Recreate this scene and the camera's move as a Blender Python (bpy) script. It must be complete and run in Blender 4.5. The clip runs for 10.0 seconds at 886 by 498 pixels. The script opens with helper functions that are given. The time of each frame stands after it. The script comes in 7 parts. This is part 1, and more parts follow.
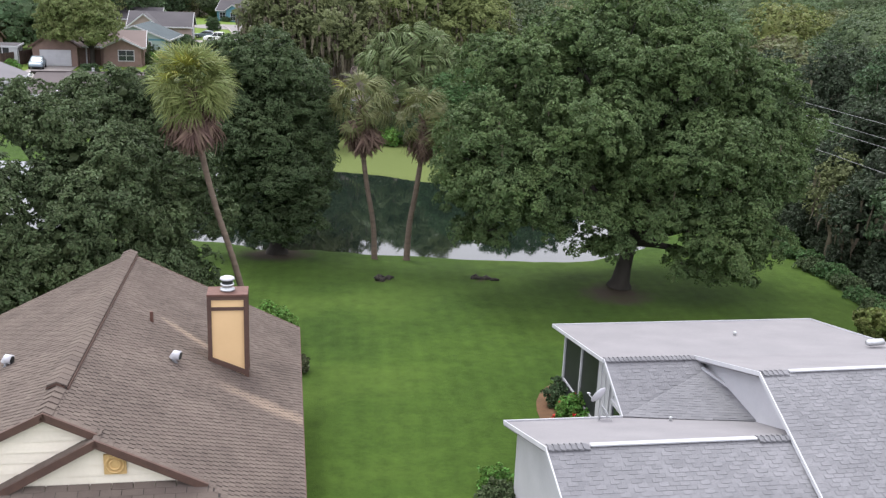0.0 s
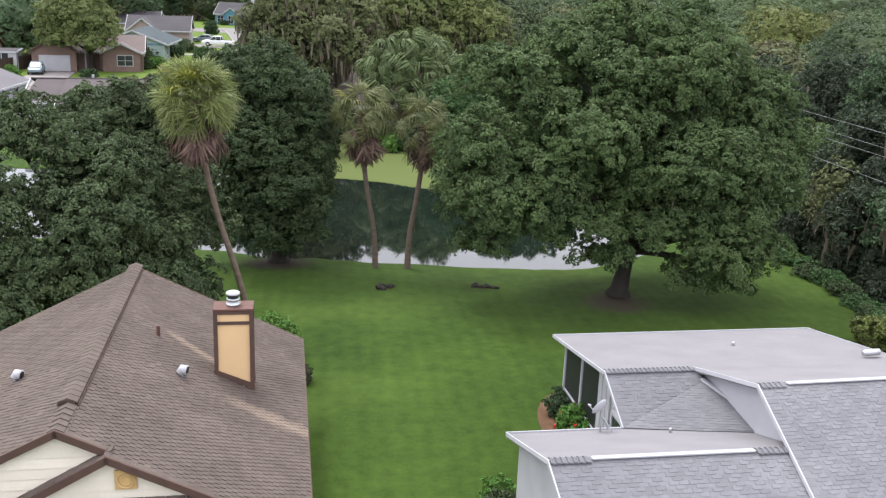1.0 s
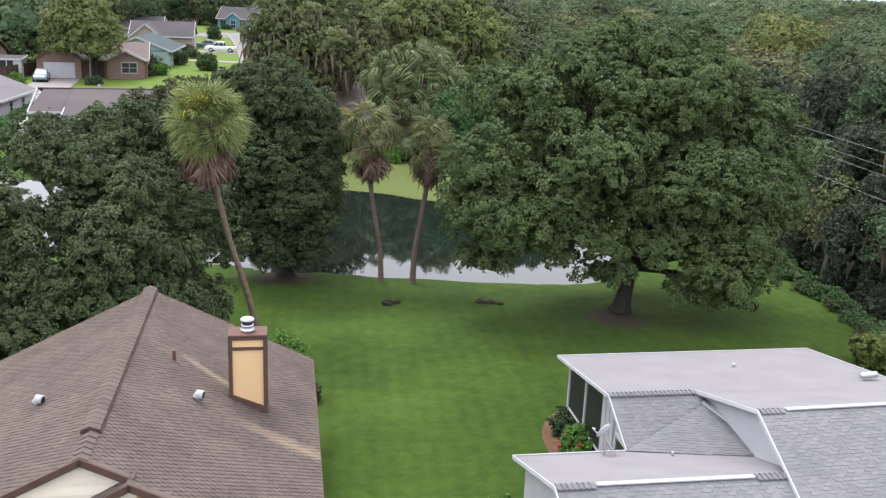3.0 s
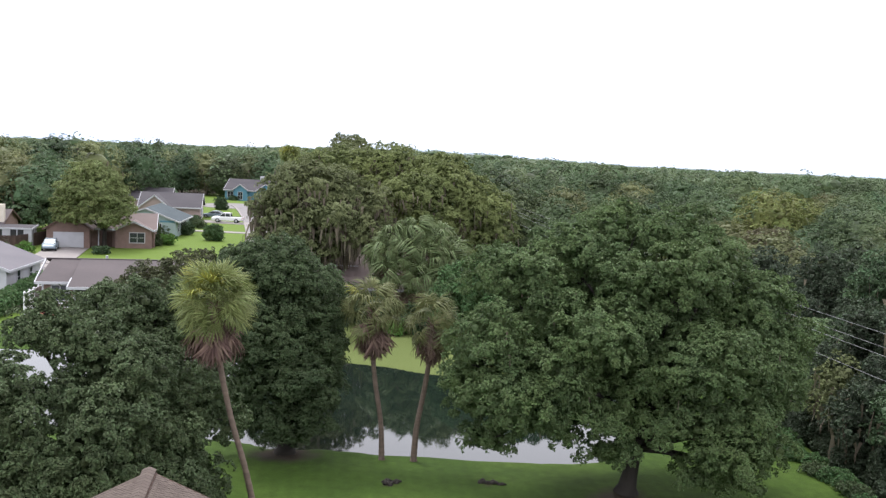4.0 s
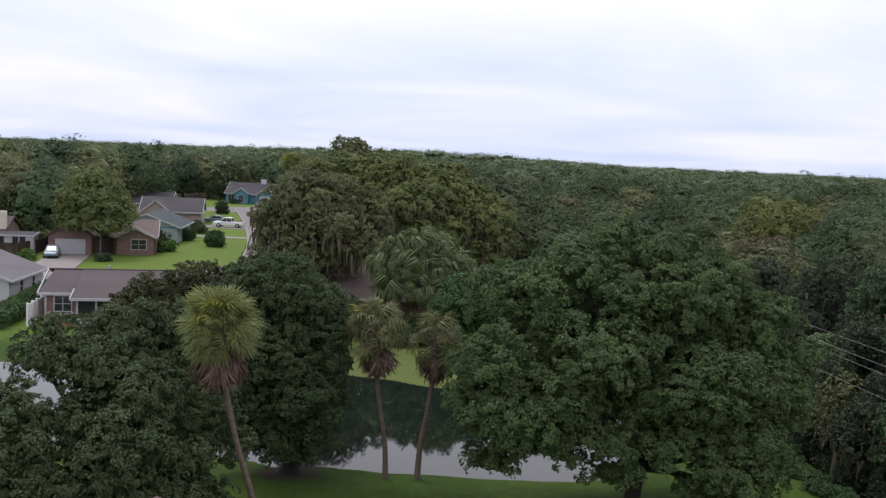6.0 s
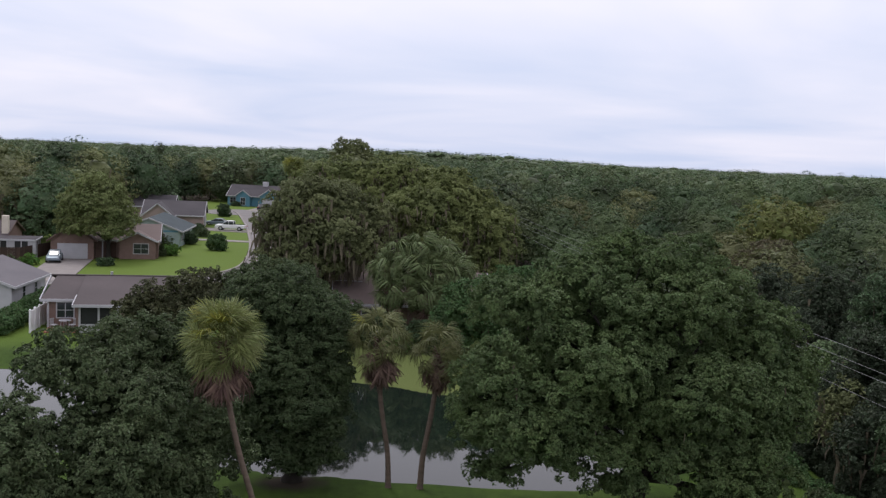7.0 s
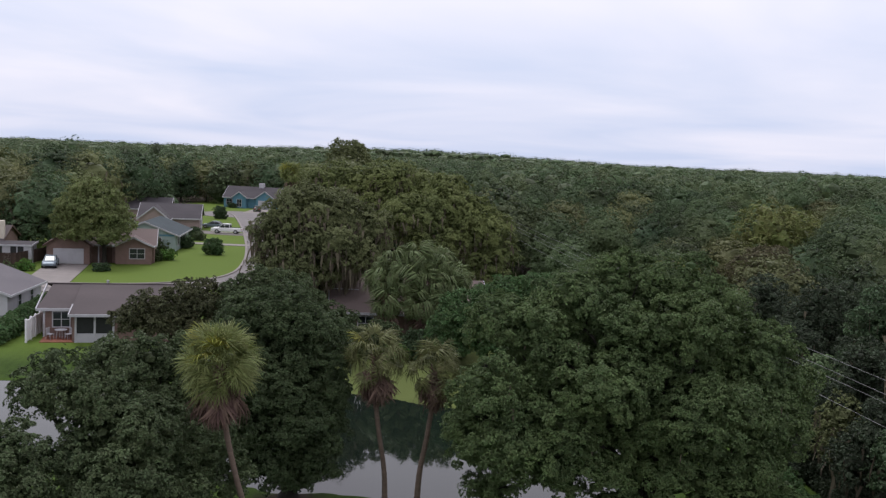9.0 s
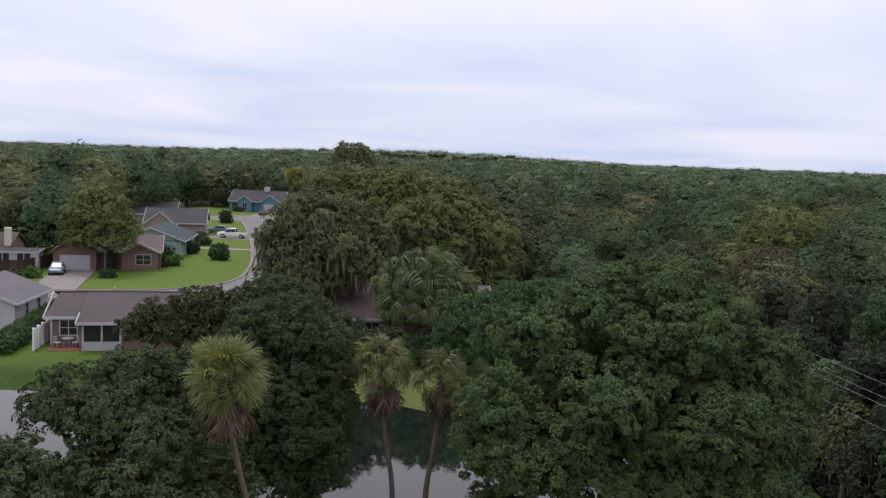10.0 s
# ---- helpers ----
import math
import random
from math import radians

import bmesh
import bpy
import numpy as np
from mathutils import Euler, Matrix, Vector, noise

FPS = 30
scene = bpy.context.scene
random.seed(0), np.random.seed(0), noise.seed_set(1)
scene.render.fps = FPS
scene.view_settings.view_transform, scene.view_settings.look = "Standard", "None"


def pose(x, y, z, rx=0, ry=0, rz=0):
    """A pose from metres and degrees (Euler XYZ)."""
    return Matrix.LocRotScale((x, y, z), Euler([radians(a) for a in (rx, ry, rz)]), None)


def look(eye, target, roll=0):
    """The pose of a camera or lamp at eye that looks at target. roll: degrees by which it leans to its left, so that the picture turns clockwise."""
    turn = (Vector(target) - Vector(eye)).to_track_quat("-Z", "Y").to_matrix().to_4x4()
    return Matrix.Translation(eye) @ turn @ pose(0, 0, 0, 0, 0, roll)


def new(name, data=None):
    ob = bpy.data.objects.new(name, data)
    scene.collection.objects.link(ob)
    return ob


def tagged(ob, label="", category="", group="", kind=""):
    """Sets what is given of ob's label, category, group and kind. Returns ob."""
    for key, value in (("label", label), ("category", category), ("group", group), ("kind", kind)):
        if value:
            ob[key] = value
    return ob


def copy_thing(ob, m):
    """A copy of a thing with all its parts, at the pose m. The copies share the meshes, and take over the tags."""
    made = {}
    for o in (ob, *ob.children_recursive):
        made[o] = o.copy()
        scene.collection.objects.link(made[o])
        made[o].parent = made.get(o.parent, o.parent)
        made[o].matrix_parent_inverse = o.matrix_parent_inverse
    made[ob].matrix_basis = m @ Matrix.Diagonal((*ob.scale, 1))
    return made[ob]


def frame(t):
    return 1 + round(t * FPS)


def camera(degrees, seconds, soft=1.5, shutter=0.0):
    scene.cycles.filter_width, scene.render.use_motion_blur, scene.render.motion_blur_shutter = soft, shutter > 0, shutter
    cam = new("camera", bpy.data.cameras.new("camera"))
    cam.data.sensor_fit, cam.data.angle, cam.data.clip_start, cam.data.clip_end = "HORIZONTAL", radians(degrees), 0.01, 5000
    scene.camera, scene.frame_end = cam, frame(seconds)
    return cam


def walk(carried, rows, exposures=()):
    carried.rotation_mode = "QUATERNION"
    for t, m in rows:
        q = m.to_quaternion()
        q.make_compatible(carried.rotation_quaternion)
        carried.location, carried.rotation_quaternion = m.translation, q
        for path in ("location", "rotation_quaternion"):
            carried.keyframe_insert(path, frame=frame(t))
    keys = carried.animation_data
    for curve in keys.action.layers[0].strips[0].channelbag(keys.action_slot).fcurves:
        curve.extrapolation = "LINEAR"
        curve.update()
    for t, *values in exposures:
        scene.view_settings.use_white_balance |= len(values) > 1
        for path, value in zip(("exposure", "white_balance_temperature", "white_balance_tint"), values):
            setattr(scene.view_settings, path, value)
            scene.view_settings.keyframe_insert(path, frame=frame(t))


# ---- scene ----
cam = camera(49.70, 10.0, soft=1.35)
# seconds, eye, yaw, pitch, roll
PATH = [
    (0.0, (1.228, 5.549, 12.846), -2.86, -15.75, 2.32),
    (0.5, (1.155, 5.428, 13.054), -2.89, -15.70, 2.24),
    (1.0, (1.084, 5.305, 13.261), -2.99, -15.68, 2.18),
    (1.5, (1.015, 5.182, 13.466), -3.12, -15.67, 2.30),
    (2.0, (0.951, 5.062, 13.670), -3.14, -15.64, 2.09),
    (3.0, (0.826, 4.849, 14.086), -2.95, -15.59, 2.27),
    (3.3, (0.789, 4.785, 14.211), -2.90, -14.17, 2.32),
    (3.5, (0.758, 4.748, 14.300), -2.79, -12.22, 2.39),
    (3.6, (0.739, 4.735, 14.349), -2.77, -11.78, 2.47),
    (3.7, (0.720, 4.722, 14.399), -2.72, -10.00, 2.55),
    (3.8, (0.700, 4.708, 14.449), -2.66, -8.65, 2.62),
    (3.9, (0.681, 4.695, 14.499), -2.61, -6.80, 2.70),
    (4.0, (0.662, 4.682, 14.548), -2.52, -5.58, 2.70),
    (4.5, (0.583, 4.639, 14.797), -2.52, -5.59, 2.57),
    (5.0, (0.526, 4.619, 15.033), -2.53, -5.59, 2.67),
    (5.5, (0.487, 4.618, 15.260), -2.55, -5.60, 2.72),
    (7.0, (0.400, 4.661, 15.936), -2.41, -5.58, 2.57),
    (7.5, (0.384, 4.685, 16.170), -2.50, -5.62, 2.62),
    (8.0, (0.376, 4.711, 16.406), -2.77, -5.65, 2.56),
    (8.5, (0.367, 4.733, 16.634), -2.76, -5.68, 2.73),
    (9.0, (0.357, 4.748, 16.855), -2.63, -5.68, 2.59),
    (9.5, (0.340, 4.758, 17.073), -2.41, -5.68, 2.35),
    (10.0, (0.320, 4.765, 17.290), -2.30, -5.65, 2.16),
]


def aim(yaw, pitch):
    y, p = radians(yaw), radians(pitch)
    return Vector((-math.sin(y) * math.cos(p), math.cos(y) * math.cos(p), math.sin(p)))


# seconds, stops, kelvin, tint
EXPOSURES = [(0.0, 0.13, 6250, 6), (3.5, 0.16, 6250, 6), (4.5, -0.17, 6250, 9), (5.5, -0.68, 6250, 10), (7.0, -1.04, 6250, 11), (10.0, -1.04, 6250, 11)]
walk(cam, [(t, look(Vector(eye), Vector(eye) + aim(yaw, pitch) * 10, roll)) for t, eye, yaw, pitch, roll in PATH], EXPOSURES)

# ---------- light ----------
SUN_FROM = Vector((-0.28, 0.42, 0.86)).normalized()
sun = new("sun", bpy.data.lights.new("sun", "SUN"))
sun.data.energy, sun.data.angle, sun.data.color = 2.8, radians(20), (1.0, 0.97, 0.91)
sun.matrix_world = look(SUN_FROM * 200, (0, 0, 0))
tagged(sun, kind="structure")

world = bpy.data.worlds.new("sky")
scene.world = world
world.use_nodes = True


def nodes_of(tree):
    """Shorthands to add a node and to link two sockets."""
    def add(kind, **values):
        n = tree.nodes.new(kind)
        for key, value in values.items():
            setattr(n, key, value)
        return n
    return add, tree.links.new


def build_sky():
    world.node_tree.nodes.clear()
    add, link = nodes_of(world.node_tree)
    sky = add("ShaderNodeTexSky", sky_type="NISHITA", sun_disc=False)
    sky.sun_elevation, sky.sun_rotation = math.asin(SUN_FROM.z), math.atan2(SUN_FROM.x, SUN_FROM.y)
    sky.air_density, sky.dust_density = 1.2, 2.0
    dim = add("ShaderNodeMix", data_type="RGBA", blend_type="MULTIPLY")
    dim.inputs[0].default_value = 1.0
    dim.inputs[7].default_value = (0.1, 0.1, 0.1, 1)
    link(sky.outputs[0], dim.inputs[6])
    co = add("ShaderNodeTexCoord")
    xyz = add("ShaderNodeSeparateXYZ")
    link(co.outputs["Generated"], xyz.inputs[0])
    # flat cloud layer: direction divided by height
    up = add("ShaderNodeMath", operation="MAXIMUM")
    link(xyz.outputs[2], up.inputs[0])
    up.inputs[1].default_value = 0.0
    lift = add("ShaderNodeMath", operation="ADD")
    link(up.outputs[0], lift.inputs[0])
    lift.inputs[1].default_value = 0.10
    flat = add("ShaderNodeVectorMath", operation="DIVIDE")
    both = add("ShaderNodeCombineXYZ")
    for i in range(3):
        link(lift.outputs[0], both.inputs[i])
    link(co.outputs["Generated"], flat.inputs[0])
    link(both.outputs[0], flat.inputs[1])
    n1 = add("ShaderNodeTexNoise")
    n1.inputs["Scale"].default_value, n1.inputs["Detail"].default_value, n1.inputs["Roughness"].default_value = 0.42, 5, 0.5
    n1.inputs["Distortion"].default_value = 0.5
    link(flat.outputs[0], n1.inputs["Vector"])
    ramp = add("ShaderNodeValToRGB")
    ramp.color_ramp.elements[0].position, ramp.color_ramp.elements[0].color = 0.30, (0.71, 0.775, 0.97, 1)
    ramp.color_ramp.elements[1].position, ramp.color_ramp.elements[1].color = 0.72, (1.06, 1.01, 1.09, 1)
    # thinner and bluer towards the horizon
    rise = add("ShaderNodeMath", operation="MULTIPLY_ADD")
    link(up.outputs[0], rise.inputs[0])
    rise.inputs[1].default_value, rise.inputs[2].default_value = 1.5, -0.12
    both_n = add("ShaderNodeMath", operation="ADD")
    link(n1.outputs[0], both_n.inputs[0])
    link(rise.outputs[0], both_n.inputs[1])
    link(both_n.outputs[0], ramp.inputs[0])
    # an overcast sky is brighter overhead
    grad = add("ShaderNodeMapRange")
    grad.inputs[1].default_value, grad.inputs[2].default_value = 0.0, 0.9
    grad.inputs[3].default_value, grad.inputs[4].default_value = CLOUD_LOW, CLOUD_HIGH
    link(up.outputs[0], grad.inputs[0])
    cloud = add("ShaderNodeVectorMath", operation="SCALE")
    link(ramp.outputs[0], cloud.inputs[0])
    link(grad.outputs[0], cloud.inputs["Scale"])
    mix = add("ShaderNodeMix", data_type="RGBA")
    mix.inputs[0].default_value = 0.9
    link(dim.outputs[2], mix.inputs[6])
    link(cloud.outputs[0], mix.inputs[7])
    bg = add("ShaderNodeBackground")
    link(mix.outputs[2], bg.inputs[0])
    out = add("ShaderNodeOutputWorld")
    link(bg.outputs[0], out.inputs[0])


CLOUD_LOW, CLOUD_HIGH = 1.98, 2.6
build_sky()


# ---------- materials ----------
def material(name, base, dark=None, rough=0.8, scale=3.0, fine=40.0, bump=0.2, bump_scale=60.0, metal=0.0, spec=0.3, vary=0.0,
             island=0.0, stretch=(1, 1, 1), thin=0.0, amount=1.0):
    """A surface: two colours mixed by coarse and fine noise in world metres, with bump, and piece to piece variation."""
    m = bpy.data.materials.new(name)
    m.use_nodes = True
    tree = m.node_tree
    tree.nodes.clear()
    add, link = nodes_of(tree)
    dark = dark or tuple(c * 0.7 for c in base)
    geo = add("ShaderNodeNewGeometry")
    mp = add("ShaderNodeMapping")
    mp.inputs["Scale"].default_value = stretch
    link(geo.outputs["Position"], mp.inputs[0])
    n1, n2 = add("ShaderNodeTexNoise"), add("ShaderNodeTexNoise")
    n1.inputs["Scale"].default_value, n1.inputs["Detail"].default_value = scale, 4
    n2.inputs["Scale"].default_value, n2.inputs["Detail"].default_value = fine, 3
    link(mp.outputs[0], n1.inputs["Vector"])
    link(mp.outputs[0], n2.inputs["Vector"])
    s = add("ShaderNodeMath", operation="MULTIPLY_ADD")
    link(n1.outputs[0], s.inputs[0])
    s.inputs[1].default_value, s.inputs[2].default_value = 1.6 * amount, 0.5 - 1.1 * amount
    t = add("ShaderNodeMath", operation="MULTIPLY_ADD")
    link(n2.outputs[0], t.inputs[0])
    t.inputs[1].default_value = 0.6 * amount
    link(s.outputs[0], t.inputs[2])
    t.use_clamp = True
    mix = add("ShaderNodeMix", data_type="RGBA")
    link(t.outputs[0], mix.inputs[0])
    mix.inputs[6].default_value, mix.inputs[7].default_value = (*dark, 1), (*base, 1)
    colour = mix.outputs[2]
    if vary or island:
        hsv = add("ShaderNodeHueSaturation")
        rnd = add("ShaderNodeObjectInfo").outputs["Random"] if vary else geo.outputs["Random Per Island"]
        width = vary or island
        r = add("ShaderNodeMapRange")
        r.inputs[3].default_value, r.inputs[4].default_value = 1 - width, 1 + width
        link(rnd, r.inputs[0])
        link(r.outputs[0], hsv.inputs["Value"])
        if island:
            h = add("ShaderNodeMapRange")
            h.inputs[3].default_value, h.inputs[4].default_value = 0.5 - 0.06 * island, 0.5 + 0.05 * island
            link(rnd, h.inputs[0])
            link(h.outputs[0], hsv.inputs["Hue"])
        link(colour, hsv.inputs["Color"])
        colour = hsv.outputs[0]
    b = add("ShaderNodeBsdfPrincipled")
    link(colour, b.inputs["Base Color"])
    b.inputs["Roughness"].default_value, b.inputs["Metallic"].default_value = rough, metal
    b.inputs["Specular IOR Level"].default_value = spec
    if bump:
        n3 = add("ShaderNodeTexNoise")
        n3.inputs["Scale"].default_value, n3.inputs["Detail"].default_value = bump_scale, 4
        link(mp.outputs[0], n3.inputs["Vector"])
        bn = add("ShaderNodeBump")
        bn.inputs["Strength"].default_value, bn.inputs["Distance"].default_value = bump, 0.02
        link(n3.outputs[0], bn.inputs["Height"])
        link(bn.outputs[0], b.inputs["Normal"])
    out = add("ShaderNodeOutputMaterial")
    surface = b.outputs[0]
    if thin:
        tr = add("ShaderNodeBsdfTranslucent")
        link(colour, tr.inputs[0])
        ms = add("ShaderNodeMixShader")
        ms.inputs[0].default_value = thin
        link(surface, ms.inputs[1])
        link(tr.outputs[0], ms.inputs[2])
        surface = ms.outputs[0]
    link(surface, out.inputs[0])
    return m


def leafy(name, base, dark, width=0.35, thin=0.2, rough=0.55, scale=0.5, spec=0.22):
    return material(name, base, dark, rough=rough, scale=scale, fine=3.0, bump=0, island=width, thin=thin, spec=spec)


def lawn_material():
    """Mown grass: patches, mowing stripes, thin and worn spots; leaf litter on the woodland floor."""
    m = material("lawn", (0.048, 0.084, 0.0130), (0.028, 0.053, 0.0085), rough=0.9, scale=0.22, fine=9.0, bump=1.0, bump_scale=24, spec=0.1, amount=1.25)
    tree = m.node_tree
    add, link = nodes_of(tree)
    b = [n for n in tree.nodes if n.type == "BSDF_PRINCIPLED"][0]
    colour = b.inputs["Base Color"].links[0].from_socket
    geo = add("ShaderNodeNewGeometry")
    # stripes run away from the camera between the houses
    wave = add("ShaderNodeTexWave", wave_type="BANDS", bands_direction="X")
    wave.inputs["Scale"].default_value, wave.inputs["Distortion"].default_value, wave.inputs["Detail"].default_value = 0.5, 2.6, 3
    wave.inputs["Detail Scale"].default_value = 0.4
    turn = add("ShaderNodeMapping")
    turn.inputs["Rotation"].default_value = (0, 0, radians(-4))
    link(geo.outputs["Position"], turn.inputs[0])
    link(turn.outputs[0], wave.inputs["Vector"])
    rng = add("ShaderNodeMapRange")
    rng.inputs[3].default_value, rng.inputs[4].default_value = 0.955, 1.045
    link(wave.outputs[1], rng.inputs[0])
    hsv = add("ShaderNodeHueSaturation")
    link(rng.outputs[0], hsv.inputs["Value"])
    link(colour, hsv.inputs["Color"])
    # yellowish tired grass in broad patches
    n = add("ShaderNodeTexNoise")
    n.inputs["Scale"].default_value, n.inputs["Detail"].default_value = 0.11, 5
    link(geo.outputs["Position"], n.inputs["Vector"])
    rr = add("ShaderNodeMapRange")
    rr.inputs[1].default_value, rr.inputs[2].default_value = 0.5, 0.75
    link(n.outputs[0], rr.inputs[0])
    mixy = add("ShaderNodeMix", data_type="RGBA")
    link(rr.outputs[0], mixy.inputs[0])
    link(hsv.outputs[0], mixy.inputs[6])
    mixy.inputs[7].default_value = (0.062, 0.098, 0.018, 1)
    tuft = add("ShaderNodeTexNoise")
    tuft.inputs["Scale"].default_value, tuft.inputs["Detail"].default_value, tuft.inputs["Roughness"].default_value = 1.7, 8, 0.72
    link(geo.outputs["Position"], tuft.inputs["Vector"])
    tone = add("ShaderNodeMapRange")
    tone.inputs[1].default_value, tone.inputs[2].default_value = 0.3, 0.7
    tone.inputs[3].default_value, tone.inputs[4].default_value = 0.72, 1.24
    link(tuft.outputs[0], tone.inputs[0])
    speck = add("ShaderNodeHueSaturation")
    link(tone.outputs[0], speck.inputs["Value"])
    link(mixy.outputs[2], speck.inputs["Color"])
    # dry grass on the far bank; street lawns coloured lighter for their light
    dry_and_lit = add("ShaderNodeAttribute", attribute_name="dry_and_lit")
    mixd = add("ShaderNodeMix", data_type="RGBA")
    link(dry_and_lit.outputs["Fac"], mixd.inputs[0])
    link(speck.outputs[0], mixd.inputs[6])
    mixd.inputs[7].default_value = (0.098, 0.120, 0.038, 1)
    # street lawns are lit more; that brightness is mixed into their colour
    place = add("ShaderNodeSeparateXYZ")
    link(geo.outputs["Position"], place.inputs[0])
    street = add("ShaderNodeMapRange")
    street.inputs[1].default_value, street.inputs[2].default_value = 76, 84
    street.inputs[3].default_value, street.inputs[4].default_value = 0.0, 0.8
    link(place.outputs[1], street.inputs[0])
    mixs = add("ShaderNodeMix", data_type="RGBA")
    side = add("ShaderNodeMapRange")
    side.inputs[1].default_value, side.inputs[2].default_value = -15, -21
    link(place.outputs[0], side.inputs[0])
    where = add("ShaderNodeMath", operation="MULTIPLY")
    link(street.outputs[0], where.inputs[0])
    link(side.outputs[0], where.inputs[1])
    link(where.outputs[0], mixs.inputs[0])
    link(mixd.outputs[2], mixs.inputs[6])
    mixs.inputs[7].default_value = (0.105, 0.160, 0.026, 1)
    # vertex mask: leaf litter and soil
    at = add("ShaderNodeAttribute", attribute_name="litter")
    n4 = add("ShaderNodeTexNoise")
    n4.inputs["Scale"].default_value, n4.inputs["Detail"].default_value = 1.3, 5
    link(geo.outputs["Position"], n4.inputs["Vector"])
    k = add("ShaderNodeMath", operation="MULTIPLY_ADD")
    link(at.outputs["Fac"], k.inputs[0])
    k.inputs[1].default_value = 2.0
    sub = add("ShaderNodeMath", operation="MULTIPLY_ADD")
    link(n4.outputs[0], sub.inputs[0])
    sub.inputs[1].default_value, sub.inputs[2].default_value = 1.6, -1.4
    link(sub.outputs[0], k.inputs[2])
    k.use_clamp = True
    mixl = add("ShaderNodeMix", data_type="RGBA")
    link(k.outputs[0], mixl.inputs[0])
    link(mixs.outputs[2], mixl.inputs[6])
    mixl.inputs[7].default_value = (0.052, 0.042, 0.030, 1)
    link(mixl.outputs[2], b.inputs["Base Color"])
    return m


def water_material():
    m = material("pond_water", (0.010, 0.016, 0.012), (0.006, 0.010, 0.008), rough=0.03, scale=0.2, bump=0.0, spec=0.5)
    add, link = nodes_of(m.node_tree)
    b = [n for n in m.node_tree.nodes if n.type == "BSDF_PRINCIPLED"][0]
    b.inputs["IOR"].default_value = 1.45
    geo = add("ShaderNodeNewGeometry")
    n = add("ShaderNodeTexNoise")
    n.inputs["Scale"].default_value, n.inputs["Detail"].default_value = 1.6, 3
    link(geo.outputs["Position"], n.inputs["Vector"])
    bn = add("ShaderNodeBump")
    bn.inputs["Strength"].default_value, bn.inputs["Distance"].default_value = 0.04, 0.02
    link(n.outputs[0], bn.inputs["Height"])
    link(bn.outputs[0], b.inputs["Normal"])
    return m


def stained_shingle(name, base, dark, stains, ISLE=0.09):
    """Roof shingles with pale wash marks; stains: (x, y, turn, length, width) in world metres."""
    m = material(name, base, dark, rough=0.95, scale=0.8, fine=55, bump=0.5, bump_scale=160, vary=0.0, island=ISLE, spec=0.15)
    add, link = nodes_of(m.node_tree)
    b = [n for n in m.node_tree.nodes if n.type == "BSDF_PRINCIPLED"][0]
    colour = b.inputs["Base Color"].links[0].from_socket
    geo = add("ShaderNodeNewGeometry")
    for x, y, turn, length, width in stains:
        mp = add("ShaderNodeMapping", vector_type="TEXTURE")
        mp.inputs["Location"].default_value, mp.inputs["Rotation"].default_value = (x, y, 0), (0, 0, radians(turn))
        mp.inputs["Scale"].default_value = (length, width, 1000)
        link(geo.outputs["Position"], mp.inputs[0])
        ln = add("ShaderNodeVectorMath", operation="LENGTH")
        link(mp.outputs[0], ln.inputs[0])
        n = add("ShaderNodeTexNoise")
        n.inputs["Scale"].default_value, n.inputs["Detail"].default_value = 2.5, 4
        link(geo.outputs["Position"], n.inputs["Vector"])
        s = add("ShaderNodeMath", operation="ADD")
        link(ln.outputs["Value"], s.inputs[0])
        link(n.outputs[0], s.inputs[1])
        r = add("ShaderNodeMapRange")
        r.inputs[1].default_value, r.inputs[2].default_value = 0.75, 1.65
        r.inputs[3].default_value, r.inputs[4].default_value = 0.38, 0.0
        link(s.outputs[0], r.inputs[0])
        mix = add("ShaderNodeMix", data_type="RGBA")
        link(r.outputs[0], mix.inputs[0])
        link(colour, mix.inputs[6])
        mix.inputs[7].default_value = (0.42, 0.32, 0.24, 1)
        colour = mix.outputs[2]
    link(colour, b.inputs["Base Color"])
    return m


def glass_material(name, tint=(0.02, 0.025, 0.03)):
    return material(name, tint, tint, rough=0.08, bump=0, spec=0.6)


LAWN, WATER = lawn_material(), water_material()
BROWN_ROOF = stained_shingle("brown_shingle", (0.142, 0.114, 0.098), (0.088, 0.071, 0.062), [(-1.5, 26.9, 2, 1.5, 0.38), (-3.9, 28.8, -22, 1.1, 0.2)])
GREY_ROOF = stained_shingle("grey_shingle", (0.186, 0.184, 0.196), (0.142, 0.141, 0.152), [])
MEMBRANE = material("roll_roofing", (0.216, 0.205, 0.214), (0.170, 0.163, 0.172), rough=0.9, scale=0.9, fine=14, bump=0.15, bump_scale=90)
WHITE = material("white_paint", (0.46, 0.46, 0.485), (0.375, 0.375, 0.40), rough=0.6, scale=1.2, fine=20, bump=0.08)
CREAM = material("cream_siding", (0.72, 0.66, 0.56), (0.60, 0.55, 0.46), rough=0.7, scale=1.2, fine=16, bump=0.08, vary=0.05)
TRIM_BROWN = material("brown_trim", (0.095, 0.055, 0.042), (0.06, 0.036, 0.03), rough=0.7, scale=3, fine=30)
TAN = material("tan_stucco", (0.66, 0.46, 0.25), (0.58, 0.40, 0.215), rough=0.85, scale=1.5, fine=60, bump=0.25, bump_scale=120)
MEDAL = material("tan_vent", (0.55, 0.38, 0.17), (0.42, 0.28, 0.12), rough=0.7, scale=6, fine=40)
RUST = material("rusty_sheet", (0.15, 0.078, 0.062), (0.085, 0.045, 0.038), rough=0.6, scale=5, fine=30, metal=0.3)
GALV = material("galvanised", (0.55, 0.56, 0.57), (0.38, 0.39, 0.40), rough=0.4, metal=0.7, scale=4, fine=30, bump=0.05)
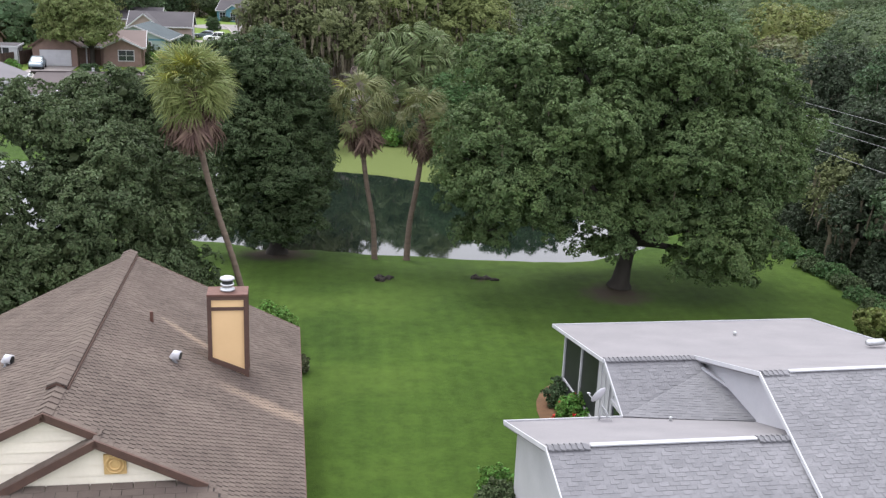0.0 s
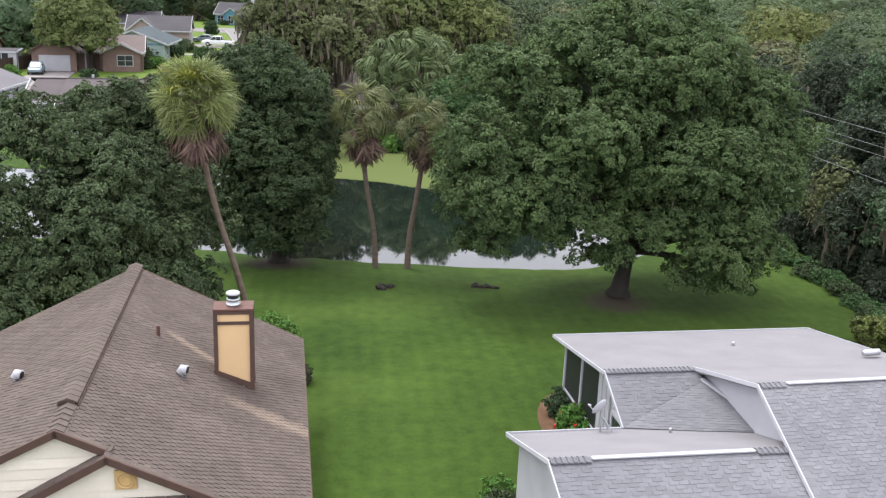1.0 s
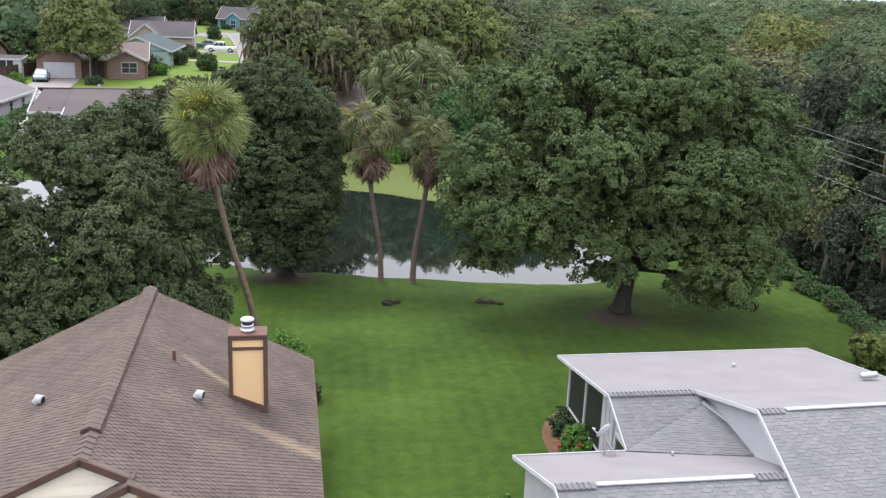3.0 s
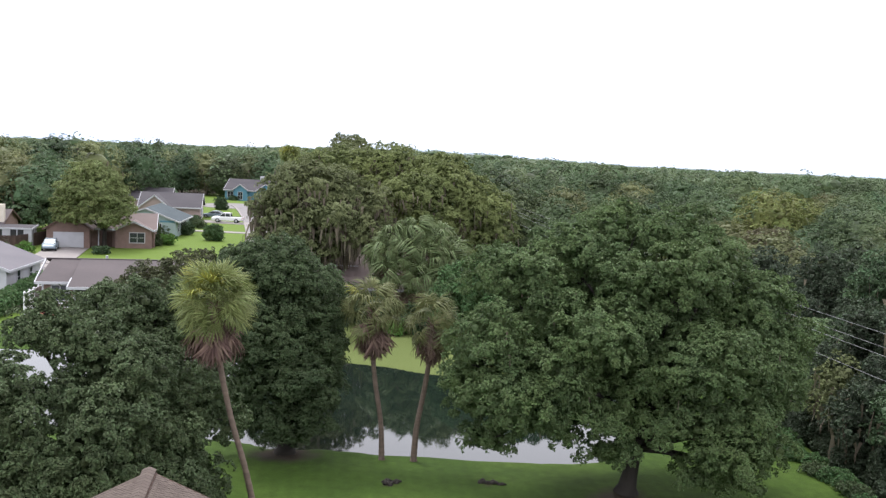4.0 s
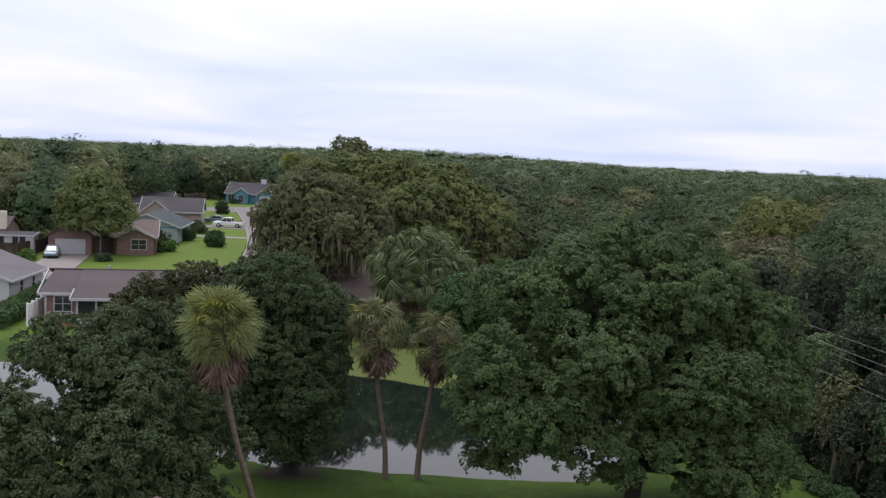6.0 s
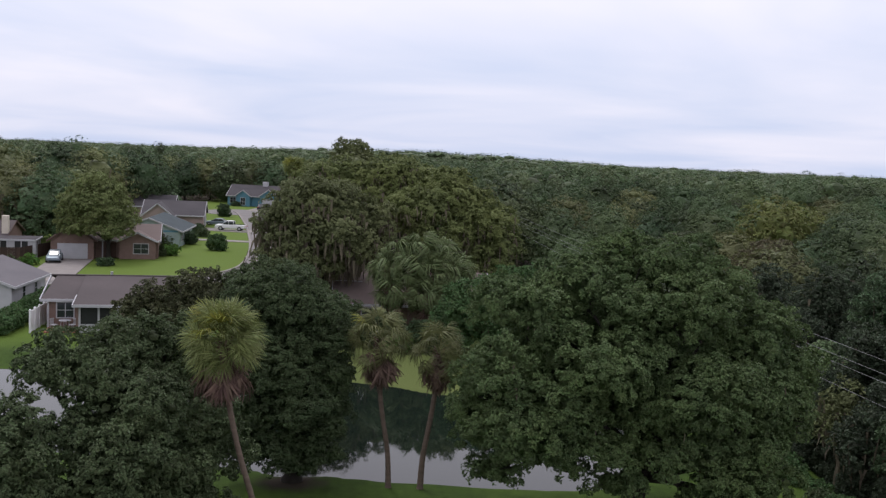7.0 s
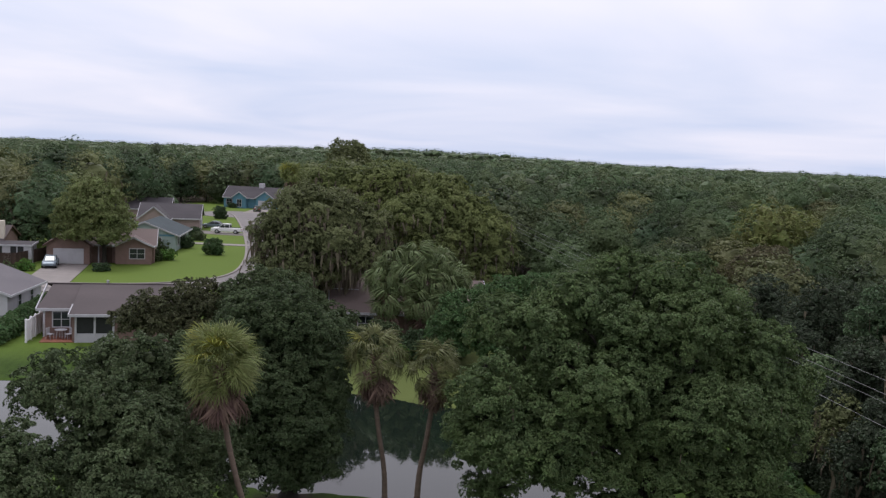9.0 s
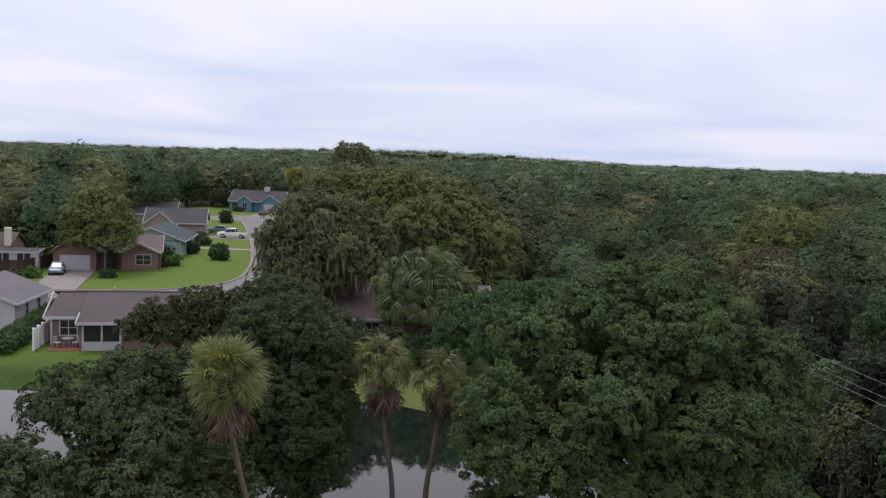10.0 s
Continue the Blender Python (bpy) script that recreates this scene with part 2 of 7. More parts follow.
SCREEN_AND_GAP = material("dark_screen_and_gap", (0.025, 0.028, 0.028), (0.015, 0.017, 0.017), rough=0.5, scale=4, bump=0.1, bump_scale=200)
GLASS = glass_material("window_glass")
BARK = material("bark", (0.048, 0.043, 0.036), (0.023, 0.020, 0.017), rough=0.95, scale=2.5, fine=16, bump=0.9, bump_scale=18, stretch=(0.422, 0.476, 0.128))
PALM_BARK = material("palm_bark", (0.20, 0.150, 0.118), (0.11, 0.085, 0.068), rough=0.95, scale=2.0, fine=14, bump=0.8, bump_scale=14, stretch=(0.3, 0.3, 3))
OAK_LEAF = leafy("oak_leaf", (0.110, 0.160, 0.055), (0.064, 0.099, 0.040), 0.24)
LEFT_LEAF = leafy("broad_leaf", (0.093, 0.126, 0.054), (0.055, 0.080, 0.037), 0.28)
DARK_LEAF = leafy("dark_leaf", (0.076, 0.118, 0.053), (0.047, 0.078, 0.038), 0.4)
SHADE_LEAF = leafy("shade_tree_leaf", (0.200, 0.235, 0.087), (0.136, 0.171, 0.064), 0.35, scale=0.3)
UNDERLAY = material("roof_underlay", (0.045, 0.038, 0.036), (0.03, 0.026, 0.025), rough=1, bump=0)
GREY_UNDER = material("grey_underlay", (0.19, 0.19, 0.20), (0.15, 0.15, 0.16), rough=1, bump=0)
MID_LEAF = leafy("mid_green_leaf", (0.089, 0.155, 0.055), (0.056, 0.105, 0.039), 0.4)
LIGHT_LEAF = leafy("light_leaf", (0.13, 0.24, 0.05), (0.07, 0.15, 0.03), 0.4)
YELLOW_LEAF = leafy("yellow_leaf", (0.155, 0.18, 0.052), (0.095, 0.122, 0.038), 0.4)
def many_trees(mat, name, spread, cell=0):
    """The same foliage with its tint and tone changing from tree to tree."""
    m = mat.copy()
    m.name = name
    tree = m.node_tree
    add, link = nodes_of(tree)
    if cell:
        vor = add("ShaderNodeTexVoronoi")
        vor.inputs["Scale"].default_value = 1 / cell
        link(add("ShaderNodeNewGeometry").outputs["Position"], vor.inputs["Vector"])
        sep = add("ShaderNodeSeparateColor")
        link(vor.outputs["Color"], sep.inputs[0])
        a, b = sep.outputs[0], sep.outputs[1]
    else:
        rnd = add("ShaderNodeObjectInfo").outputs["Random"]
        frac = add("ShaderNodeMath", operation="MULTIPLY")
        frac.inputs[1].default_value = 7.31
        link(rnd, frac.inputs[0])
        f2 = add("ShaderNodeMath", operation="FRACT")
        link(frac.outputs[0], f2.inputs[0])
        a, b = rnd, f2.outputs[0]
    hsv = add("ShaderNodeHueSaturation")
    for src, socket, lo, hi in ((a, "Hue", 0.5 - 0.034 * spread, 0.5 + 0.018 * spread), (b, "Value", 1 - 0.42 * spread, 1 + 0.32 * spread)):
        r = add("ShaderNodeMapRange")
        r.inputs[3].default_value, r.inputs[4].default_value = lo, hi
        link(src, r.inputs[0])
        link(r.outputs[0], hsv.inputs[socket])
    for n in tree.nodes:
        for i in n.inputs:
            if i.name in ("Base Color", "Color") and n.type in ("BSDF_PRINCIPLED", "BSDF_TRANSLUCENT") and i.links:
                src = i.links[0].from_socket
                if not hsv.inputs["Color"].links:
                    link(src, hsv.inputs["Color"])
                link(hsv.outputs[0], i)
    return m


WOOD_LEAF = leafy("woodland_leaf", (0.096, 0.138, 0.060), (0.058, 0.092, 0.044), 0.11, scale=0.09, spec=0.18)
MOSS_LEAF = leafy("live_oak_leaf", (0.158, 0.178, 0.074), (0.100, 0.120, 0.054), 0.13, scale=0.2, spec=0.18)
WOOD_TREE, WOOD_DARK = many_trees(WOOD_LEAF, "woodland_tree_leaf", 1.0), many_trees(DARK_LEAF, "dark_woodland_leaf", 0.8)
WOOD_YELLOW, WOOD_BLUE = many_trees(YELLOW_LEAF, "yellow_woodland_leaf", 0.4), many_trees(LEFT_LEAF, "blue_woodland_leaf", 0.8)
WOOD_MOSSY = many_trees(MOSS_LEAF, "mossy_woodland_leaf", 0.9)
WOOD_LEAF = many_trees(WOOD_LEAF, "far_woodland_leaf", 1.0, 13.0)
RUSSET_LEAF = leafy("russet_leaf", (0.095, 0.10, 0.045), (0.055, 0.066, 0.032), 0.4)
OLIVE_LEAF = leafy("olive_leaf", (0.182, 0.212, 0.072), (0.112, 0.142, 0.052), 0.13, scale=0.2, spec=0.18)
MOSS = material("hanging_moss", (0.178, 0.154, 0.108), (0.120, 0.104, 0.076), rough=1, scale=0.8, fine=6, bump=0, island=0.3, thin=0.2)
FROND = leafy("palm_frond", (0.201, 0.228, 0.077), (0.127, 0.159, 0.054), 0.35, thin=0.25, scale=1.2)
CLUMP_FROND = leafy("clump_frond", (0.142, 0.180, 0.070), (0.080, 0.112, 0.046), 0.35, thin=0.2, scale=1.2)
GREY_FROND = leafy("grey_frond", (0.168, 0.176, 0.070), (0.090, 0.104, 0.044), 0.35, thin=0.25, scale=1.2)
VINE_LEAF = leafy("vine_leaf", (0.056, 0.076, 0.042), (0.034, 0.048, 0.029), 0.4)
DEEP_LEAF = leafy("deep_leaf", (0.080, 0.114, 0.048), (0.049, 0.074, 0.034), 0.26)
DULL_LEAF = leafy("dull_leaf", (0.130, 0.118, 0.062), (0.084, 0.078, 0.042), 0.3)
FEATHER_LEAF = leafy("feathery_leaf", (0.135, 0.190, 0.085), (0.085, 0.130, 0.058), 0.35)
YOUNG = leafy("young_frond", (0.27, 0.27, 0.045), (0.20, 0.21, 0.045), 0.3, thin=0.3, scale=1.2)
DEAD = material("dead_frond", (0.200, 0.136, 0.106), (0.094, 0.062, 0.052), rough=0.95, scale=1.5, fine=8, bump=0, island=0.4, thin=0.15)
CONCRETE = material("concrete", (0.27, 0.245, 0.23), (0.19, 0.172, 0.165), rough=0.9, scale=0.6, fine=8, bump=0.2)
ASPHALT = material("pale_asphalt", (0.21, 0.195, 0.19), (0.15, 0.14, 0.14), rough=0.95, scale=0.25, fine=6, bump=0.3)
BRICK = material("pink_brick", (0.211, 0.141, 0.122), (0.148, 0.103, 0.087), rough=0.9, scale=2, fine=12, bump=0.3)
MAUVE_ROOF = material("mauve_shingle", (0.095, 0.079, 0.080), (0.066, 0.056, 0.057), rough=0.95, scale=0.5, fine=9, bump=0.4, bump_scale=30, stretch=(0.420, 0.432, 2.220))
ROSE_ROOF = material("rose_brown_shingle", (0.175, 0.138, 0.128), (0.128, 0.102, 0.096), rough=0.95, scale=0.5, fine=9, bump=0.4, bump_scale=30, stretch=(0.420, 0.432, 2.220))
GREY_BROWN_ROOF = material("weathered_shingle", (0.076, 0.070, 0.075), (0.052, 0.048, 0.053), rough=0.95, scale=0.5, fine=9, bump=0.4, bump_scale=30, stretch=(0.432, 0.444, 2.340))
VINYL = material("white_vinyl", (0.78, 0.78, 0.80), (0.70, 0.70, 0.72), rough=0.5, scale=1.2, fine=20, bump=0.03)
TEAL_ROOF = material("slate_green_shingle", (0.060, 0.076, 0.084), (0.042, 0.054, 0.060), rough=0.95, scale=0.5, fine=9, bump=0.4, bump_scale=30, stretch=(0.6, 0.6, 3))
COTTAGE_ROOF = material("grey_mauve_shingle", (0.155, 0.145, 0.155), (0.112, 0.106, 0.116), rough=0.95, scale=0.5, fine=9, bump=0.4, bump_scale=30, stretch=(0.4, 0.4, 2.2))
TEAL = material("teal_paint", (0.10, 0.23, 0.31), (0.08, 0.185, 0.25), rough=0.7, scale=1, fine=10)
MINT = material("mint_paint", (0.30, 0.37, 0.36), (0.24, 0.30, 0.295), rough=0.7, scale=1, fine=10)
PINK_WALL = material("rose_paint", (0.32, 0.25, 0.235), (0.27, 0.21, 0.20), rough=0.7, scale=1, fine=10)
FENCE_WOOD = material("dark_fence", (0.075, 0.05, 0.04), (0.045, 0.03, 0.025), rough=0.9, scale=2, fine=14, vary=0.2)
TERRACOTTA = material("terracotta", (0.252, 0.098, 0.060), (0.180, 0.070, 0.045), rough=0.8, scale=2, fine=10)
SILVER = material("silver_blue_paint", (0.20, 0.25, 0.30), (0.18, 0.23, 0.27), rough=0.4, metal=0.3, bump=0, spec=0.5)
DARK_CAR = material("dark_car_paint", (0.05, 0.05, 0.06), (0.04, 0.04, 0.05), rough=0.3, bump=0, spec=0.5)
CAR_WHITE = material("white_car_paint", (0.75, 0.76, 0.77), (0.70, 0.71, 0.72), rough=0.3, bump=0, spec=0.5)
RUBBER = material("rubber", (0.02, 0.02, 0.02), (0.015, 0.015, 0.015), rough=0.85, bump=0)
SOIL = material("mulch", (0.16, 0.085, 0.045), (0.08, 0.05, 0.03), rough=1, scale=3, fine=20, bump=0.8, bump_scale=25)
RED_FLOWER = material("red_petal", (0.55, 0.03, 0.03), (0.40, 0.02, 0.02), rough=0.6, bump=0)
WIRE = material("cable_grey", (0.30, 0.30, 0.31), (0.24, 0.24, 0.25), rough=0.5, bump=0)


# ---------- building blocks ----------
class Shape:
    """Collects the vertices and faces of one mesh."""

    def __init__(self):
        self.v, self.f = [], []

    def poly(self, points, faces):
        k = len(self.v)
        self.v += [tuple(p) for p in points]
        self.f += [tuple(k + i for i in f) for f in faces]
        return self

    def box(self, x0, x1, y0, y1, z0, z1, m=None):
        p = [Vector((x, y, z)) for z in (z0, z1) for x, y in ((x0, y0), (x1, y0), (x1, y1), (x0, y1))]
        if m is not None:
            p = [m @ q for q in p]
        return self.poly(p, [(3, 2, 1, 0), (4, 5, 6, 7), (0, 1, 5, 4), (1, 2, 6, 5), (2, 3, 7, 6), (3, 0, 4, 7)])

    def slab(self, points, down):
        """A flat polygon given a thickness along the vector down."""
        n = len(points)
        top = [Vector(p) for p in points]
        low = [p + Vector(down) for p in top]
        sides = [(i, i + n, (i + 1) % n + n, (i + 1) % n) for i in range(n)]
        return self.poly(top + low, [tuple(range(n)), tuple(reversed(range(n, 2 * n)))] + sides)

    def bar(self, a, b, w, h, up=(0, 0, 1)):
        """A straight bar from a to b, w wide and h high, its top edge on the line."""
        a, b, up = Vector(a), Vector(b), Vector(up)
        d = (b - a).normalized()
        s = d.cross(up).normalized() * (w / 2)
        n = s.cross(d).normalized() * h
        p = [a - s - n, a + s - n, b + s - n, b - s - n, a - s, a + s, b + s, b - s]
        return self.poly(p, [(3, 2, 1, 0), (4, 5, 6, 7), (0, 1, 5, 4), (1, 2, 6, 5), (2, 3, 7, 6), (3, 0, 4, 7)])

    def tube(self, path, radii, sides=10, cap=True):
        rings = []
        for i, p in enumerate(path):
            a, b = Vector(path[max(i - 1, 0)]), Vector(path[min(i + 1, len(path) - 1)])
            q = (b - a).to_track_quat("Z", "Y")
            rings.append([Vector(p) + q @ Vector((radii[i] * math.cos(t), radii[i] * math.sin(t), 0)) for t in [2 * math.pi * k / sides for k in range(sides)]])
        f = []
        for i in range(len(path) - 1):
            for k in range(sides):
                j = (k + 1) % sides
                f.append((i * sides + k, i * sides + j, (i + 1) * sides + j, (i + 1) * sides + k))
        if cap:
            f.append(tuple(reversed(range(sides))))
            f.append(tuple((len(path) - 1) * sides + k for k in range(sides)))
        return self.poly([p for r in rings for p in r], f)

    def mesh(self, name, mat, smooth=False):
        me = bpy.data.meshes.new(name)
        me.from_pydata(self.v, [], self.f)
        me.materials.append(mat)
        if smooth:
            me.polygons.foreach_set("use_smooth", [True] * len(me.polygons))
        me.update()
        return me


def part(name, shape, mat, parent, label="", smooth=False, bevel=0.0):
    """Links a shape as one mesh object under a thing or a part."""
    ob = new(name, shape.mesh(name, mat, smooth) if isinstance(shape, Shape) else shape)
    ob.parent = parent
    if bevel:
        b = ob.modifiers.new("bevel", "BEVEL")
        b.width, b.segments, b.limit_method = bevel, 2, "ANGLE"
    return tagged(ob, label)


def thing(name, m, label, category, group="", kind=""):
    ob = new(name)
    ob.matrix_world = m
    return tagged(ob, label, category, group, kind)


def lone(name, shape, mat, label, category, group="", kind="", smooth=False, bevel=0.0, m=None):
    ob = part(name, shape, mat, None, "", smooth, bevel)
    if m is not None:
        ob.matrix_world = m
    return tagged(ob, label, category, group, kind)


# ---------- ground, pond, roads ----------
def near_shore(x):
    return np.interp(x, [-200, -30, -14, -7, -5.3, -2.8, -0.5, 4, 8, 10.7, 14, 16.5, 18.5], [55, 55, 54, 52.5, 51.5, 51.8, 51.3, 50.9, 50.6, 51.0, 53.5, 57, 63])


def far_shore(x):
    return np.interp(x, [-200, -27, -10, -2.5, 0.2, 2.3, 8, 14, 18.5], [73, 72, 72, 71.5, 70.6, 69.2, 67.5, 66, 64])


WATER_Z = -0.42


def depth_in(x, y):
    return np.minimum(np.minimum(y - near_shore(x), far_shore(x) - y), 18.5 - x)


def ground_z(x, y):
    s = depth_in(x, y)
    t = np.clip((s + 5) / 5, 0, 1)
    z = -0.34 * t * t * (3 - 2 * t)
    z = z - np.clip(s + 0.25, 0, 3) * 0.55
    # a ditch behind the hedge row
    d = np.exp(-((x - 24.5 - (y - 45) * 0.02) / 1.6) ** 2) * np.clip((y - 20) / 15, 0, 1) * np.clip((80 - y) / 15, 0, 1)
    return z - 0.9 * d


def litter(x, y):
    """Where the soil is bare or covered with dead leaves: under the trees and in the woods."""
    def spot(cx, cy, r):
        return np.clip(1.5 - np.hypot(x - cx, y - cy) / r, 0, 1)
    m = np.maximum(0.80 * spot(10.8, 44.6, 1.6), 0.85 * spot(-4.6, 50.3, 1.7))
    m = np.maximum(m, 0.9 * spot(0.66, 45.75, 0.35))
    m = np.maximum(m, 0.9 * spot(5.04, 46.3, 0.42))
    wood = np.clip((x - 23.0) / 1.5, 0, 1) * (y < 95)
    wood = np.maximum(wood, np.clip((x - 16.0) / 4, 0, 1) * (y > 90))
    wood = np.maximum(wood, np.clip((y - 285) / 10, 0, 1))
    wood = np.maximum(wood, np.clip((-58 - x) / 5, 0, 1) * (y > 90))
    return np.maximum(m, wood * 1.2)


def spread(a, b, step, grow_to, grow=1.35):
    """Coordinates that are dense between a and b and widen towards grow_to on both sides."""
    mid = list(np.arange(a, b + step / 2, step))
    out, s, p = [], step, b
    while p < grow_to:
        s *= grow
        p += s
        out.append(p)
    low, s, p = [], step, a
    while p > -grow_to:
        s *= grow
        p -= s
        low.append(p)
    return np.array(list(reversed(low)) + mid + out)


def build_ground():
    xs, ys = spread(-42, 28, 0.5, 3800), spread(42, 76, 0.4, 3800)
    gx, gy = np.meshgrid(xs, ys)
    gx, gy = gx.ravel(), gy.ravel()
    z = ground_z(gx, gy)
    nx, ny = len(xs), len(ys)
    i = np.arange((nx - 1) * (ny - 1))
    r, c = i // (nx - 1), i % (nx - 1)
    k = r * nx + c
    me = bpy.data.meshes.new("ground")
    me.from_pydata(np.stack([gx, gy, z], 1), [], np.stack([k, k + 1, k + nx + 1, k + nx], 1))
    a = me.attributes.new("litter", "FLOAT", "POINT")
    a.data.foreach_set("value", litter(gx, gy).astype(np.float32))
    # first term: dry far bank; second paints the street lawns as better lit
    d = me.attributes.new("dry_and_lit", "FLOAT", "POINT")
    d.data.foreach_set("value", (0.9 * np.clip((gy - 66) / 3, 0, 1) * np.clip((90 - gy) / 6, 0, 1) * np.clip((gx + 16) / 8, 0, 1) + 0.7 * np.clip((gy - 100) / 10, 0, 1) * np.clip((-12 - gx) / 5, 0, 1)).astype(np.float32))
    me.polygons.foreach_set("use_smooth", [True] * len(me.polygons))
    me.materials.append(LAWN)
    tagged(new("ground", me), "mown green lawn sloping to a pond", "lawn", kind="structure")


build_ground()


def build_water():
    xs = np.concatenate([np.linspace(-200, -30, 12), np.linspace(-28, 18.4, 60)])
    near, far = near_shore(xs) - 1.2, far_shore(xs) + 1.2
    s = Shape()
    v = [(x, y, WATER_Z) for x, y in zip(xs, near)] + [(x, y, WATER_Z) for x, y in zip(xs, far)]
    n = len(xs)
    s.poly(v, [(i, i + 1, n + i + 1, n + i) for i in range(n - 1)])
    lone("water", s, WATER, "still dark pond reflecting trees and sky", "pond", kind="structure")


build_water()


def ribbon(name, line, width, z, mat, label, category, kerb=False):
    """A paved strip along a line of points, as a thin slab, with raised kerbs if asked for."""
    pts = [Vector((*p, 0)) for p in line]
    fine = []
    for i in range(len(pts) - 1):
        p0, p1, p2, p3 = pts[max(i - 1, 0)], pts[i], pts[i + 1], pts[min(i + 2, len(pts) - 1)]
        for k in range(8):
            t = k / 8
            fine.append(0.5 * (2 * p1 + (p2 - p0) * t + (2 * p0 - 5 * p1 + 4 * p2 - p3) * t * t + (3 * p1 - p0 - 3 * p2 + p3) * t ** 3))
    fine.append(pts[-1])
    left, right = [], []
    for i, p in enumerate(fine):
        d = (fine[min(i + 1, len(fine) - 1)] - fine[max(i - 1, 0)]).normalized()
        n = Vector((-d.y, d.x, 0))
        left.append(p + n * width / 2)
        right.append(p - n * width / 2)
    s = Shape()
    n = len(fine)
    v = [(p.x, p.y, z) for p in left] + [(p.x, p.y, z) for p in right] + [(p.x, p.y, -0.1) for p in left] + [(p.x, p.y, -0.1) for p in right]
    f = []
    for i in range(n - 1):
        f += [(i, n + i, n + i + 1, i + 1), (i, i + 1, 2 * n + i + 1, 2 * n + i), (n + i, 3 * n + i, 3 * n + i + 1, n + i + 1)]
    s.poly(v, f)
    lone(name, s, mat, label, category, kind="structure")
    if kerb:
        for side in (left, right):
            k = Shape()
            for i in range(n - 1):
                k.bar((side[i].x, side[i].y, z + 0.12), (side[i + 1].x, side[i + 1].y, z + 0.12), 0.35, 0.24)
            lone("kerb", k, CONCRETE, "low pale concrete kerb beside the road", "kerb", kind="structure")


ribbon("road", [(-90, 108), (-60, 110.5), (-38, 112.5), (-28, 115), (-21, 121), (-18.2, 130), (-19.0, 145), (-21.6, 163), (-24.8, 181), (-29.5, 205), (-35.5, 232), (-38, 240)], 6.4, 0.04, ASPHALT,
       "pale grey residential street curving between lawns", "road", kerb=True)


def disc(name, cx, cy, r, z, mat, label, category):
    s = Shape()
    n = 28
    ring = [(cx + r * math.cos(2 * math.pi * k / n), cy + r * 1.2 * math.sin(2 * math.pi * k / n), z) for k in range(n)]
    s.slab(ring, (0, 0, -0.15))
    return lone(name, s, mat, label, category, kind="structure")


disc("road", -40, 238, 8.5, 0.06, ASPHALT, "round end of the residential street", "road")
ribbon("pavement", [(-39.5, 112), (-41.2, 121), (-43.4, 132.6)], 5.2, 0.08, CONCRETE, "concrete driveway stained and worn by cars", "driveway")
ribbon("pavement", [(-24.5, 166), (-30, 166.3), (-35.5, 166.5)], 2.6, 0.07, CONCRETE, "narrow concrete driveway across a lawn", "driveway")
ribbon("pavement", [(-27, 186), (-32, 186), (-38.5, 188)], 5.0, 0.07, CONCRETE, "concrete driveway beside a brown house", "driveway")
ribbon("pavement", [(-36.5, 244), (-36.2, 252), (-35.6, 259)], 5.0, 0.08, CONCRETE, "concrete driveway of the blue house", "driveway")


# ---------- vegetation ----------
def unit(v):
    return v / np.maximum(np.linalg.norm(v, axis=-1, keepdims=True), 1e-9)


def leaf_mesh(name, mat, centre, normal, length, rng, slim=0.55, along=None):
    """One mesh of folded, pointed leaves: places, facing directions and lengths."""
    n = len(centre)
    r = rng.normal(size=(n, 3)) if along is None else along + 0.25 * rng.normal(size=(n, 3))
    t = unit(r - (r * normal).sum(1, keepdims=True) * normal)
    b = np.cross(normal, t)
    L = length[:, None]
    fold = normal * L * 0.10
    v = np.stack([centre - t * L * 0.5 - fold, centre + b * L * slim * 0.5 + fold, centre + t * L * 0.5 - fold, centre - b * L * slim * 0.5 + fold], 1).reshape(-1, 3)
    me = bpy.data.meshes.new(name)
    me.from_pydata(v, [], np.arange(4 * n).reshape(-1, 4))
    me.materials.append(mat)
    return me


def ball(level):
    """Unit icosphere as arrays, to be the dense heart of a clump of foliage."""
    bm = bmesh.new()
    bmesh.ops.create_icosphere(bm, subdivisions=level, radius=1)
    v = np.array([p.co[:] for p in bm.verts])
    f = np.array([[q.index for q in t.verts] for t in bm.faces])
    bm.free()
    return v, f


HEARTS = {k: ball(k) for k in (1, 2)}


def spaced(p, gap, rng):
    """Indices of a subset of points that keep a distance from one another."""
    keep = []
    for i in rng.permutation(len(p)):
        if not keep or ((p[keep] - p[i]) ** 2).sum(1).min() > (gap * rng.uniform(0.75, 1.2)) ** 2:
            keep.append(i)
    return np.array(keep, int)


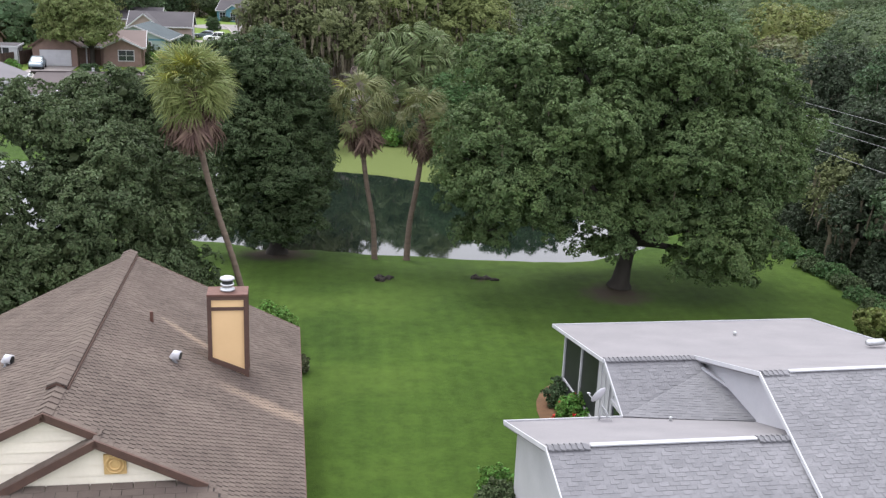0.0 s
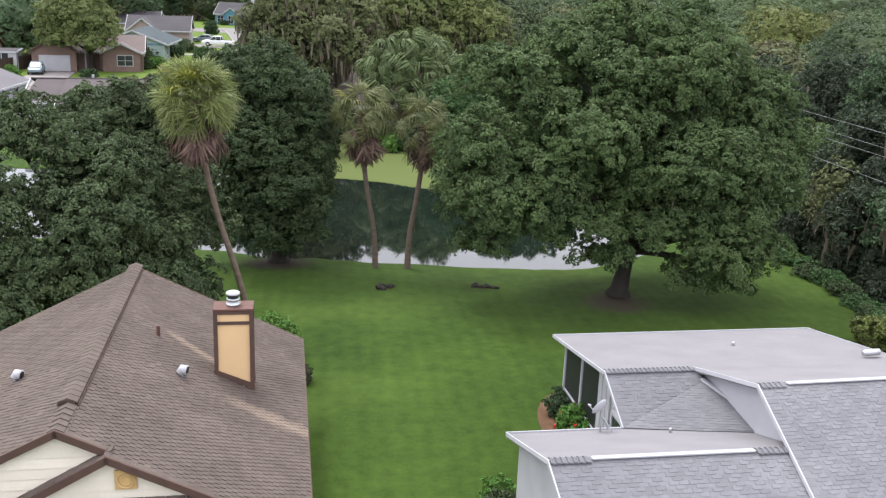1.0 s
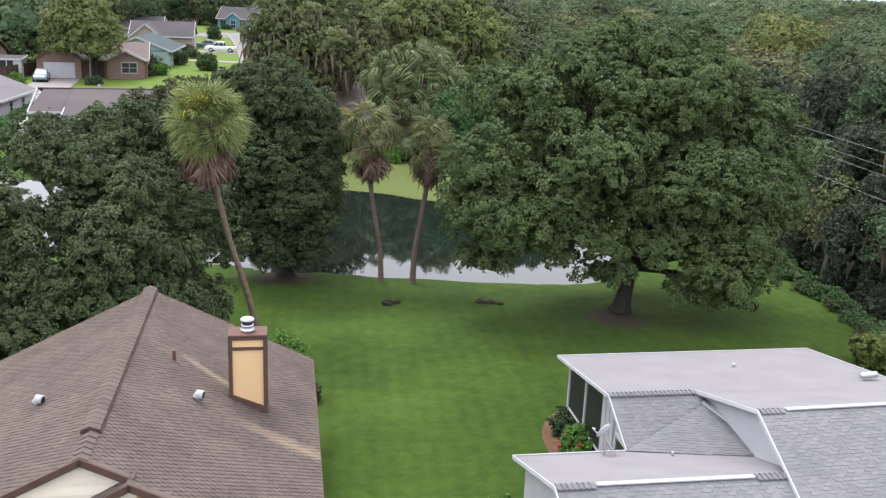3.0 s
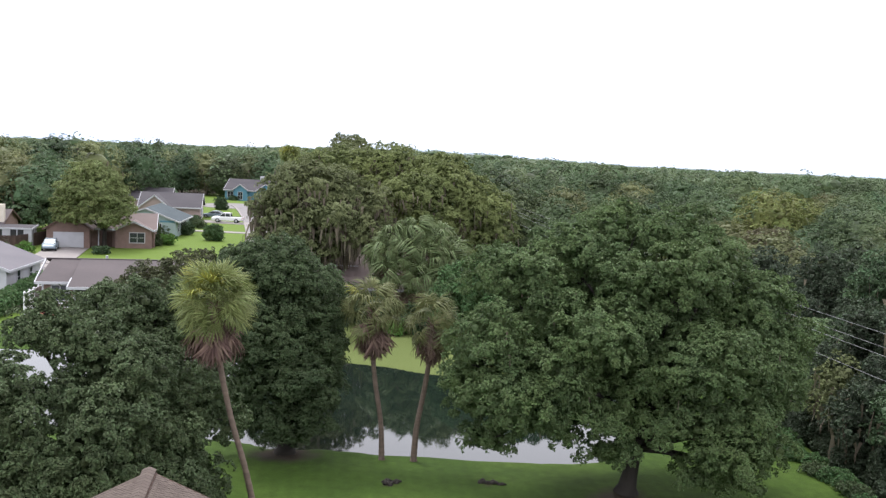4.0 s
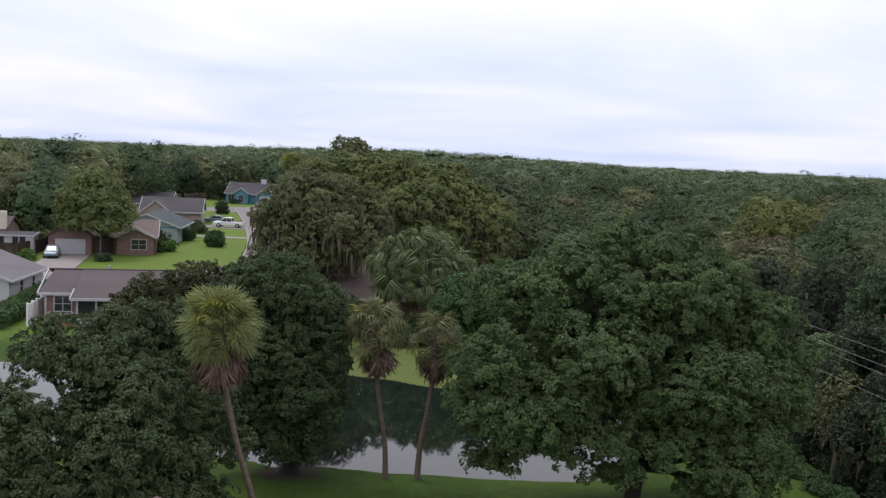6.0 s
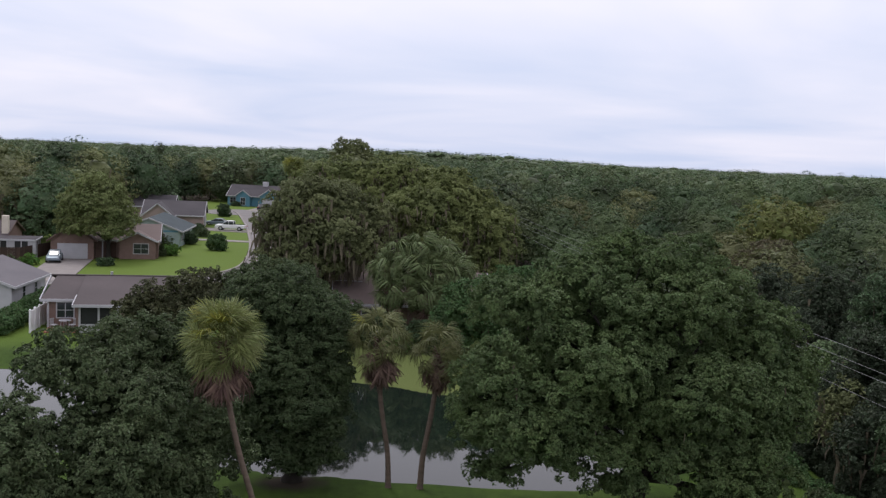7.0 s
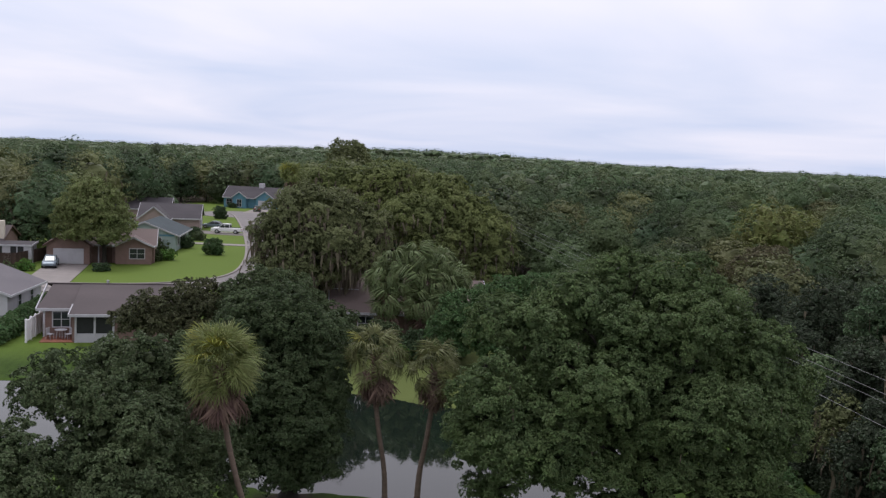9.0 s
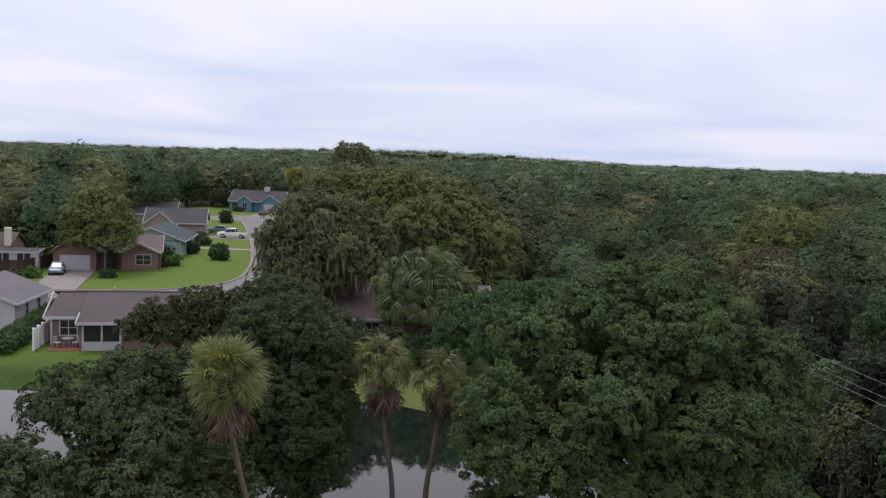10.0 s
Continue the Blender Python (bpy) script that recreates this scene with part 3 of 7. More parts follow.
def crown_leaves(rng, masses, density, lobe, leaf, inner=0.30, bottom=-0.75, rough=0.05, tufts=13, dome=0.0):
    """Foliage of a few large ellipsoids (x, y, z, rx, ry, rz): clumps spaced over them, each a dome of leafy sprigs, fullest on top.
    Returns the leaves' centres, normals and lengths, and the clumps' centres, directions and radii."""
    M = np.array(masses, float)
    C, N = [], []
    for i, m in enumerate(M):
        c, r = m[:3], m[3:]
        area = 4 * math.pi * ((r[0] * r[1]) ** 1.6 / 3 + (r[0] * r[2]) ** 1.6 / 3 + (r[1] * r[2]) ** 1.6 / 3) ** (1 / 1.6)
        d = unit(rng.normal(size=(max(8, int(area / (lobe * lobe) * 3)), 3)))
        d = d[d[:, 2] > bottom]
        p = c + d * r * (1 + rough * rng.normal(size=(len(d), 1)))
        keep = np.ones(len(p), bool)
        for j, q in enumerate(M):
            if j != i:
                keep &= (((p - q[:3]) / (q[3:] * 0.90)) ** 2).sum(1) > 1
        C.append(p[keep])
        N.append(unit(d / r)[keep])
    C, N = np.concatenate(C), np.concatenate(N)
    k = spaced(C, lobe * 0.92, rng)
    C, N = C[k], N[k]
    R = lobe * (0.50 + 0.80 * rng.uniform(size=len(C)) ** 1.3)
    stretch = rng.uniform(0.75, 1.3, (len(C), 3)) * np.array([1, 1, 0.85])
    up = np.array([0, 0, 1.0])
    A = unit(N * 0.70 + up * 0.62)
    # every clump carries smaller domed sprigs, and the leaves sit on those
    T = unit(A[:, None] * 0.95 + unit(rng.normal(size=(len(C), tufts, 3))))
    reach = rng.uniform(0.50, 0.98, (len(C), tufts))
    small = rng.uniform(0.20, 0.40, (len(C), tufts))
    per = np.maximum((density * (R / lobe) ** 2 * rng.uniform(0.85, 1.15, len(C))).astype(int), 6)
    idx = np.repeat(np.arange(len(C)), per)
    pick = rng.integers(0, tufts, len(idx))
    t = T[idx, pick]
    d = unit(t * 0.70 + 0.40 * up + unit(rng.normal(size=(len(idx), 3))))
    pos = t * reach[idx, pick][:, None] + d * (small[idx, pick] * rng.uniform(0.75, 1.1, len(idx)))[:, None]
    pos = C[idx] + pos * R[idx][:, None] * stretch[idx]
    nor = unit(d * 0.8 + 0.30 * up + 0.32 * rng.normal(size=(len(idx), 3)))
    nor = unit(nor * (1 - dome) + unit(N[idx] * 0.7 + t * 0.3 + 0.1 * up) * dome)
    size = leaf * rng.uniform(0.6, 1.35, len(idx))
    # stray sprigs break the outline
    stray = rng.uniform(size=len(idx)) < 0.05
    pos[stray] += (d * R[idx][:, None] * rng.uniform(0.05, 0.25, (len(idx), 1)))[stray]
    # inner leaves, seen in the gaps between the clumps
    most = int(len(pos) * inner)
    share = (M[:, 3] * M[:, 5]) / (M[:, 3] * M[:, 5]).sum()
    k = rng.choice(len(M), most, p=share)
    d = unit(rng.normal(size=(most, 3)) + np.array([0, 0, 0.25]))
    p = M[k, :3] + d * M[k, 3:] * rng.uniform(0.50, 0.82, (most, 1))
    pos, nor = np.concatenate([pos, p]), np.concatenate([nor, unit(d + 0.5 * rng.normal(size=(most, 3)))])
    size = np.concatenate([size, leaf * rng.uniform(1.0, 1.9, most)])
    return pos, nor, size, C, A, R


def crown_mesh(name, mat, pos, nor, size, C, A, R, rng, slim=0.62, level=1, heart=0.38, knobs=0.14, masses=None, core=0.55):
    """Leaves, under them the dense heart of every clump, and a solid ball added in every mass to block light, as one
    mesh.
    """
    n = len(pos)
    r = rng.normal(size=(n, 3))
    t = unit(r - (r * nor).sum(1, keepdims=True) * nor)
    b = np.cross(nor, t)
    L = size[:, None]
    fold = nor * L * 0.10
    v = np.stack([pos - t * L * 0.5 - fold, pos + b * L * slim * 0.5 + fold, pos + t * L * 0.5 - fold, pos - b * L * slim * 0.5 + fold], 1).reshape(-1, 3)
    q = np.arange(4 * n).reshape(-1, 4)
    R3 = R if R.ndim == 2 else R[:, None] * np.array([1, 1, 0.85])
    balls = [(C - A * (R3 * 0.15) if masses is not None else C, R3 * heart, level)]
    # hidden solid balls keep light out, so the gaps between clumps darken
    if masses is not None:
        M = np.array(masses, float)
        balls.append((M[:, :3], M[:, 3:] * core, 2))
    verts, tris, k = [v], [], 4 * n
    for c, size3, lv in balls:
        hv, hf = HEARTS[lv]
        lump = 1 + knobs * rng.normal(size=(len(c), len(hv), 1))
        verts.append((c[:, None] + hv[None] * lump * size3[:, None]).reshape(-1, 3))
        tris += ((hf[None] + (np.arange(len(c)) * len(hv))[:, None, None]).reshape(-1, 3) + k).tolist()
        k += len(c) * len(hv)
    me = bpy.data.meshes.new(name)
    me.from_pydata(np.concatenate(verts), [], q.tolist() + tris)
    me.materials.append(mat)
    return me


def limb(s, a, b, r0, r1, rng, sag=0.15, sides=7):
    a, b = np.array(a, float), np.array(b, float)
    L = np.linalg.norm(b - a)
    path, radii = [], []
    off = rng.normal(size=3) * L * 0.07
    for k in range(6):
        t = k / 5
        p = a + (b - a) * t + off * math.sin(math.pi * t) + np.array([0, 0, L * sag * math.sin(math.pi * t)])
        path.append(p)
        radii.append(r0 + (r1 - r0) * t)
    s.tube(path, radii, sides)


def tree(name, base, masses, mat, label, seed, trunk=0.3, fork=2.2, density=60, lobe=0.6, leaf=0.2, moss=0, group="", category="tree",
         bottom=-0.75, lean=(0, 0), inner=0.30, limbs=True, moss_len=1.6, slim=0.62, bark=None, level=1, heart=0.32, core=0.55, twigs=3, dome=0.0):
    """A tree: tapered flared trunk with limbs out to each mass of foliage, a crown of leaves, and hanging moss where asked for."""
    rng = np.random.default_rng(seed)
    root = thing(name, Matrix.Translation(base), label, category, group)
    b = np.array(base, float)
    local = [(m[0] - b[0], m[1] - b[1], m[2] - b[2], *m[3:]) for m in masses]
    top = np.array([lean[0], lean[1], fork])
    s = Shape()
    s.tube([(0, 0, -0.4), (0, 0, 0.05), top * 0.12, top * 0.35, top * 0.7, top], [trunk * 1.9, trunk * 1.65, trunk * 1.2, trunk, trunk * 0.92, trunk * 0.95], 12)
    if limbs:
        for m in local:
            aim = np.array(m[:3]) + np.array([0, 0, -0.3 * m[5]])
            limb(s, top * rng.uniform(0.8, 1.0), aim, trunk * 0.5, 0.05, rng)
            for _ in range(twigs):
                end = np.array(m[:3]) + unit(rng.normal(size=3)) * np.array(m[3:]) * 0.85
                limb(s, aim * 0.85 + top * 0.15, end, trunk * 0.16, 0.02, rng, sides=5)
    part("trunk", s, bark or BARK, root, smooth=True)
    pos, nor, size, C, N, R = crown_leaves(rng, local, density, lobe, leaf, inner, bottom, dome=dome)
    part("crown", crown_mesh("crown", mat, pos, nor, size, C, N, R, rng, slim, level, heart, masses=local, core=core), None, root)
    if moss:
        tagged(part("hanging_moss", moss_mesh(rng, C, N, R, moss, moss_len), None, root, "grey-brown moss hanging in strands"), kind="stuff")
    return root


def moss_mesh(rng, C, N, R, count, length):
    """Strands that hang from the lobes of a crown."""
    low = np.where(N[:, 2] < 0.75)[0]
    i = rng.choice(low if len(low) else np.arange(len(C)), count)
    p = C[i] + rng.normal(size=(count, 3)) * R[i][:, None] * 0.5
    L = length * rng.uniform(0.3, 1.0, count) ** 1.5
    w = length * rng.uniform(0.025, 0.07, count)
    a = rng.uniform(0, 2 * math.pi, count)
    u = np.stack([np.cos(a), np.sin(a), 0 * a], 1) * w[:, None]
    sway = rng.normal(size=(count, 3)) * np.array([0.10, 0.10, 0])
    down = np.array([0, 0, -1.0])
    v = np.stack([p - u, p + u, p + (down * 0.6 + sway) * L[:, None] + u * 0.7, p + (down + sway) * L[:, None], p + (down * 0.55 + sway) * L[:, None] - u * 0.8], 1).reshape(-1, 3)
    me = bpy.data.meshes.new("hanging_moss")
    me.from_pydata(v, [], np.arange(5 * count).reshape(-1, 5))
    me.materials.append(MOSS)
    return me


def shrub(name, base, size, mat, label, seed, density=70, lobe=0.25, leaf=0.10, category="shrub", group="", lumps=4, flowers=0):
    rng = np.random.default_rng(seed)
    sx, sy, sz = size
    root = thing(name, Matrix.Translation(base), label, category, group)
    masses = [(0, 0, sz * 0.5, sx * 0.42, sy * 0.42, sz * 0.48)]
    for _ in range(lumps):
        a = rng.uniform(0, 2 * math.pi)
        masses.append((sx * 0.28 * math.cos(a), sy * 0.28 * math.sin(a), sz * rng.uniform(0.35, 0.6), sx * 0.26, sy * 0.26, sz * 0.36))
    s = Shape()
    for m in masses:
        limb(s, (m[0] * 0.2, m[1] * 0.2, -0.1), (m[0], m[1], m[2]), 0.03, 0.01, rng, sides=5)
    part("stem", s, BARK, root)
    pos, nor, ln, C, N, R = crown_leaves(rng, masses, density, lobe, leaf, 0.30, -0.9)
    keep = pos[:, 2] > 0.03
    part("foliage", crown_mesh("foliage", mat, pos[keep], nor[keep], ln[keep], C, N, R, rng, 0.6, 1), None, root)
    if flowers:
        i = rng.choice(len(C), flowers)
        p = C[i] + N[i] * R[i][:, None] * 1.0
        f = leaf_mesh("flowers", RED_FLOWER, np.repeat(p, 4, 0) + rng.normal(size=(4 * flowers, 3)) * 0.03, unit(rng.normal(size=(4 * flowers, 3))), np.full(4 * flowers, 0.12), rng, 0.8)
        part("flowers", f, None, root, "red blossoms")
    return root


# --- fan palms ---
def frond_mesh(name, mat, rng, reach, segs, stalk, sag, spread_deg=230, narrow=0.021):
    """One fan leaf: a stalk along +x and pointed segments that fan out and hang at their tips."""
    s = Shape()
    s.tube([(0, 0, 0), (stalk * 0.5, 0, 0.03 * stalk), (stalk, 0, -0.04 * stalk)], [0.022, 0.016, 0.010], 4)
    for k in range(segs):
        a = radians(spread_deg) * ((k + 0.5) / segs - 0.5)
        d = Vector((math.cos(a), math.sin(a), 0))
        n = Vector((-math.sin(a), math.cos(a), 0))
        r = reach * (0.75 + 0.25 * math.cos(a * 0.6)) * rng.uniform(0.88, 1.08)
        w = reach * narrow * rng.uniform(0.85, 1.15)
        fold = 0.18 * r * abs(math.sin(a)) * 0.5
        o = Vector((stalk, 0, -0.04 * stalk))
        droop = sag * rng.uniform(0.45, 1.6)
        skew = rng.normal() * 0.10
        p = []
        for t, ww in ((0.05, 0.35), (0.45, 1.0), (0.75, 0.7), (1.0, 0.05)):
            c = o + d * (r * (t - 0.28 * droop * t ** 3)) + n * (skew * r * t * t) + Vector((0, 0, fold * t - droop * r * 0.75 * max(t - 0.35, 0) ** 1.6 * 1.6))
            p.append((c - n * w * ww, c + n * w * ww + Vector((0, 0, 0.3 * w * (1 if k % 2 else -1)))))
        v = [q for pair in p for q in pair]
        s.poly(v, [(0, 1, 3, 2), (2, 3, 5, 4), (4, 5, 7, 6)])
    return s.mesh(name, mat)


def fan_palm(name, path, radii, crown, seed, label, fronds, dead, reach=1.0, stalk=0.7, young=6, group="", skirt=1.1, green_low=-35, green=None, narrow=0.021, droop=1.0):
    """A fan palm: ringed trunk along a path (world), a round head of fronds and a skirt of dead ones."""
    rng = np.random.default_rng(seed)
    base = Vector(path[0])
    root = thing(name, Matrix.Translation(base), label, "palm tree", group)
    loc = [Vector(p) - base for p in path]
    fine, rad = [], []
    steps = 40
    for k in range(steps + 1):
        t = k / steps * (len(loc) - 1)
        i = min(int(t), len(loc) - 2)
        u = t - i
        p0, p1, p2, p3 = loc[max(i - 1, 0)], loc[i], loc[i + 1], loc[min(i + 2, len(loc) - 1)]
        fine.append(0.5 * (2 * p1 + (p2 - p0) * u + (2 * p0 - 5 * p1 + 4 * p2 - p3) * u * u + (3 * p1 - p0 - 3 * p2 + p3) * u ** 3))
        rad.append((radii[i] + (radii[i + 1] - radii[i]) * u) * (1.0 + (0.05 if k % 2 else -0.03)))
    s = Shape()
    s.tube([fine[0] - Vector((0, 0, 0.5))] + fine, [rad[0] * 1.5] + [rad[0] * 1.25] + rad[1:], 12)
    part("trunk", s, PALM_BARK, root, "weathered grey-brown palm trunk", smooth=True)
    c = Vector(crown) - base
    # old leaf bases round the neck
    boots = Shape()
    axis = (fine[-1] - fine[-4]).normalized()
    for k in range(36):
        a, h = k * 2.4, 0.9 * (k / 36)
        d = Vector((math.cos(a), math.sin(a), 0.9))
        o = c - axis * (0.95 - h)
        boots.bar(o + d * 0.05, o + d * 0.30, 0.07, 0.03)
    part("leaf_base", boots, DEAD, root, "split brown leaf bases")
    greens = [frond_mesh("frond", green or FROND, rng, reach * q, 38 if narrow < 0.02 else 30 if narrow < 0.03 else 22, stalk, sg * droop, 230, narrow) for q, sg in ((1.0, 0.8), (0.92, 1.0), (1.05, 1.15), (0.95, 0.9))]
    youngs = [frond_mesh("young_frond", YOUNG, rng, reach * 1.0, 26, stalk * 1.12, 0.6), frond_mesh("young_frond", FROND, rng, reach * 0.85, 18, stalk * 0.8, 0.25, 200)]
    deads = [frond_mesh("dead_frond", DEAD, rng, reach * 1.3, 13, stalk * 0.7, 0.75, 95, 0.030), frond_mesh("dead_frond", DEAD, rng, reach * 1.45, 12, stalk * 0.75, 0.6, 65, 0.032)]

    def put(me, name, az, el, roll, shift=0.0):
        ob = part(name, me, None, root)
        ob.matrix_basis = Matrix.Translation(c + Vector((0, 0, shift))) @ pose(0, 0, 0, 0, 0, math.degrees(az)) @ pose(0, 0, 0, 0, -el, 0) @ pose(0, 0, 0, roll, 0, 0)

    g = 2.399963
    for k in range(fronds):
        t = (k + 0.5) / fronds
        el = 82 - (82 - green_low) * t ** 0.8 + rng.normal() * 12
        put(greens[k % 4], "frond", k * g + rng.normal() * 0.25, el, rng.normal() * 45, rng.normal() * 0.10)
    for k in range(young):
        put(youngs[k % 3 % 2], "young_frond", k * g * 1.7 + 3.0, rng.uniform(22, 58), rng.normal() * 30, 0.05)
    for k in range(dead):
        put(deads[k % 2], "dead_frond", k * g + 0.7, -rng.uniform(48, 86), rng.normal() * 30, -rng.uniform(0.0, skirt * 0.45))
    return root


fan_palm("palm_tree", [(-4.55, 41.2, 0), (-4.95, 40.7, 2.2), (-5.45, 40.1, 4.4), (-5.80, 39.5, 6.6), (-5.92, 39.1, 8.3)], [0.14, 0.115, 0.105, 0.11, 0.13],
         (-5.93, 39.0, 8.92), 3, "tall leaning fan palm with brown skirt", 72, 64, reach=0.90, stalk=0.90, young=9, group="fan palms by the pond", skirt=1.2, green_low=-44, droop=0.7, narrow=0.019)
fan_palm("palm_tree", [(0.15, 50.0, -0.32), (0.05, 49.9, 1.5), (-0.30, 49.7, 3.6), (-0.50, 49.5, 5.4), (-0.52, 49.5, 6.7)], [0.15, 0.12, 0.11, 0.12, 0.14],
         (-0.52, 49.5, 7.15), 5, "fan palm with drooping brown skirt by the pond", 32, 60, reach=0.86, stalk=1.04, young=1, green=GREY_FROND, group="fan palms by the pond", skirt=1.5, green_low=-36, droop=1.2, narrow=0.027)
fan_palm("palm_tree", [(1.70, 50.0, -0.32), (1.78, 49.9, 1.4), (2.05, 49.8, 3.2), (2.28, 49.6, 5.2), (2.30, 49.5, 6.5)], [0.16, 0.135, 0.12, 0.12, 0.14],
         (2.30, 49.5, 6.65), 8, "fan palm with sparse drooping head by the pond", 26, 26, reach=0.86, stalk=0.96, young=0, green=GREY_FROND, group="fan palms by the pond", skirt=1.2, green_low=-45, droop=1.3, narrow=0.027)

# --- the large oak ---
tree("oak_tree", (11.1, 45.6, 0), [
    (12.8, 47.8, 11.4, 2.19, 1.67, 1.03), (15.1, 47.3, 10.2, 1.45, 1.3, 1.1), (10.4, 47.8, 11.1, 1.52, 1.29, 1.02), (12.8, 44.8, 9.7, 1.49, 1.36, 1.20), (6.8, 45.1, 9.2, 0.99, 0.97, 0.94), (8.9, 43.1, 7.5, 1.63, 1.43, 1.18),
    (13.6, 42.9, 6.3, 1.82, 1.61, 1.36), (16.7, 46.3, 8.1, 1.49, 1.52, 1.54), (4.9, 43.9, 7.0, 1.42, 1.27, 1.10), (5.6, 43.3, 4.5, 1.51, 1.32, 1.10), (5.3, 46.8, 9.3, 1.25, 1.2, 1.1), (8.1, 46.8, 10.3, 1.43, 1.28, 1.11),
    (10.5, 44.9, 9.6, 1.24, 1.13, 1.00), (16.8, 44.5, 5.0, 1.00, 1.11, 1.25), (15.0, 43.5, 3.9, 1.41, 1.30, 1.17), (14.2, 43.1, 2.4, 1.16, 1.07, 0.96), (12.5, 43.7, 3.8, 1.24, 1.12, 0.96), (9.9, 43.9, 3.8, 1.14, 1.01, 0.85),
    (9.9, 44.1, 2.3, 0.96, 0.79, 0.58), (3.8, 45.6, 5.6, 0.85, 0.9, 0.95), (4.1, 45.2, 4.2, 1.00, 1.00, 1.00), (4.7, 44.5, 2.6, 1.00, 0.83, 0.62), (7.5, 43.5, 5.9, 1.26, 1.16, 1.03), (7.2, 44.3, 3.5, 1.06, 0.93, 0.76),
    (11.5, 44.1, 5.7, 1.43, 1.32, 1.19), (15.8, 44.5, 6.4, 1.11, 1.11, 1.11), (18.0, 46.5, 6.7, 0.94, 1.11, 1.31), (16.3, 43.9, 2.5, 0.85, 0.85, 0.85), (15.6, 43.5, 1.4, 0.64, 0.58, 0.50), (13.5, 43.3, 1.6, 0.63, 0.56, 0.48),
    (8.3, 43.9, 4.4, 1.17, 1.06, 0.94), (11.1, 45.1, 7.5, 1.33, 1.27, 1.21),
    (11.1, 48.6, 6.9, 5.2, 3.0, 2.8), (10.4, 46.0, 5.6, 3.6, 1.6, 2.0), (7.4, 46.4, 6.6, 2.4, 1.8, 1.9), (14.6, 46.4, 6.2, 2.2, 1.6, 2.2)],
    OAK_LEAF, "spreading live oak with broad dense dark-green crown", 11, trunk=0.35, fork=2.6, density=330, lobe=0.62, leaf=0.145, slim=0.55, dome=0.35, lean=(0.3, -0.2), moss=120, moss_len=0.8)

# --- dark tree behind the leaning palm ---
tree("broadleaf_tree", (-4.6, 50.6, -0.2), [
    (-5.3, 50.4, 8.9, 1.7, 1.6, 1.1), (-6.7, 50.2, 8.1, 1.25, 1.2, 1.4), (-3.8, 50.4, 7.3, 1.4, 1.3, 1.6), (-5.8, 49.8, 5.3, 1.95, 1.8, 1.9), (-3.1, 50.2, 5.3, 1.0, 1.0, 1.6),
    (-4.3, 49.8, 3.5, 2.0, 1.8, 1.5), (-6.5, 49.8, 3.0, 1.2, 1.1, 1.3), (-3.1, 49.8, 2.8, 0.9, 0.8, 0.8), (-5.3, 49.6, 1.7, 1.5, 1.1, 0.7), (-3.5, 49.6, 1.7, 1.0, 0.9, 0.6), (-6.6, 49.6, 1.7, 0.8, 0.8, 0.6), (-4.4, 49.5, 0.9, 1.2, 0.8, 0.45), (-4.9, 50.8, 6.0, 2.0, 1.8, 2.6), (-3.9, 54.0, 5.2, 1.4, 2.0, 2.4), (-5.4, 54.2, 6.2, 1.8, 2.0, 2.2), (-3.7, 54.5, 2.9, 1.2, 1.6, 1.3)],
    DEEP_LEAF, "dense dark-green broadleaf tree overhanging the pond", 12, trunk=0.32, fork=1.6, density=290, lobe=0.60, leaf=0.150, slim=0.55, dome=0.35)

# --- trees beside the brown-roofed house ---
tree("broadleaf_tree", (-9.9, 41.2, 0), [
    (-11.3, 40.6, 7.3, 0.85, 0.9, 0.7), (-10.6, 39.2, 7.1, 1.1, 1.1, 0.9), (-12.7, 40.0, 7.5, 0.75, 0.8, 0.7), (-12.5, 40.6, 8.35, 0.4, 0.5, 0.45),
    (-10.2, 42.6, 7.7, 1.25, 1.2, 0.9), (-8.9, 43.5, 7.9, 1.15, 1.1, 0.85), (-11.5, 44.0, 7.6, 0.9, 0.9, 0.75), (-8.8, 38.8, 5.9, 1.35, 1.2, 1.0), (-10.9, 38.2, 5.5, 1.0, 1.0, 0.85),
    (-7.6, 41.3, 5.2, 1.5, 1.4, 1.2), (-7.3, 42.2, 3.8, 1.4, 1.4, 1.2), (-9.0, 37.2, 4.8, 1.2, 1.1, 0.95), (-8.0, 39.2, 3.9, 1.4, 1.2, 1.0),
    (-7.5, 38.6, 2.1, 1.4, 1.3, 1.1), (-9.6, 37.4, 2.7, 1.6, 1.4, 1.3), (-6.8, 40.6, 1.7, 1.1, 1.1, 1.0), (-10.4, 36.6, 3.6, 1.2, 1.1, 1.0), (-9.4, 41.0, 5.2, 2.0, 1.8, 1.9), (-8.4, 43.2, 6.3, 1.2, 1.2, 1.0)],
    LEFT_LEAF, "leafy broadleaf tree behind the brown-roofed house", 13, trunk=0.24, fork=2.2, density=270, lobe=0.55, leaf=0.145, slim=0.55, dome=0.35, group="trees beside the house")
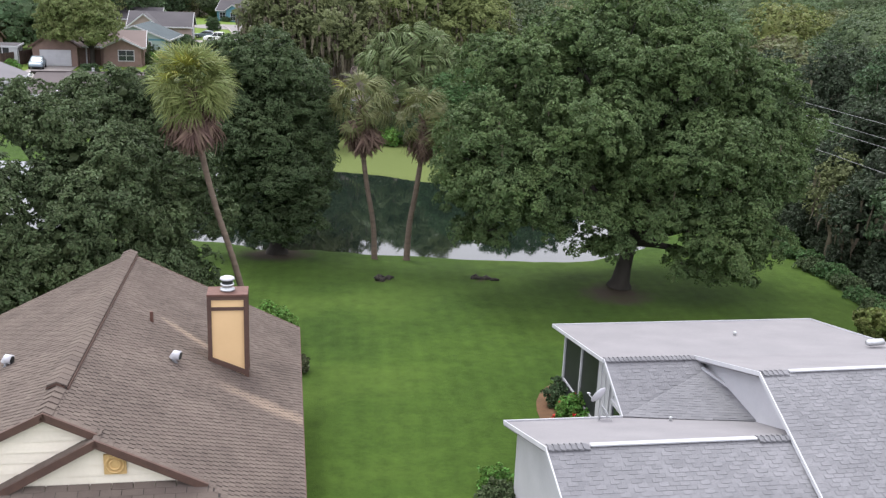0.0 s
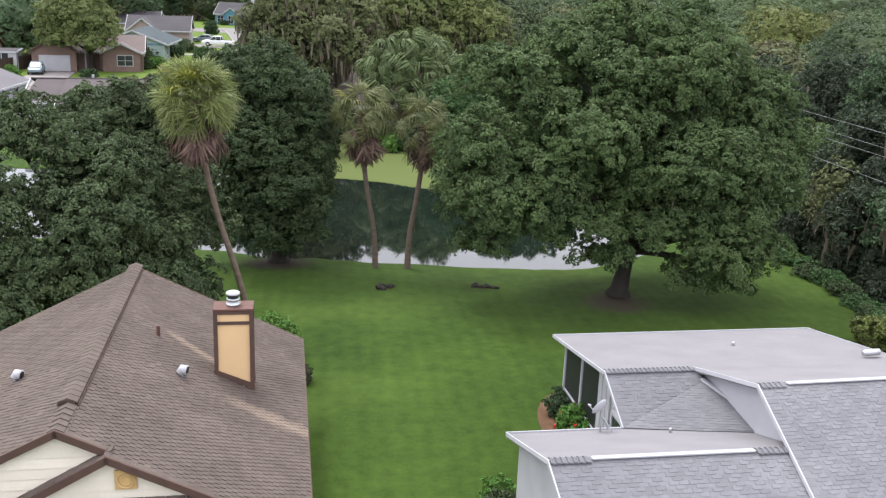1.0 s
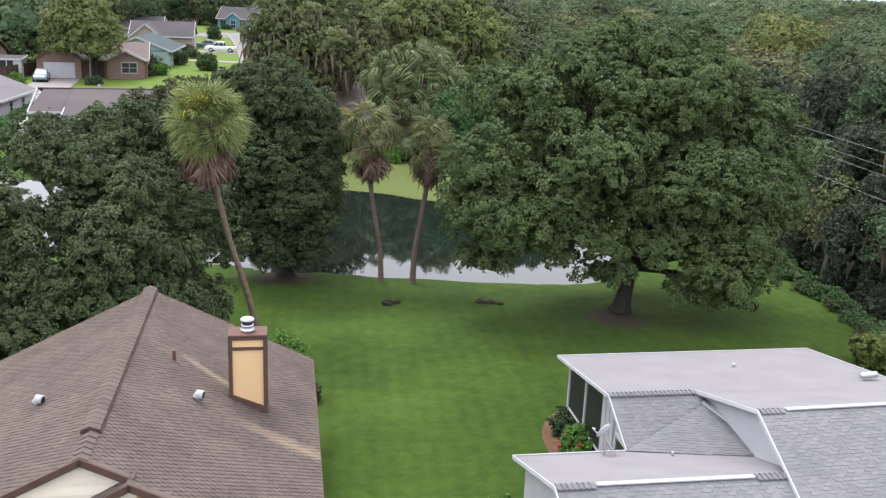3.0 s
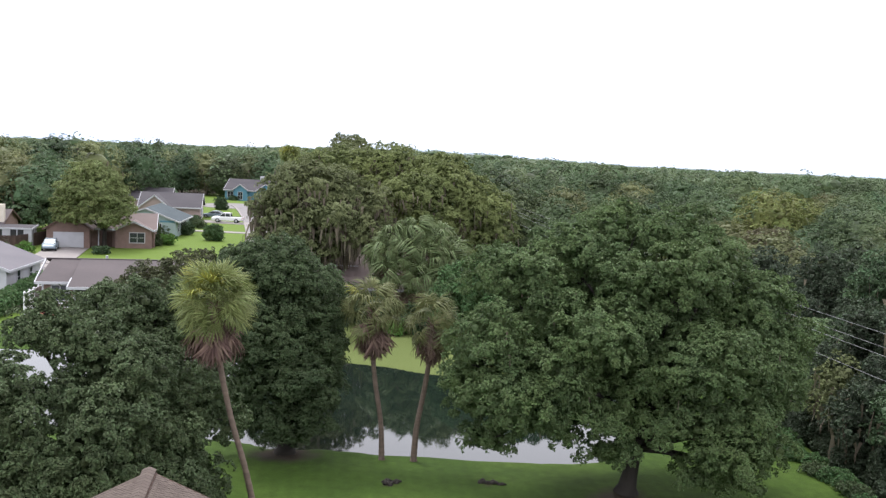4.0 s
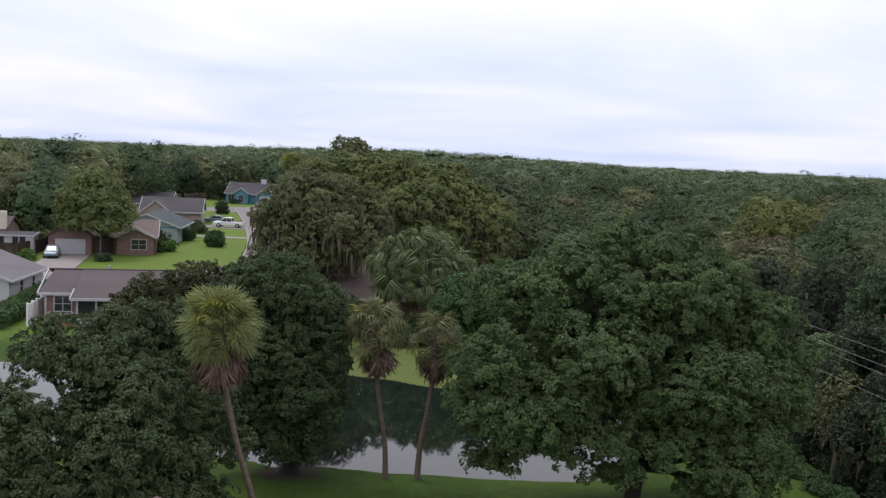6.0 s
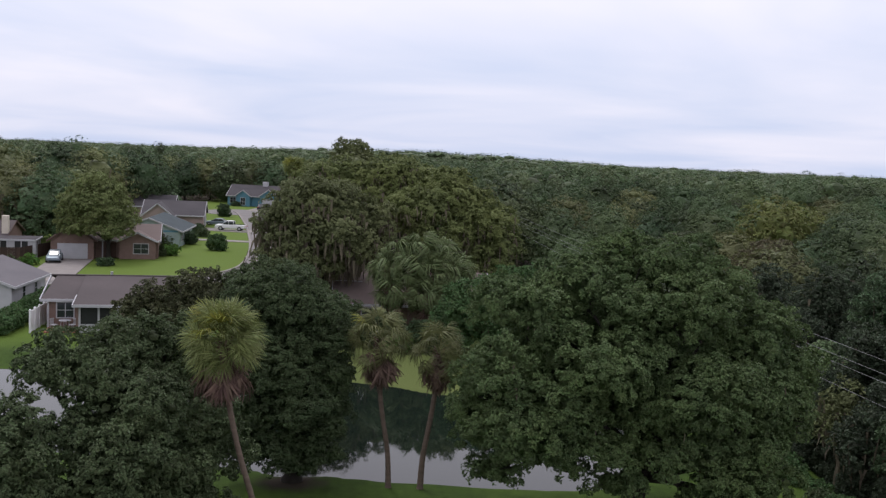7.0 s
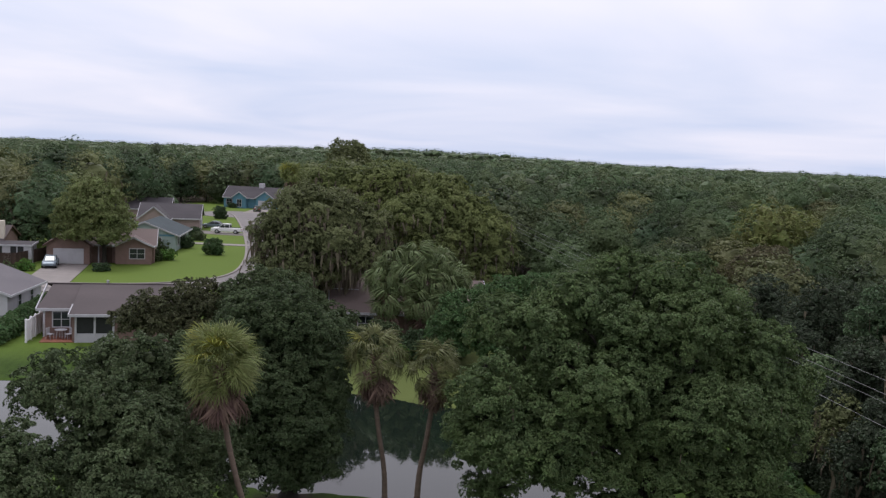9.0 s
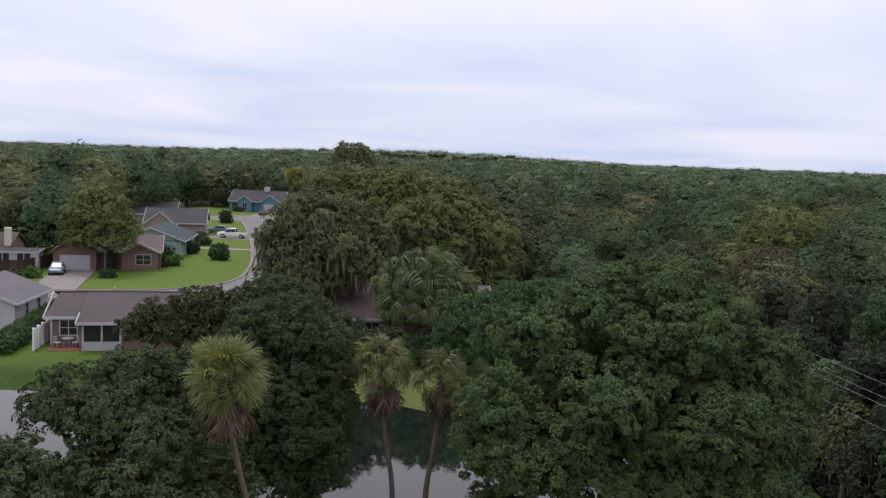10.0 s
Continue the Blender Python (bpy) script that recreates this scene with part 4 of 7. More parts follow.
tree("broadleaf_tree", (-13.4, 38.0, 0), [
    (-12.5, 36.7, 6.0, 1.0, 1.0, 0.85), (-13.9, 36.4, 5.6, 1.0, 1.0, 0.9), (-12.2, 35.4, 4.9, 1.1, 1.0, 0.95), (-14.6, 37.4, 3.9, 1.6, 1.6, 1.3), (-12.4, 36.0, 3.5, 1.6, 1.4, 1.2),
    (-14.8, 35.8, 3.0, 1.7, 1.5, 1.3), (-16.4, 37.0, 4.0, 1.5, 1.5, 1.2), (-12.4, 35.2, 2.2, 1.5, 1.3, 1.3), (-14.0, 37.2, 2.6, 2.2, 1.5, 1.6)],
    LEFT_LEAF, "leafy broadleaf tree overhanging the roof edge", 14, trunk=0.22, fork=1.9, density=270, lobe=0.55, leaf=0.145, slim=0.55, dome=0.35, group="trees beside the house")
shrub("shrub", (-17.6, 45.0, 0), (3.0, 3.0, 4.6), LIGHT_LEAF, "tall yellow-green shrub behind the trees", 15, lobe=0.4, leaf=0.2)
shrub("shrub", (-3.25, 37.9, 0), (1.6, 1.4, 1.35), LIGHT_LEAF, "rounded green shrub behind the brown-roofed house", 16)
shrub("shrub", (-1.95, 35.4, 0), (0.5, 0.5, 0.5), RUSSET_LEAF, "small reddish-brown shrub at the house corner", 18, lobe=0.16, leaf=0.1)

# --- low planting along the right boundary ---
def boundary_row():
    rng = np.random.default_rng(21)
    k = 0
    y = 30.0
    while y < 62:
        x = 21.7 + rng.normal() * 0.25
        h = rng.uniform(0.30, 0.55)
        shrub("boundary_shrub", (x, y, -0.05), (rng.uniform(1.0, 1.5), rng.uniform(1.2, 1.8), h), MID_LEAF if k % 3 else LEFT_LEAF,
              "low leafy shrub in an untrimmed boundary row", 300 + k, density=38, lobe=0.24, leaf=0.15, group="boundary shrubs", lumps=3)
        y += rng.uniform(0.9, 1.3)
        k += 1


boundary_row()
shrub("shrub", (20.2, 39.6, 0), (1.7, 1.7, 1.1), YELLOW_LEAF, "yellow-green shrub beside the white house", 22, lobe=0.3, leaf=0.18)
shrub("shrub", (21.3, 38.4, 0), (1.7, 1.8, 1.2), LIGHT_LEAF, "bright-green shrub beside the white house", 23, lobe=0.3, leaf=0.18)

# --- dark vine-hung wood on the right ---
def right_wood():
    rng = np.random.default_rng(31)
    spots = [(27.5, 41.5, 8.0, 3.0), (28.4, 46.5, 8.6, 3.2), (27.0, 51.0, 7.8, 2.6), (30.8, 52.0, 9.6, 3.2), (26.6, 56.5, 7.6, 2.6), (30.2, 60.0, 9.8, 3.2),
             (25.8, 63.0, 7.0, 2.6), (33.0, 47.0, 9.5, 3.4), (34.0, 56.0, 10.0, 3.4), (24.2, 67.0, 6.2, 2.6), (29.5, 67.5, 9.2, 3.2), (35.5, 65.0, 10.0, 3.6),
             (32.0, 40.5, 9.0, 3.2), (22.6, 75.0, 7.2, 2.8), (28.0, 76.5, 8.4, 3.2)]
    spots += [(25.0, 39.5, 5.2, 2.2), (24.6, 43.4, 5.0, 2.0), (24.5, 47.0, 4.9, 2.0), (24.4, 50.6, 4.9, 1.9), (24.3, 54.4, 4.8, 1.9), (24.2, 71.5, 5.8, 2.2)]
    for k, (x, y, h, r) in enumerate(spots):
        masses = []
        for j in range(6):
            t = (j + 0.5) / 6
            a = rng.uniform(0, 6.28)
            q = r * (0.95 - 0.45 * t) * 0.75
            masses.append((x + 0.45 * r * math.cos(a) * (1 - 0.5 * t), y + 0.45 * r * math.sin(a) * (1 - 0.5 * t), 1.4 + (h - 2.6) * t + 0.4, q, q, (h / 7.5)))
        tree("vine_hung_tree", (x, y, float(ground_z(np.array(x), np.array(y)))), masses, (VINE_LEAF, DARK_LEAF, VINE_LEAF, MOSS_LEAF)[k % 4],
             "dark tree hung with vines and grey moss", 400 + k, trunk=0.2, fork=2.0, density=150, lobe=0.80, leaf=0.20, moss=60, moss_len=1.8, group="boundary wood", limbs=True)


right_wood()
# dark foliage row added as the deep shade under the overhanging trees
for k in range(15):
    shrub("vine_thicket", (24.3 + 0.35 * math.sin(k * 2.1), 37.6 + 1.65 * k, -0.9), (2.0, 2.3, 2.3 + 0.5 * math.sin(k * 1.3)), VINE_LEAF, "dark foliage added to stand for the shade along a ditch", 440 + k, density=60, lobe=0.34, leaf=0.16, category="thicket", group="ditch thickets")
tree("broadleaf_tree", (42.4, 112.0, 0), [(42.4, 112.0, 5.9, 2.3, 2.2, 1.9), (40.4, 112.4, 5.0, 1.7, 1.7, 1.4), (44.2, 112.6, 4.8, 1.6, 1.6, 1.5), (42.0, 111.0, 3.6, 2.3, 1.8, 1.7)],
     DULL_LEAF, "dull brownish tree among green woodland", 33, trunk=0.2, fork=2.6, density=120, lobe=0.7, leaf=0.26, dome=0.3)
tree("drooping_tree", (25.9, 59.4, -0.3), [(25.0, 58.6, 3.0, 1.1, 1.0, 0.5), (26.4, 58.8, 4.3, 1.3, 1.1, 0.6), (27.9, 58.8, 3.3, 1.3, 1.0, 0.6), (24.3, 58.2, 2.1, 0.8, 0.8, 0.4), (26.6, 58.0, 2.6, 1.2, 0.9, 0.5), (28.8, 59.2, 4.6, 1.2, 1.0, 0.6), (27.2, 58.4, 1.6, 1.2, 0.9, 0.5), (25.9, 59.6, 5.1, 0.9, 0.8, 0.5)],
     FEATHER_LEAF, "pale-leaved tree with drooping feathery branches", 34, trunk=0.16, fork=2.0, density=120, lobe=0.5, leaf=0.26, slim=0.3)

# --- across the pond ---
tree("mossy_oak", (-6.6, 92.9, 0), [
    (-7.8, 92.0, 11.0, 2.85, 2.26, 1.66), (-10.1, 92.0, 10.0, 2.19, 2.03, 1.87), (-11.4, 92.0, 8.9, 1.26, 1.52, 1.78), (-5.0, 92.4, 10.4, 2.49, 2.13, 1.77), (-2.6, 92.9, 9.2, 1.99, 1.78, 1.57),
    (-6.2, 91.1, 8.4, 3.09, 2.47, 1.85), (-3.6, 91.5, 7.4, 2.06, 1.91, 1.76), (-9.9, 91.5, 7.5, 2.34, 2.15, 1.97), (-7.6, 91.1, 6.0, 2.48, 2.06, 1.65), (-10.9, 91.1, 5.7, 1.45, 1.30, 1.14),
    (-5.6, 92.4, 6.2, 2.09, 1.72, 1.36), (-7.8, 94.7, 11.9, 2.67, 1.87, 1.07)],
    MOSS_LEAF, "large live oak hung with brown moss", 41, trunk=0.5, fork=3.0, density=150, lobe=0.85, leaf=0.25, moss=1300, moss_len=2.0, group="mossy oaks", dome=0.6)
tree("mossy_oak", (5.2, 102.6, 0), [
    (1.9, 100.1, 10.3, 2.71, 2.26, 1.81), (4.5, 101.1, 11.5, 2.17, 1.94, 1.71), (0.3, 100.6, 9.6, 1.93, 1.88, 1.82), (6.8, 101.5, 10.9, 2.07, 1.89, 1.72), (8.5, 100.1, 9.5, 2.38, 2.16, 1.93),
    (9.7, 100.1, 7.4, 2.05, 2.05, 2.05), (5.4, 99.7, 8.4, 2.03, 1.75, 1.46), (8.7, 100.1, 5.2, 2.28, 1.88, 1.48), (2.7, 99.7, 8.3, 2.14, 1.75, 1.35), (5.0, 102.9, 12.9, 1.98, 1.56, 1.16),
    (7.5, 101.5, 6.4, 1.96, 1.85, 1.73)],
    OLIVE_LEAF, "broad live oak hung with moss beside a house", 42, trunk=0.5, fork=3.0, density=150, lobe=0.85, leaf=0.25, moss=900, moss_len=1.7, group="mossy oaks", dome=0.6)
tree("mossy_oak", (-1.0, 127.0, 0), [
    (-1.1, 126.0, 13.4, 3.15, 2.51, 1.86), (2.1, 126.0, 12.1, 3.15, 2.44, 1.72), (-4.7, 127.0, 12.2, 2.60, 2.31, 2.03), (-8.4, 128.0, 12.7, 3.21, 2.56, 1.90), (-1.7, 125.0, 10.9, 3.13, 2.42, 1.71),
    (-11.3, 129.0, 12.2, 2.66, 2.21, 1.77)],
    OLIVE_LEAF, "tall live oak hung with moss", 43, trunk=0.45, fork=4.0, density=110, lobe=1.0, leaf=0.30, moss=1100, moss_len=2.2, group="mossy oaks", dome=0.6)
tree("broadleaf_tree", (-39.5, 135.4, 0), [(-40.6, 133.6, 7.4, 3.9, 3.6, 3.0), (-43.4, 134, 6.2, 1.9, 2.2, 1.7), (-37.6, 134, 6.0, 1.9, 2.2, 1.7), (-40.6, 133.6, 9.6, 2.3, 2.4, 1.4), (-41.8, 132.4, 4.8, 1.9, 1.9, 1.1), (-39.0, 132.4, 4.8, 1.8, 1.8, 1.1), (-43.2, 132.8, 4.2, 1.5, 1.5, 1.0), (-37.6, 132.8, 4.0, 1.5, 1.5, 1.0)],
     SHADE_LEAF, "rounded shade tree on a front lawn", 44, trunk=0.32, fork=2.6, density=170, lobe=0.85, leaf=0.26, dome=0.3)
tree("small_tree", (-17.0, 78.6, 0), [(-17.6, 78, 3.7, 2.4, 1.8, 1.2), (-15.0, 78.4, 4.7, 2.0, 1.8, 1.3), (-19.4, 78, 3.1, 1.6, 1.4, 1.0), (-13.8, 79, 4.2, 1.5, 1.4, 1.2), (-16.6, 77.6, 3.2, 2.6, 1.8, 1.2)],
     RUSSET_LEAF, "low russet-tinged tree in front of a brick house", 45, trunk=0.2, fork=1.6, density=170, lobe=0.65, leaf=0.2)
tree("broadleaf_tree", (-11.5, 79.0, 0), [
    (-11.7, 79.0, 4.8, 1.80, 1.58, 1.35), (-10.0, 79.5, 5.7, 2.07, 1.62, 1.17), (-8.1, 80.0, 5.5, 1.81, 1.45, 1.09), (-6.4, 79.0, 4.3, 1.97, 1.56, 1.16), (-8.9, 78.0, 4.2, 2.66, 1.99, 1.33),
    (-4.6, 79.0, 3.0, 1.52, 1.30, 1.07)],
     LEFT_LEAF, "spreading green tree on the far bank", 46, trunk=0.2, fork=1.5, density=170, lobe=0.65, leaf=0.2)
tree("broadleaf_tree", (7.6, 80.0, 0), [(6.6, 79.6, 3.8, 2.6, 2.4, 2.0), (9.6, 80.4, 4.6, 2.6, 2.4, 2.2), (5.0, 79.6, 2.6, 1.8, 1.8, 1.5), (12.4, 81, 4.8, 2.6, 2.4, 2.2), (9, 78.6, 2.6, 2.4, 2, 1.6)],
     MID_LEAF, "bright-green tree on the far bank", 47, trunk=0.22, fork=1.5, density=170, lobe=0.65, leaf=0.2)


def palm_clump():
    rng = np.random.default_rng(51)
    for k, (x, y, h) in enumerate([(0.2, 87, 7.4), (2.1, 86.5, 7.9), (3.9, 87.5, 7.2), (-0.9, 86.3, 6.0), (1.2, 85.6, 6.2), (3.2, 85.4, 5.8), (4.9, 86.4, 5.6), (5.4, 87.8, 6.0), (-0.3, 85.2, 4.2), (2.4, 84.6, 4.0), (4.2, 84.8, 4.0)]):
        fan_palm("fan_palm", [(x + rng.normal() * 0.2, y, 0), (x, y, h * 0.5), (x + rng.normal() * 0.1, y, h - 0.4)], [0.20, 0.17, 0.18], (x, y, h), 500 + k,
                 "bushy fan palm in a dense clump", 26, 8, reach=1.15, stalk=0.95, green=CLUMP_FROND, narrow=0.040, droop=1.7, young=0, group="fan palm clump", skirt=1.2, green_low=-50)


palm_clump()
fan_palm("fan_palm", [(-13.4, 124, 0), (-13.4, 124, 6), (-13.4, 124, 13.1)], [0.20, 0.16, 0.16], (-13.4, 124, 13.6), 520, "lone tall fan palm above the trees", 34, 10, reach=1.0, stalk=0.8, narrow=0.045, young=22, skirt=1.0)
for k, (x, y, w, h, mt) in enumerate([(-1.2, 82.5, 3.4, 2.6, LEFT_LEAF), (2.2, 82.0, 3.2, 2.2, DARK_LEAF), (4.6, 83.2, 3.0, 2.4, LEFT_LEAF), (0.6, 81.2, 2.2, 1.2, LIGHT_LEAF), (-4.8, 84.6, 3.4, 1.5, DARK_LEAF), (-2.8, 86.0, 2.6, 1.6, LEFT_LEAF), (-7.4, 86.5, 3.6, 2.2, DARK_LEAF), (-5.4, 100.5, 5.0, 3.0, DARK_LEAF), (-2.0, 100.8, 4.6, 3.0, LEFT_LEAF), (-9.4, 96.0, 4.4, 3.2, DARK_LEAF), (-6.8, 136.5, 6.0, 3.6, DARK_LEAF), (-4.4, 124.0, 6.0, 3.2, LEFT_LEAF), (-9.6, 131.0, 5.0, 3.2, DARK_LEAF)]):
    shrub("shrub", (x, y, 0), (w, w * 0.8, h), mt, "leafy shrub below the fan palms", 540 + k, lobe=0.4, leaf=0.24, density=45, group="shrubs below the palms")


# --- woodland trees, five shapes repeated ---
def wood_prototypes():
    made = []
    rng = np.random.default_rng(61)
    for k, (mat, moss, wide) in enumerate([(WOOD_TREE, 0, 1.0), (WOOD_TREE, 0, 0.9), (WOOD_MOSSY, 200, 1.1), (WOOD_DARK, 0, 1.0), (WOOD_TREE, 0, 1.15), (WOOD_YELLOW, 0, 0.95), (WOOD_BLUE, 0, 0.9)]):
        masses = [(0, 0, 6.6, 3.3 * wide, 3.3 * wide, 4.0)]
        for j in range(5):
            a = j * 1.257 + rng.uniform(-0.4, 0.4)
            masses.append((2.5 * wide * math.cos(a), 2.5 * wide * math.sin(a), rng.uniform(3.8, 6.8), rng.uniform(1.5, 2.2), rng.uniform(1.5, 2.2), rng.uniform(1.5, 2.2)))
        masses.append((rng.normal() * 0.9, rng.normal() * 0.9, 9.8, 1.5, 1.5, 1.1))
        for j in range(3):
            a = j * 2.1 + rng.uniform(-0.4, 0.4)
            masses.append((2.0 * math.cos(a), 2.0 * math.sin(a), 3.0, 2.0, 2.0, 1.8))
        made.append(tree("woodland_tree", (0, 0, 0), masses, mat, ("rounded broadleaf tree in dense woodland", "upright broadleaf tree in dense woodland", "live oak hung with moss in woodland", "dark-leaved tree in dense woodland",
                         "wide-crowned tree in dense woodland", "yellow-green tree standing out in woodland", "blue-green tree in dense woodland")[k],
                         600 + k, trunk=0.25, fork=3.0, density=42, lobe=1.15, leaf=0.36, core=0.62, heart=0.30, twigs=0, dome=0.75, inner=0.06, moss=moss, moss_len=2.6, group="woodland trees"))
    return made


def place_woods():
    rng = np.random.default_rng(71)
    protos = wood_prototypes()
    used = [False] * len(protos)

    def put(k, x, y, h):
        sc = h / 12.0
        m = Matrix.Translation((x, y, -0.05)) @ Matrix.Rotation(rng.uniform(0, 6.28), 4, "Z") @ Matrix.Diagonal((sc * rng.uniform(1.0, 1.3), sc * rng.uniform(1.0, 1.3), sc, 1))
        if used[k]:
            q = protos[k].scale
            copy_thing(protos[k], m @ Matrix.Diagonal((1 / q.x, 1 / q.y, 1 / q.z, 1)))
        else:
            protos[k].matrix_world = m
            used[k] = True

    done = []

    def free(x, y, d):
        for a, b in done:
            if (a - x) ** 2 + (b - y) ** 2 < d * d:
                return False
        done.append((x, y))
        return True

    fixed = [(k, x, y, h) for k, x, y, h in zip([2, 3, 2, 0, 2, 3, 2, 2, 3, 2], range(-68, -12, 6), [283, 279, 284, 280, 283, 281, 284, 280, 283, 279], [13.2, 12.3, 13.6, 12, 13.4, 13, 12.6, 14, 13.4, 14.2])] + [(5, 56.8, 149, 12.6), (5, 62, 152, 11.6), (2, -7, 160, 17.2), (2, -8.6, 154, 14.5), (3, -3, 146, 13.8), (0, 15.6, 140, 11.4), (0, 20.6, 142.5, 10.4), (2, 25.0, 150.0, 11.4),
             (2, -80, 200, 16.0), (3, -72, 206, 15.4), (2, -64, 208, 15.6), (3, -56, 214, 15.2), (3, -54, 149, 11.5), (2, -59, 152, 12.5), (3, -55, 159, 12.5)]
    done += [(42.4, 112.0), (41.6, 105.0), (38.0, 98.0)]
    for k, x, y, h in fixed:
        done.append((x, y))
        put(k, x, y, h)
    n = 0
    for _ in range(6000):
        if n >= 175:
            break
        y = 84 + 180 * rng.uniform() ** 1.15
        x = rng.uniform(-0.60, 0.62) * y + 6
        right = x > 16 + max(0, 92 - y) * 0.5 and x < 0.60 * y + 10
        middle = y > 138 and x > -12 + (y - 138) * -0.06 and x < 20
        left = x < -62 - max(0, 120 - y) * -0.1 and y > 118
        if y > 268 or not (right or middle or left):
            continue
        if not free(x, y, 7.4 + 0.015 * y):
            continue
        h = (8.0 + 0.021 * (y - 85) + rng.normal() * 1.7) if x > 0 else 12.2 + rng.normal() * 1.4
        if middle and not right:
            h = 12.5 + rng.normal()
        k = rng.choice([2, 3]) if x < -30 else 2 if middle and rng.uniform() < 0.6 else rng.choice([0, 1, 2, 3, 4, 5, 6], p=[0.24, 0.2, 0.14, 0.14, 0.16, 0.04, 0.08])
        put(int(k), x, y, min(h, 14.2))
        n += 1


place_woods()


def far_woods():
    """The forest beyond, out to the skyline: one body of clumped crowns."""
    rng = np.random.default_rng(81)
    C, R, per, leaf = [], [], [], []
    for y0, y1, gap, count, size in ((268, 420, 10.8, 190, 0.80), (420, 700, 13.0, 84, 1.15), (700, 1300, 21.0, 64, 1.25), (1300, 2700, 42.0, 40, 2.1)):
        y = y0
        while y < y1:
            half = 0.56 * y + 20
            for x in np.arange(-half, half, gap):
                cx, cy = x + rng.normal() * gap * 0.30, y + rng.normal() * gap * 0.30
                if cy < 280 and -60 < cx < -20:
                    continue
                h = 11.6 + (11.0 * max(0.0, 1 - abs(cx / y - 0.02) / 0.24) if y > 1300 else 0.0) + 0.9 * max(0.0, 1 - abs(cx / y + 0.03) / 0.16) - 1.4 * min(max((-0.16 - cx / y) / 0.14, 0), 1) - 1.7 * min(max((cx / y - 0.10) / 0.18, 0), 1) - min((y - 262) * 0.004, 1.2) + rng.normal() * 2.2 + 3.4 * noise.noise((cx * 0.012, cy * 0.012, 0))
                r = gap * rng.uniform(0.40, 0.66)
                tall = min(r * rng.uniform(0.8, 1.25), 7.5)
                C.append((cx, cy, h - tall))
                R.append((r, r, tall))
                per.append(count)
                leaf.append(size)
            y += gap * 0.9
    C, R, per, leaf = np.array(C), np.array(R), np.array(per), np.array(leaf)
    up = np.array([0, 0, 1.0])
    T = unit(rng.normal(size=(len(C), 16, 3)) + np.array([0, -0.35, 0.55]))
    reach, small = rng.uniform(0.62, 0.84, (len(C), 16)), rng.uniform(0.20, 0.36, (len(C), 16))
    idx = np.repeat(np.arange(len(C)), per)
    pick = rng.integers(0, 16, len(idx))
    t = T[idx, pick]
    d = unit(t * 0.8 + 0.2 * up + unit(rng.normal(size=(len(idx), 3))))
    pos = C[idx] + R[idx] * (t * reach[idx, pick][:, None] + d * small[idx, pick][:, None])
    nor = unit(d * 0.25 + t * 0.75 + 0.15 * up + 0.12 * rng.normal(size=(len(idx), 3)))
    near = C[:, 1] < 560
    for keep, level, heart, name, text in ((near, 2, 0.50, "far_woods", "dense green forest canopy behind the gardens"), (~near, 1, 0.52, "distant_woods", "distant forest canopy reaching the skyline")):
        k = keep[idx]
        me = crown_mesh(name, WOOD_LEAF, pos[k], nor[k], (leaf[idx] * rng.uniform(0.6, 1.4, len(idx)))[k], C[keep], t[:keep.sum()], R[keep], rng, 0.8, level, heart, 0.06)
        tagged(new(name, me), text, "forest", kind="stuff")


far_woods()
tree("broadleaf_tree", (-17.5, 320, 0), [(-17.5, 320, 15, 6, 5, 4), (-21, 320, 12, 4, 4, 3), (-14, 321, 12.5, 4, 4, 3)], MOSS_LEAF, "tall tree rising above the skyline", 90, trunk=0.5, fork=6, density=30, lobe=1.6, leaf=0.9)


# ---------- houses ----------
def recoloured(mat, name, width):
    """The same surface with variation from object to object in place of island to island."""
    m = mat.copy()
    m.name = name
    tree = m.node_tree
    info = tree.nodes.new("ShaderNodeObjectInfo")
    for n in list(tree.nodes):
        if n.type == "NEW_GEOMETRY":
            for l in list(n.outputs["Random Per Island"].links):
                tree.links.new(info.outputs["Random"], l.to_socket)
    return m


BROWN_PIECE, GREY_PIECE = recoloured(BROWN_ROOF, "brown_shingle_piece", 0.3), recoloured(GREY_ROOF, "grey_shingle_piece", 0.3)
COURSE = 0.145


def inside(p, poly):
    hit = False
    for i in range(len(poly)):
        (x0, y0), (x1, y1) = poly[i - 1], poly[i]
        if (y0 > p[1]) != (y1 > p[1]) and p[0] < (x1 - x0) * (p[1] - y0) / (y1 - y0) + x0:
            hit = not hit
    return hit


def shingle_faces(u0, u1, v0, v1, low, high):
    """One shingle as a thin wedge, thick at its lower edge."""
    p = [(u0, v0, 0), (u1, v0, 0), (u0, v0, low), (u1, v0, low), (u0, v1, high), (u1, v1, high)]
    return p, [(0, 1, 3, 2), (2, 3, 5, 4), (0, 2, 4), (1, 5, 3)]


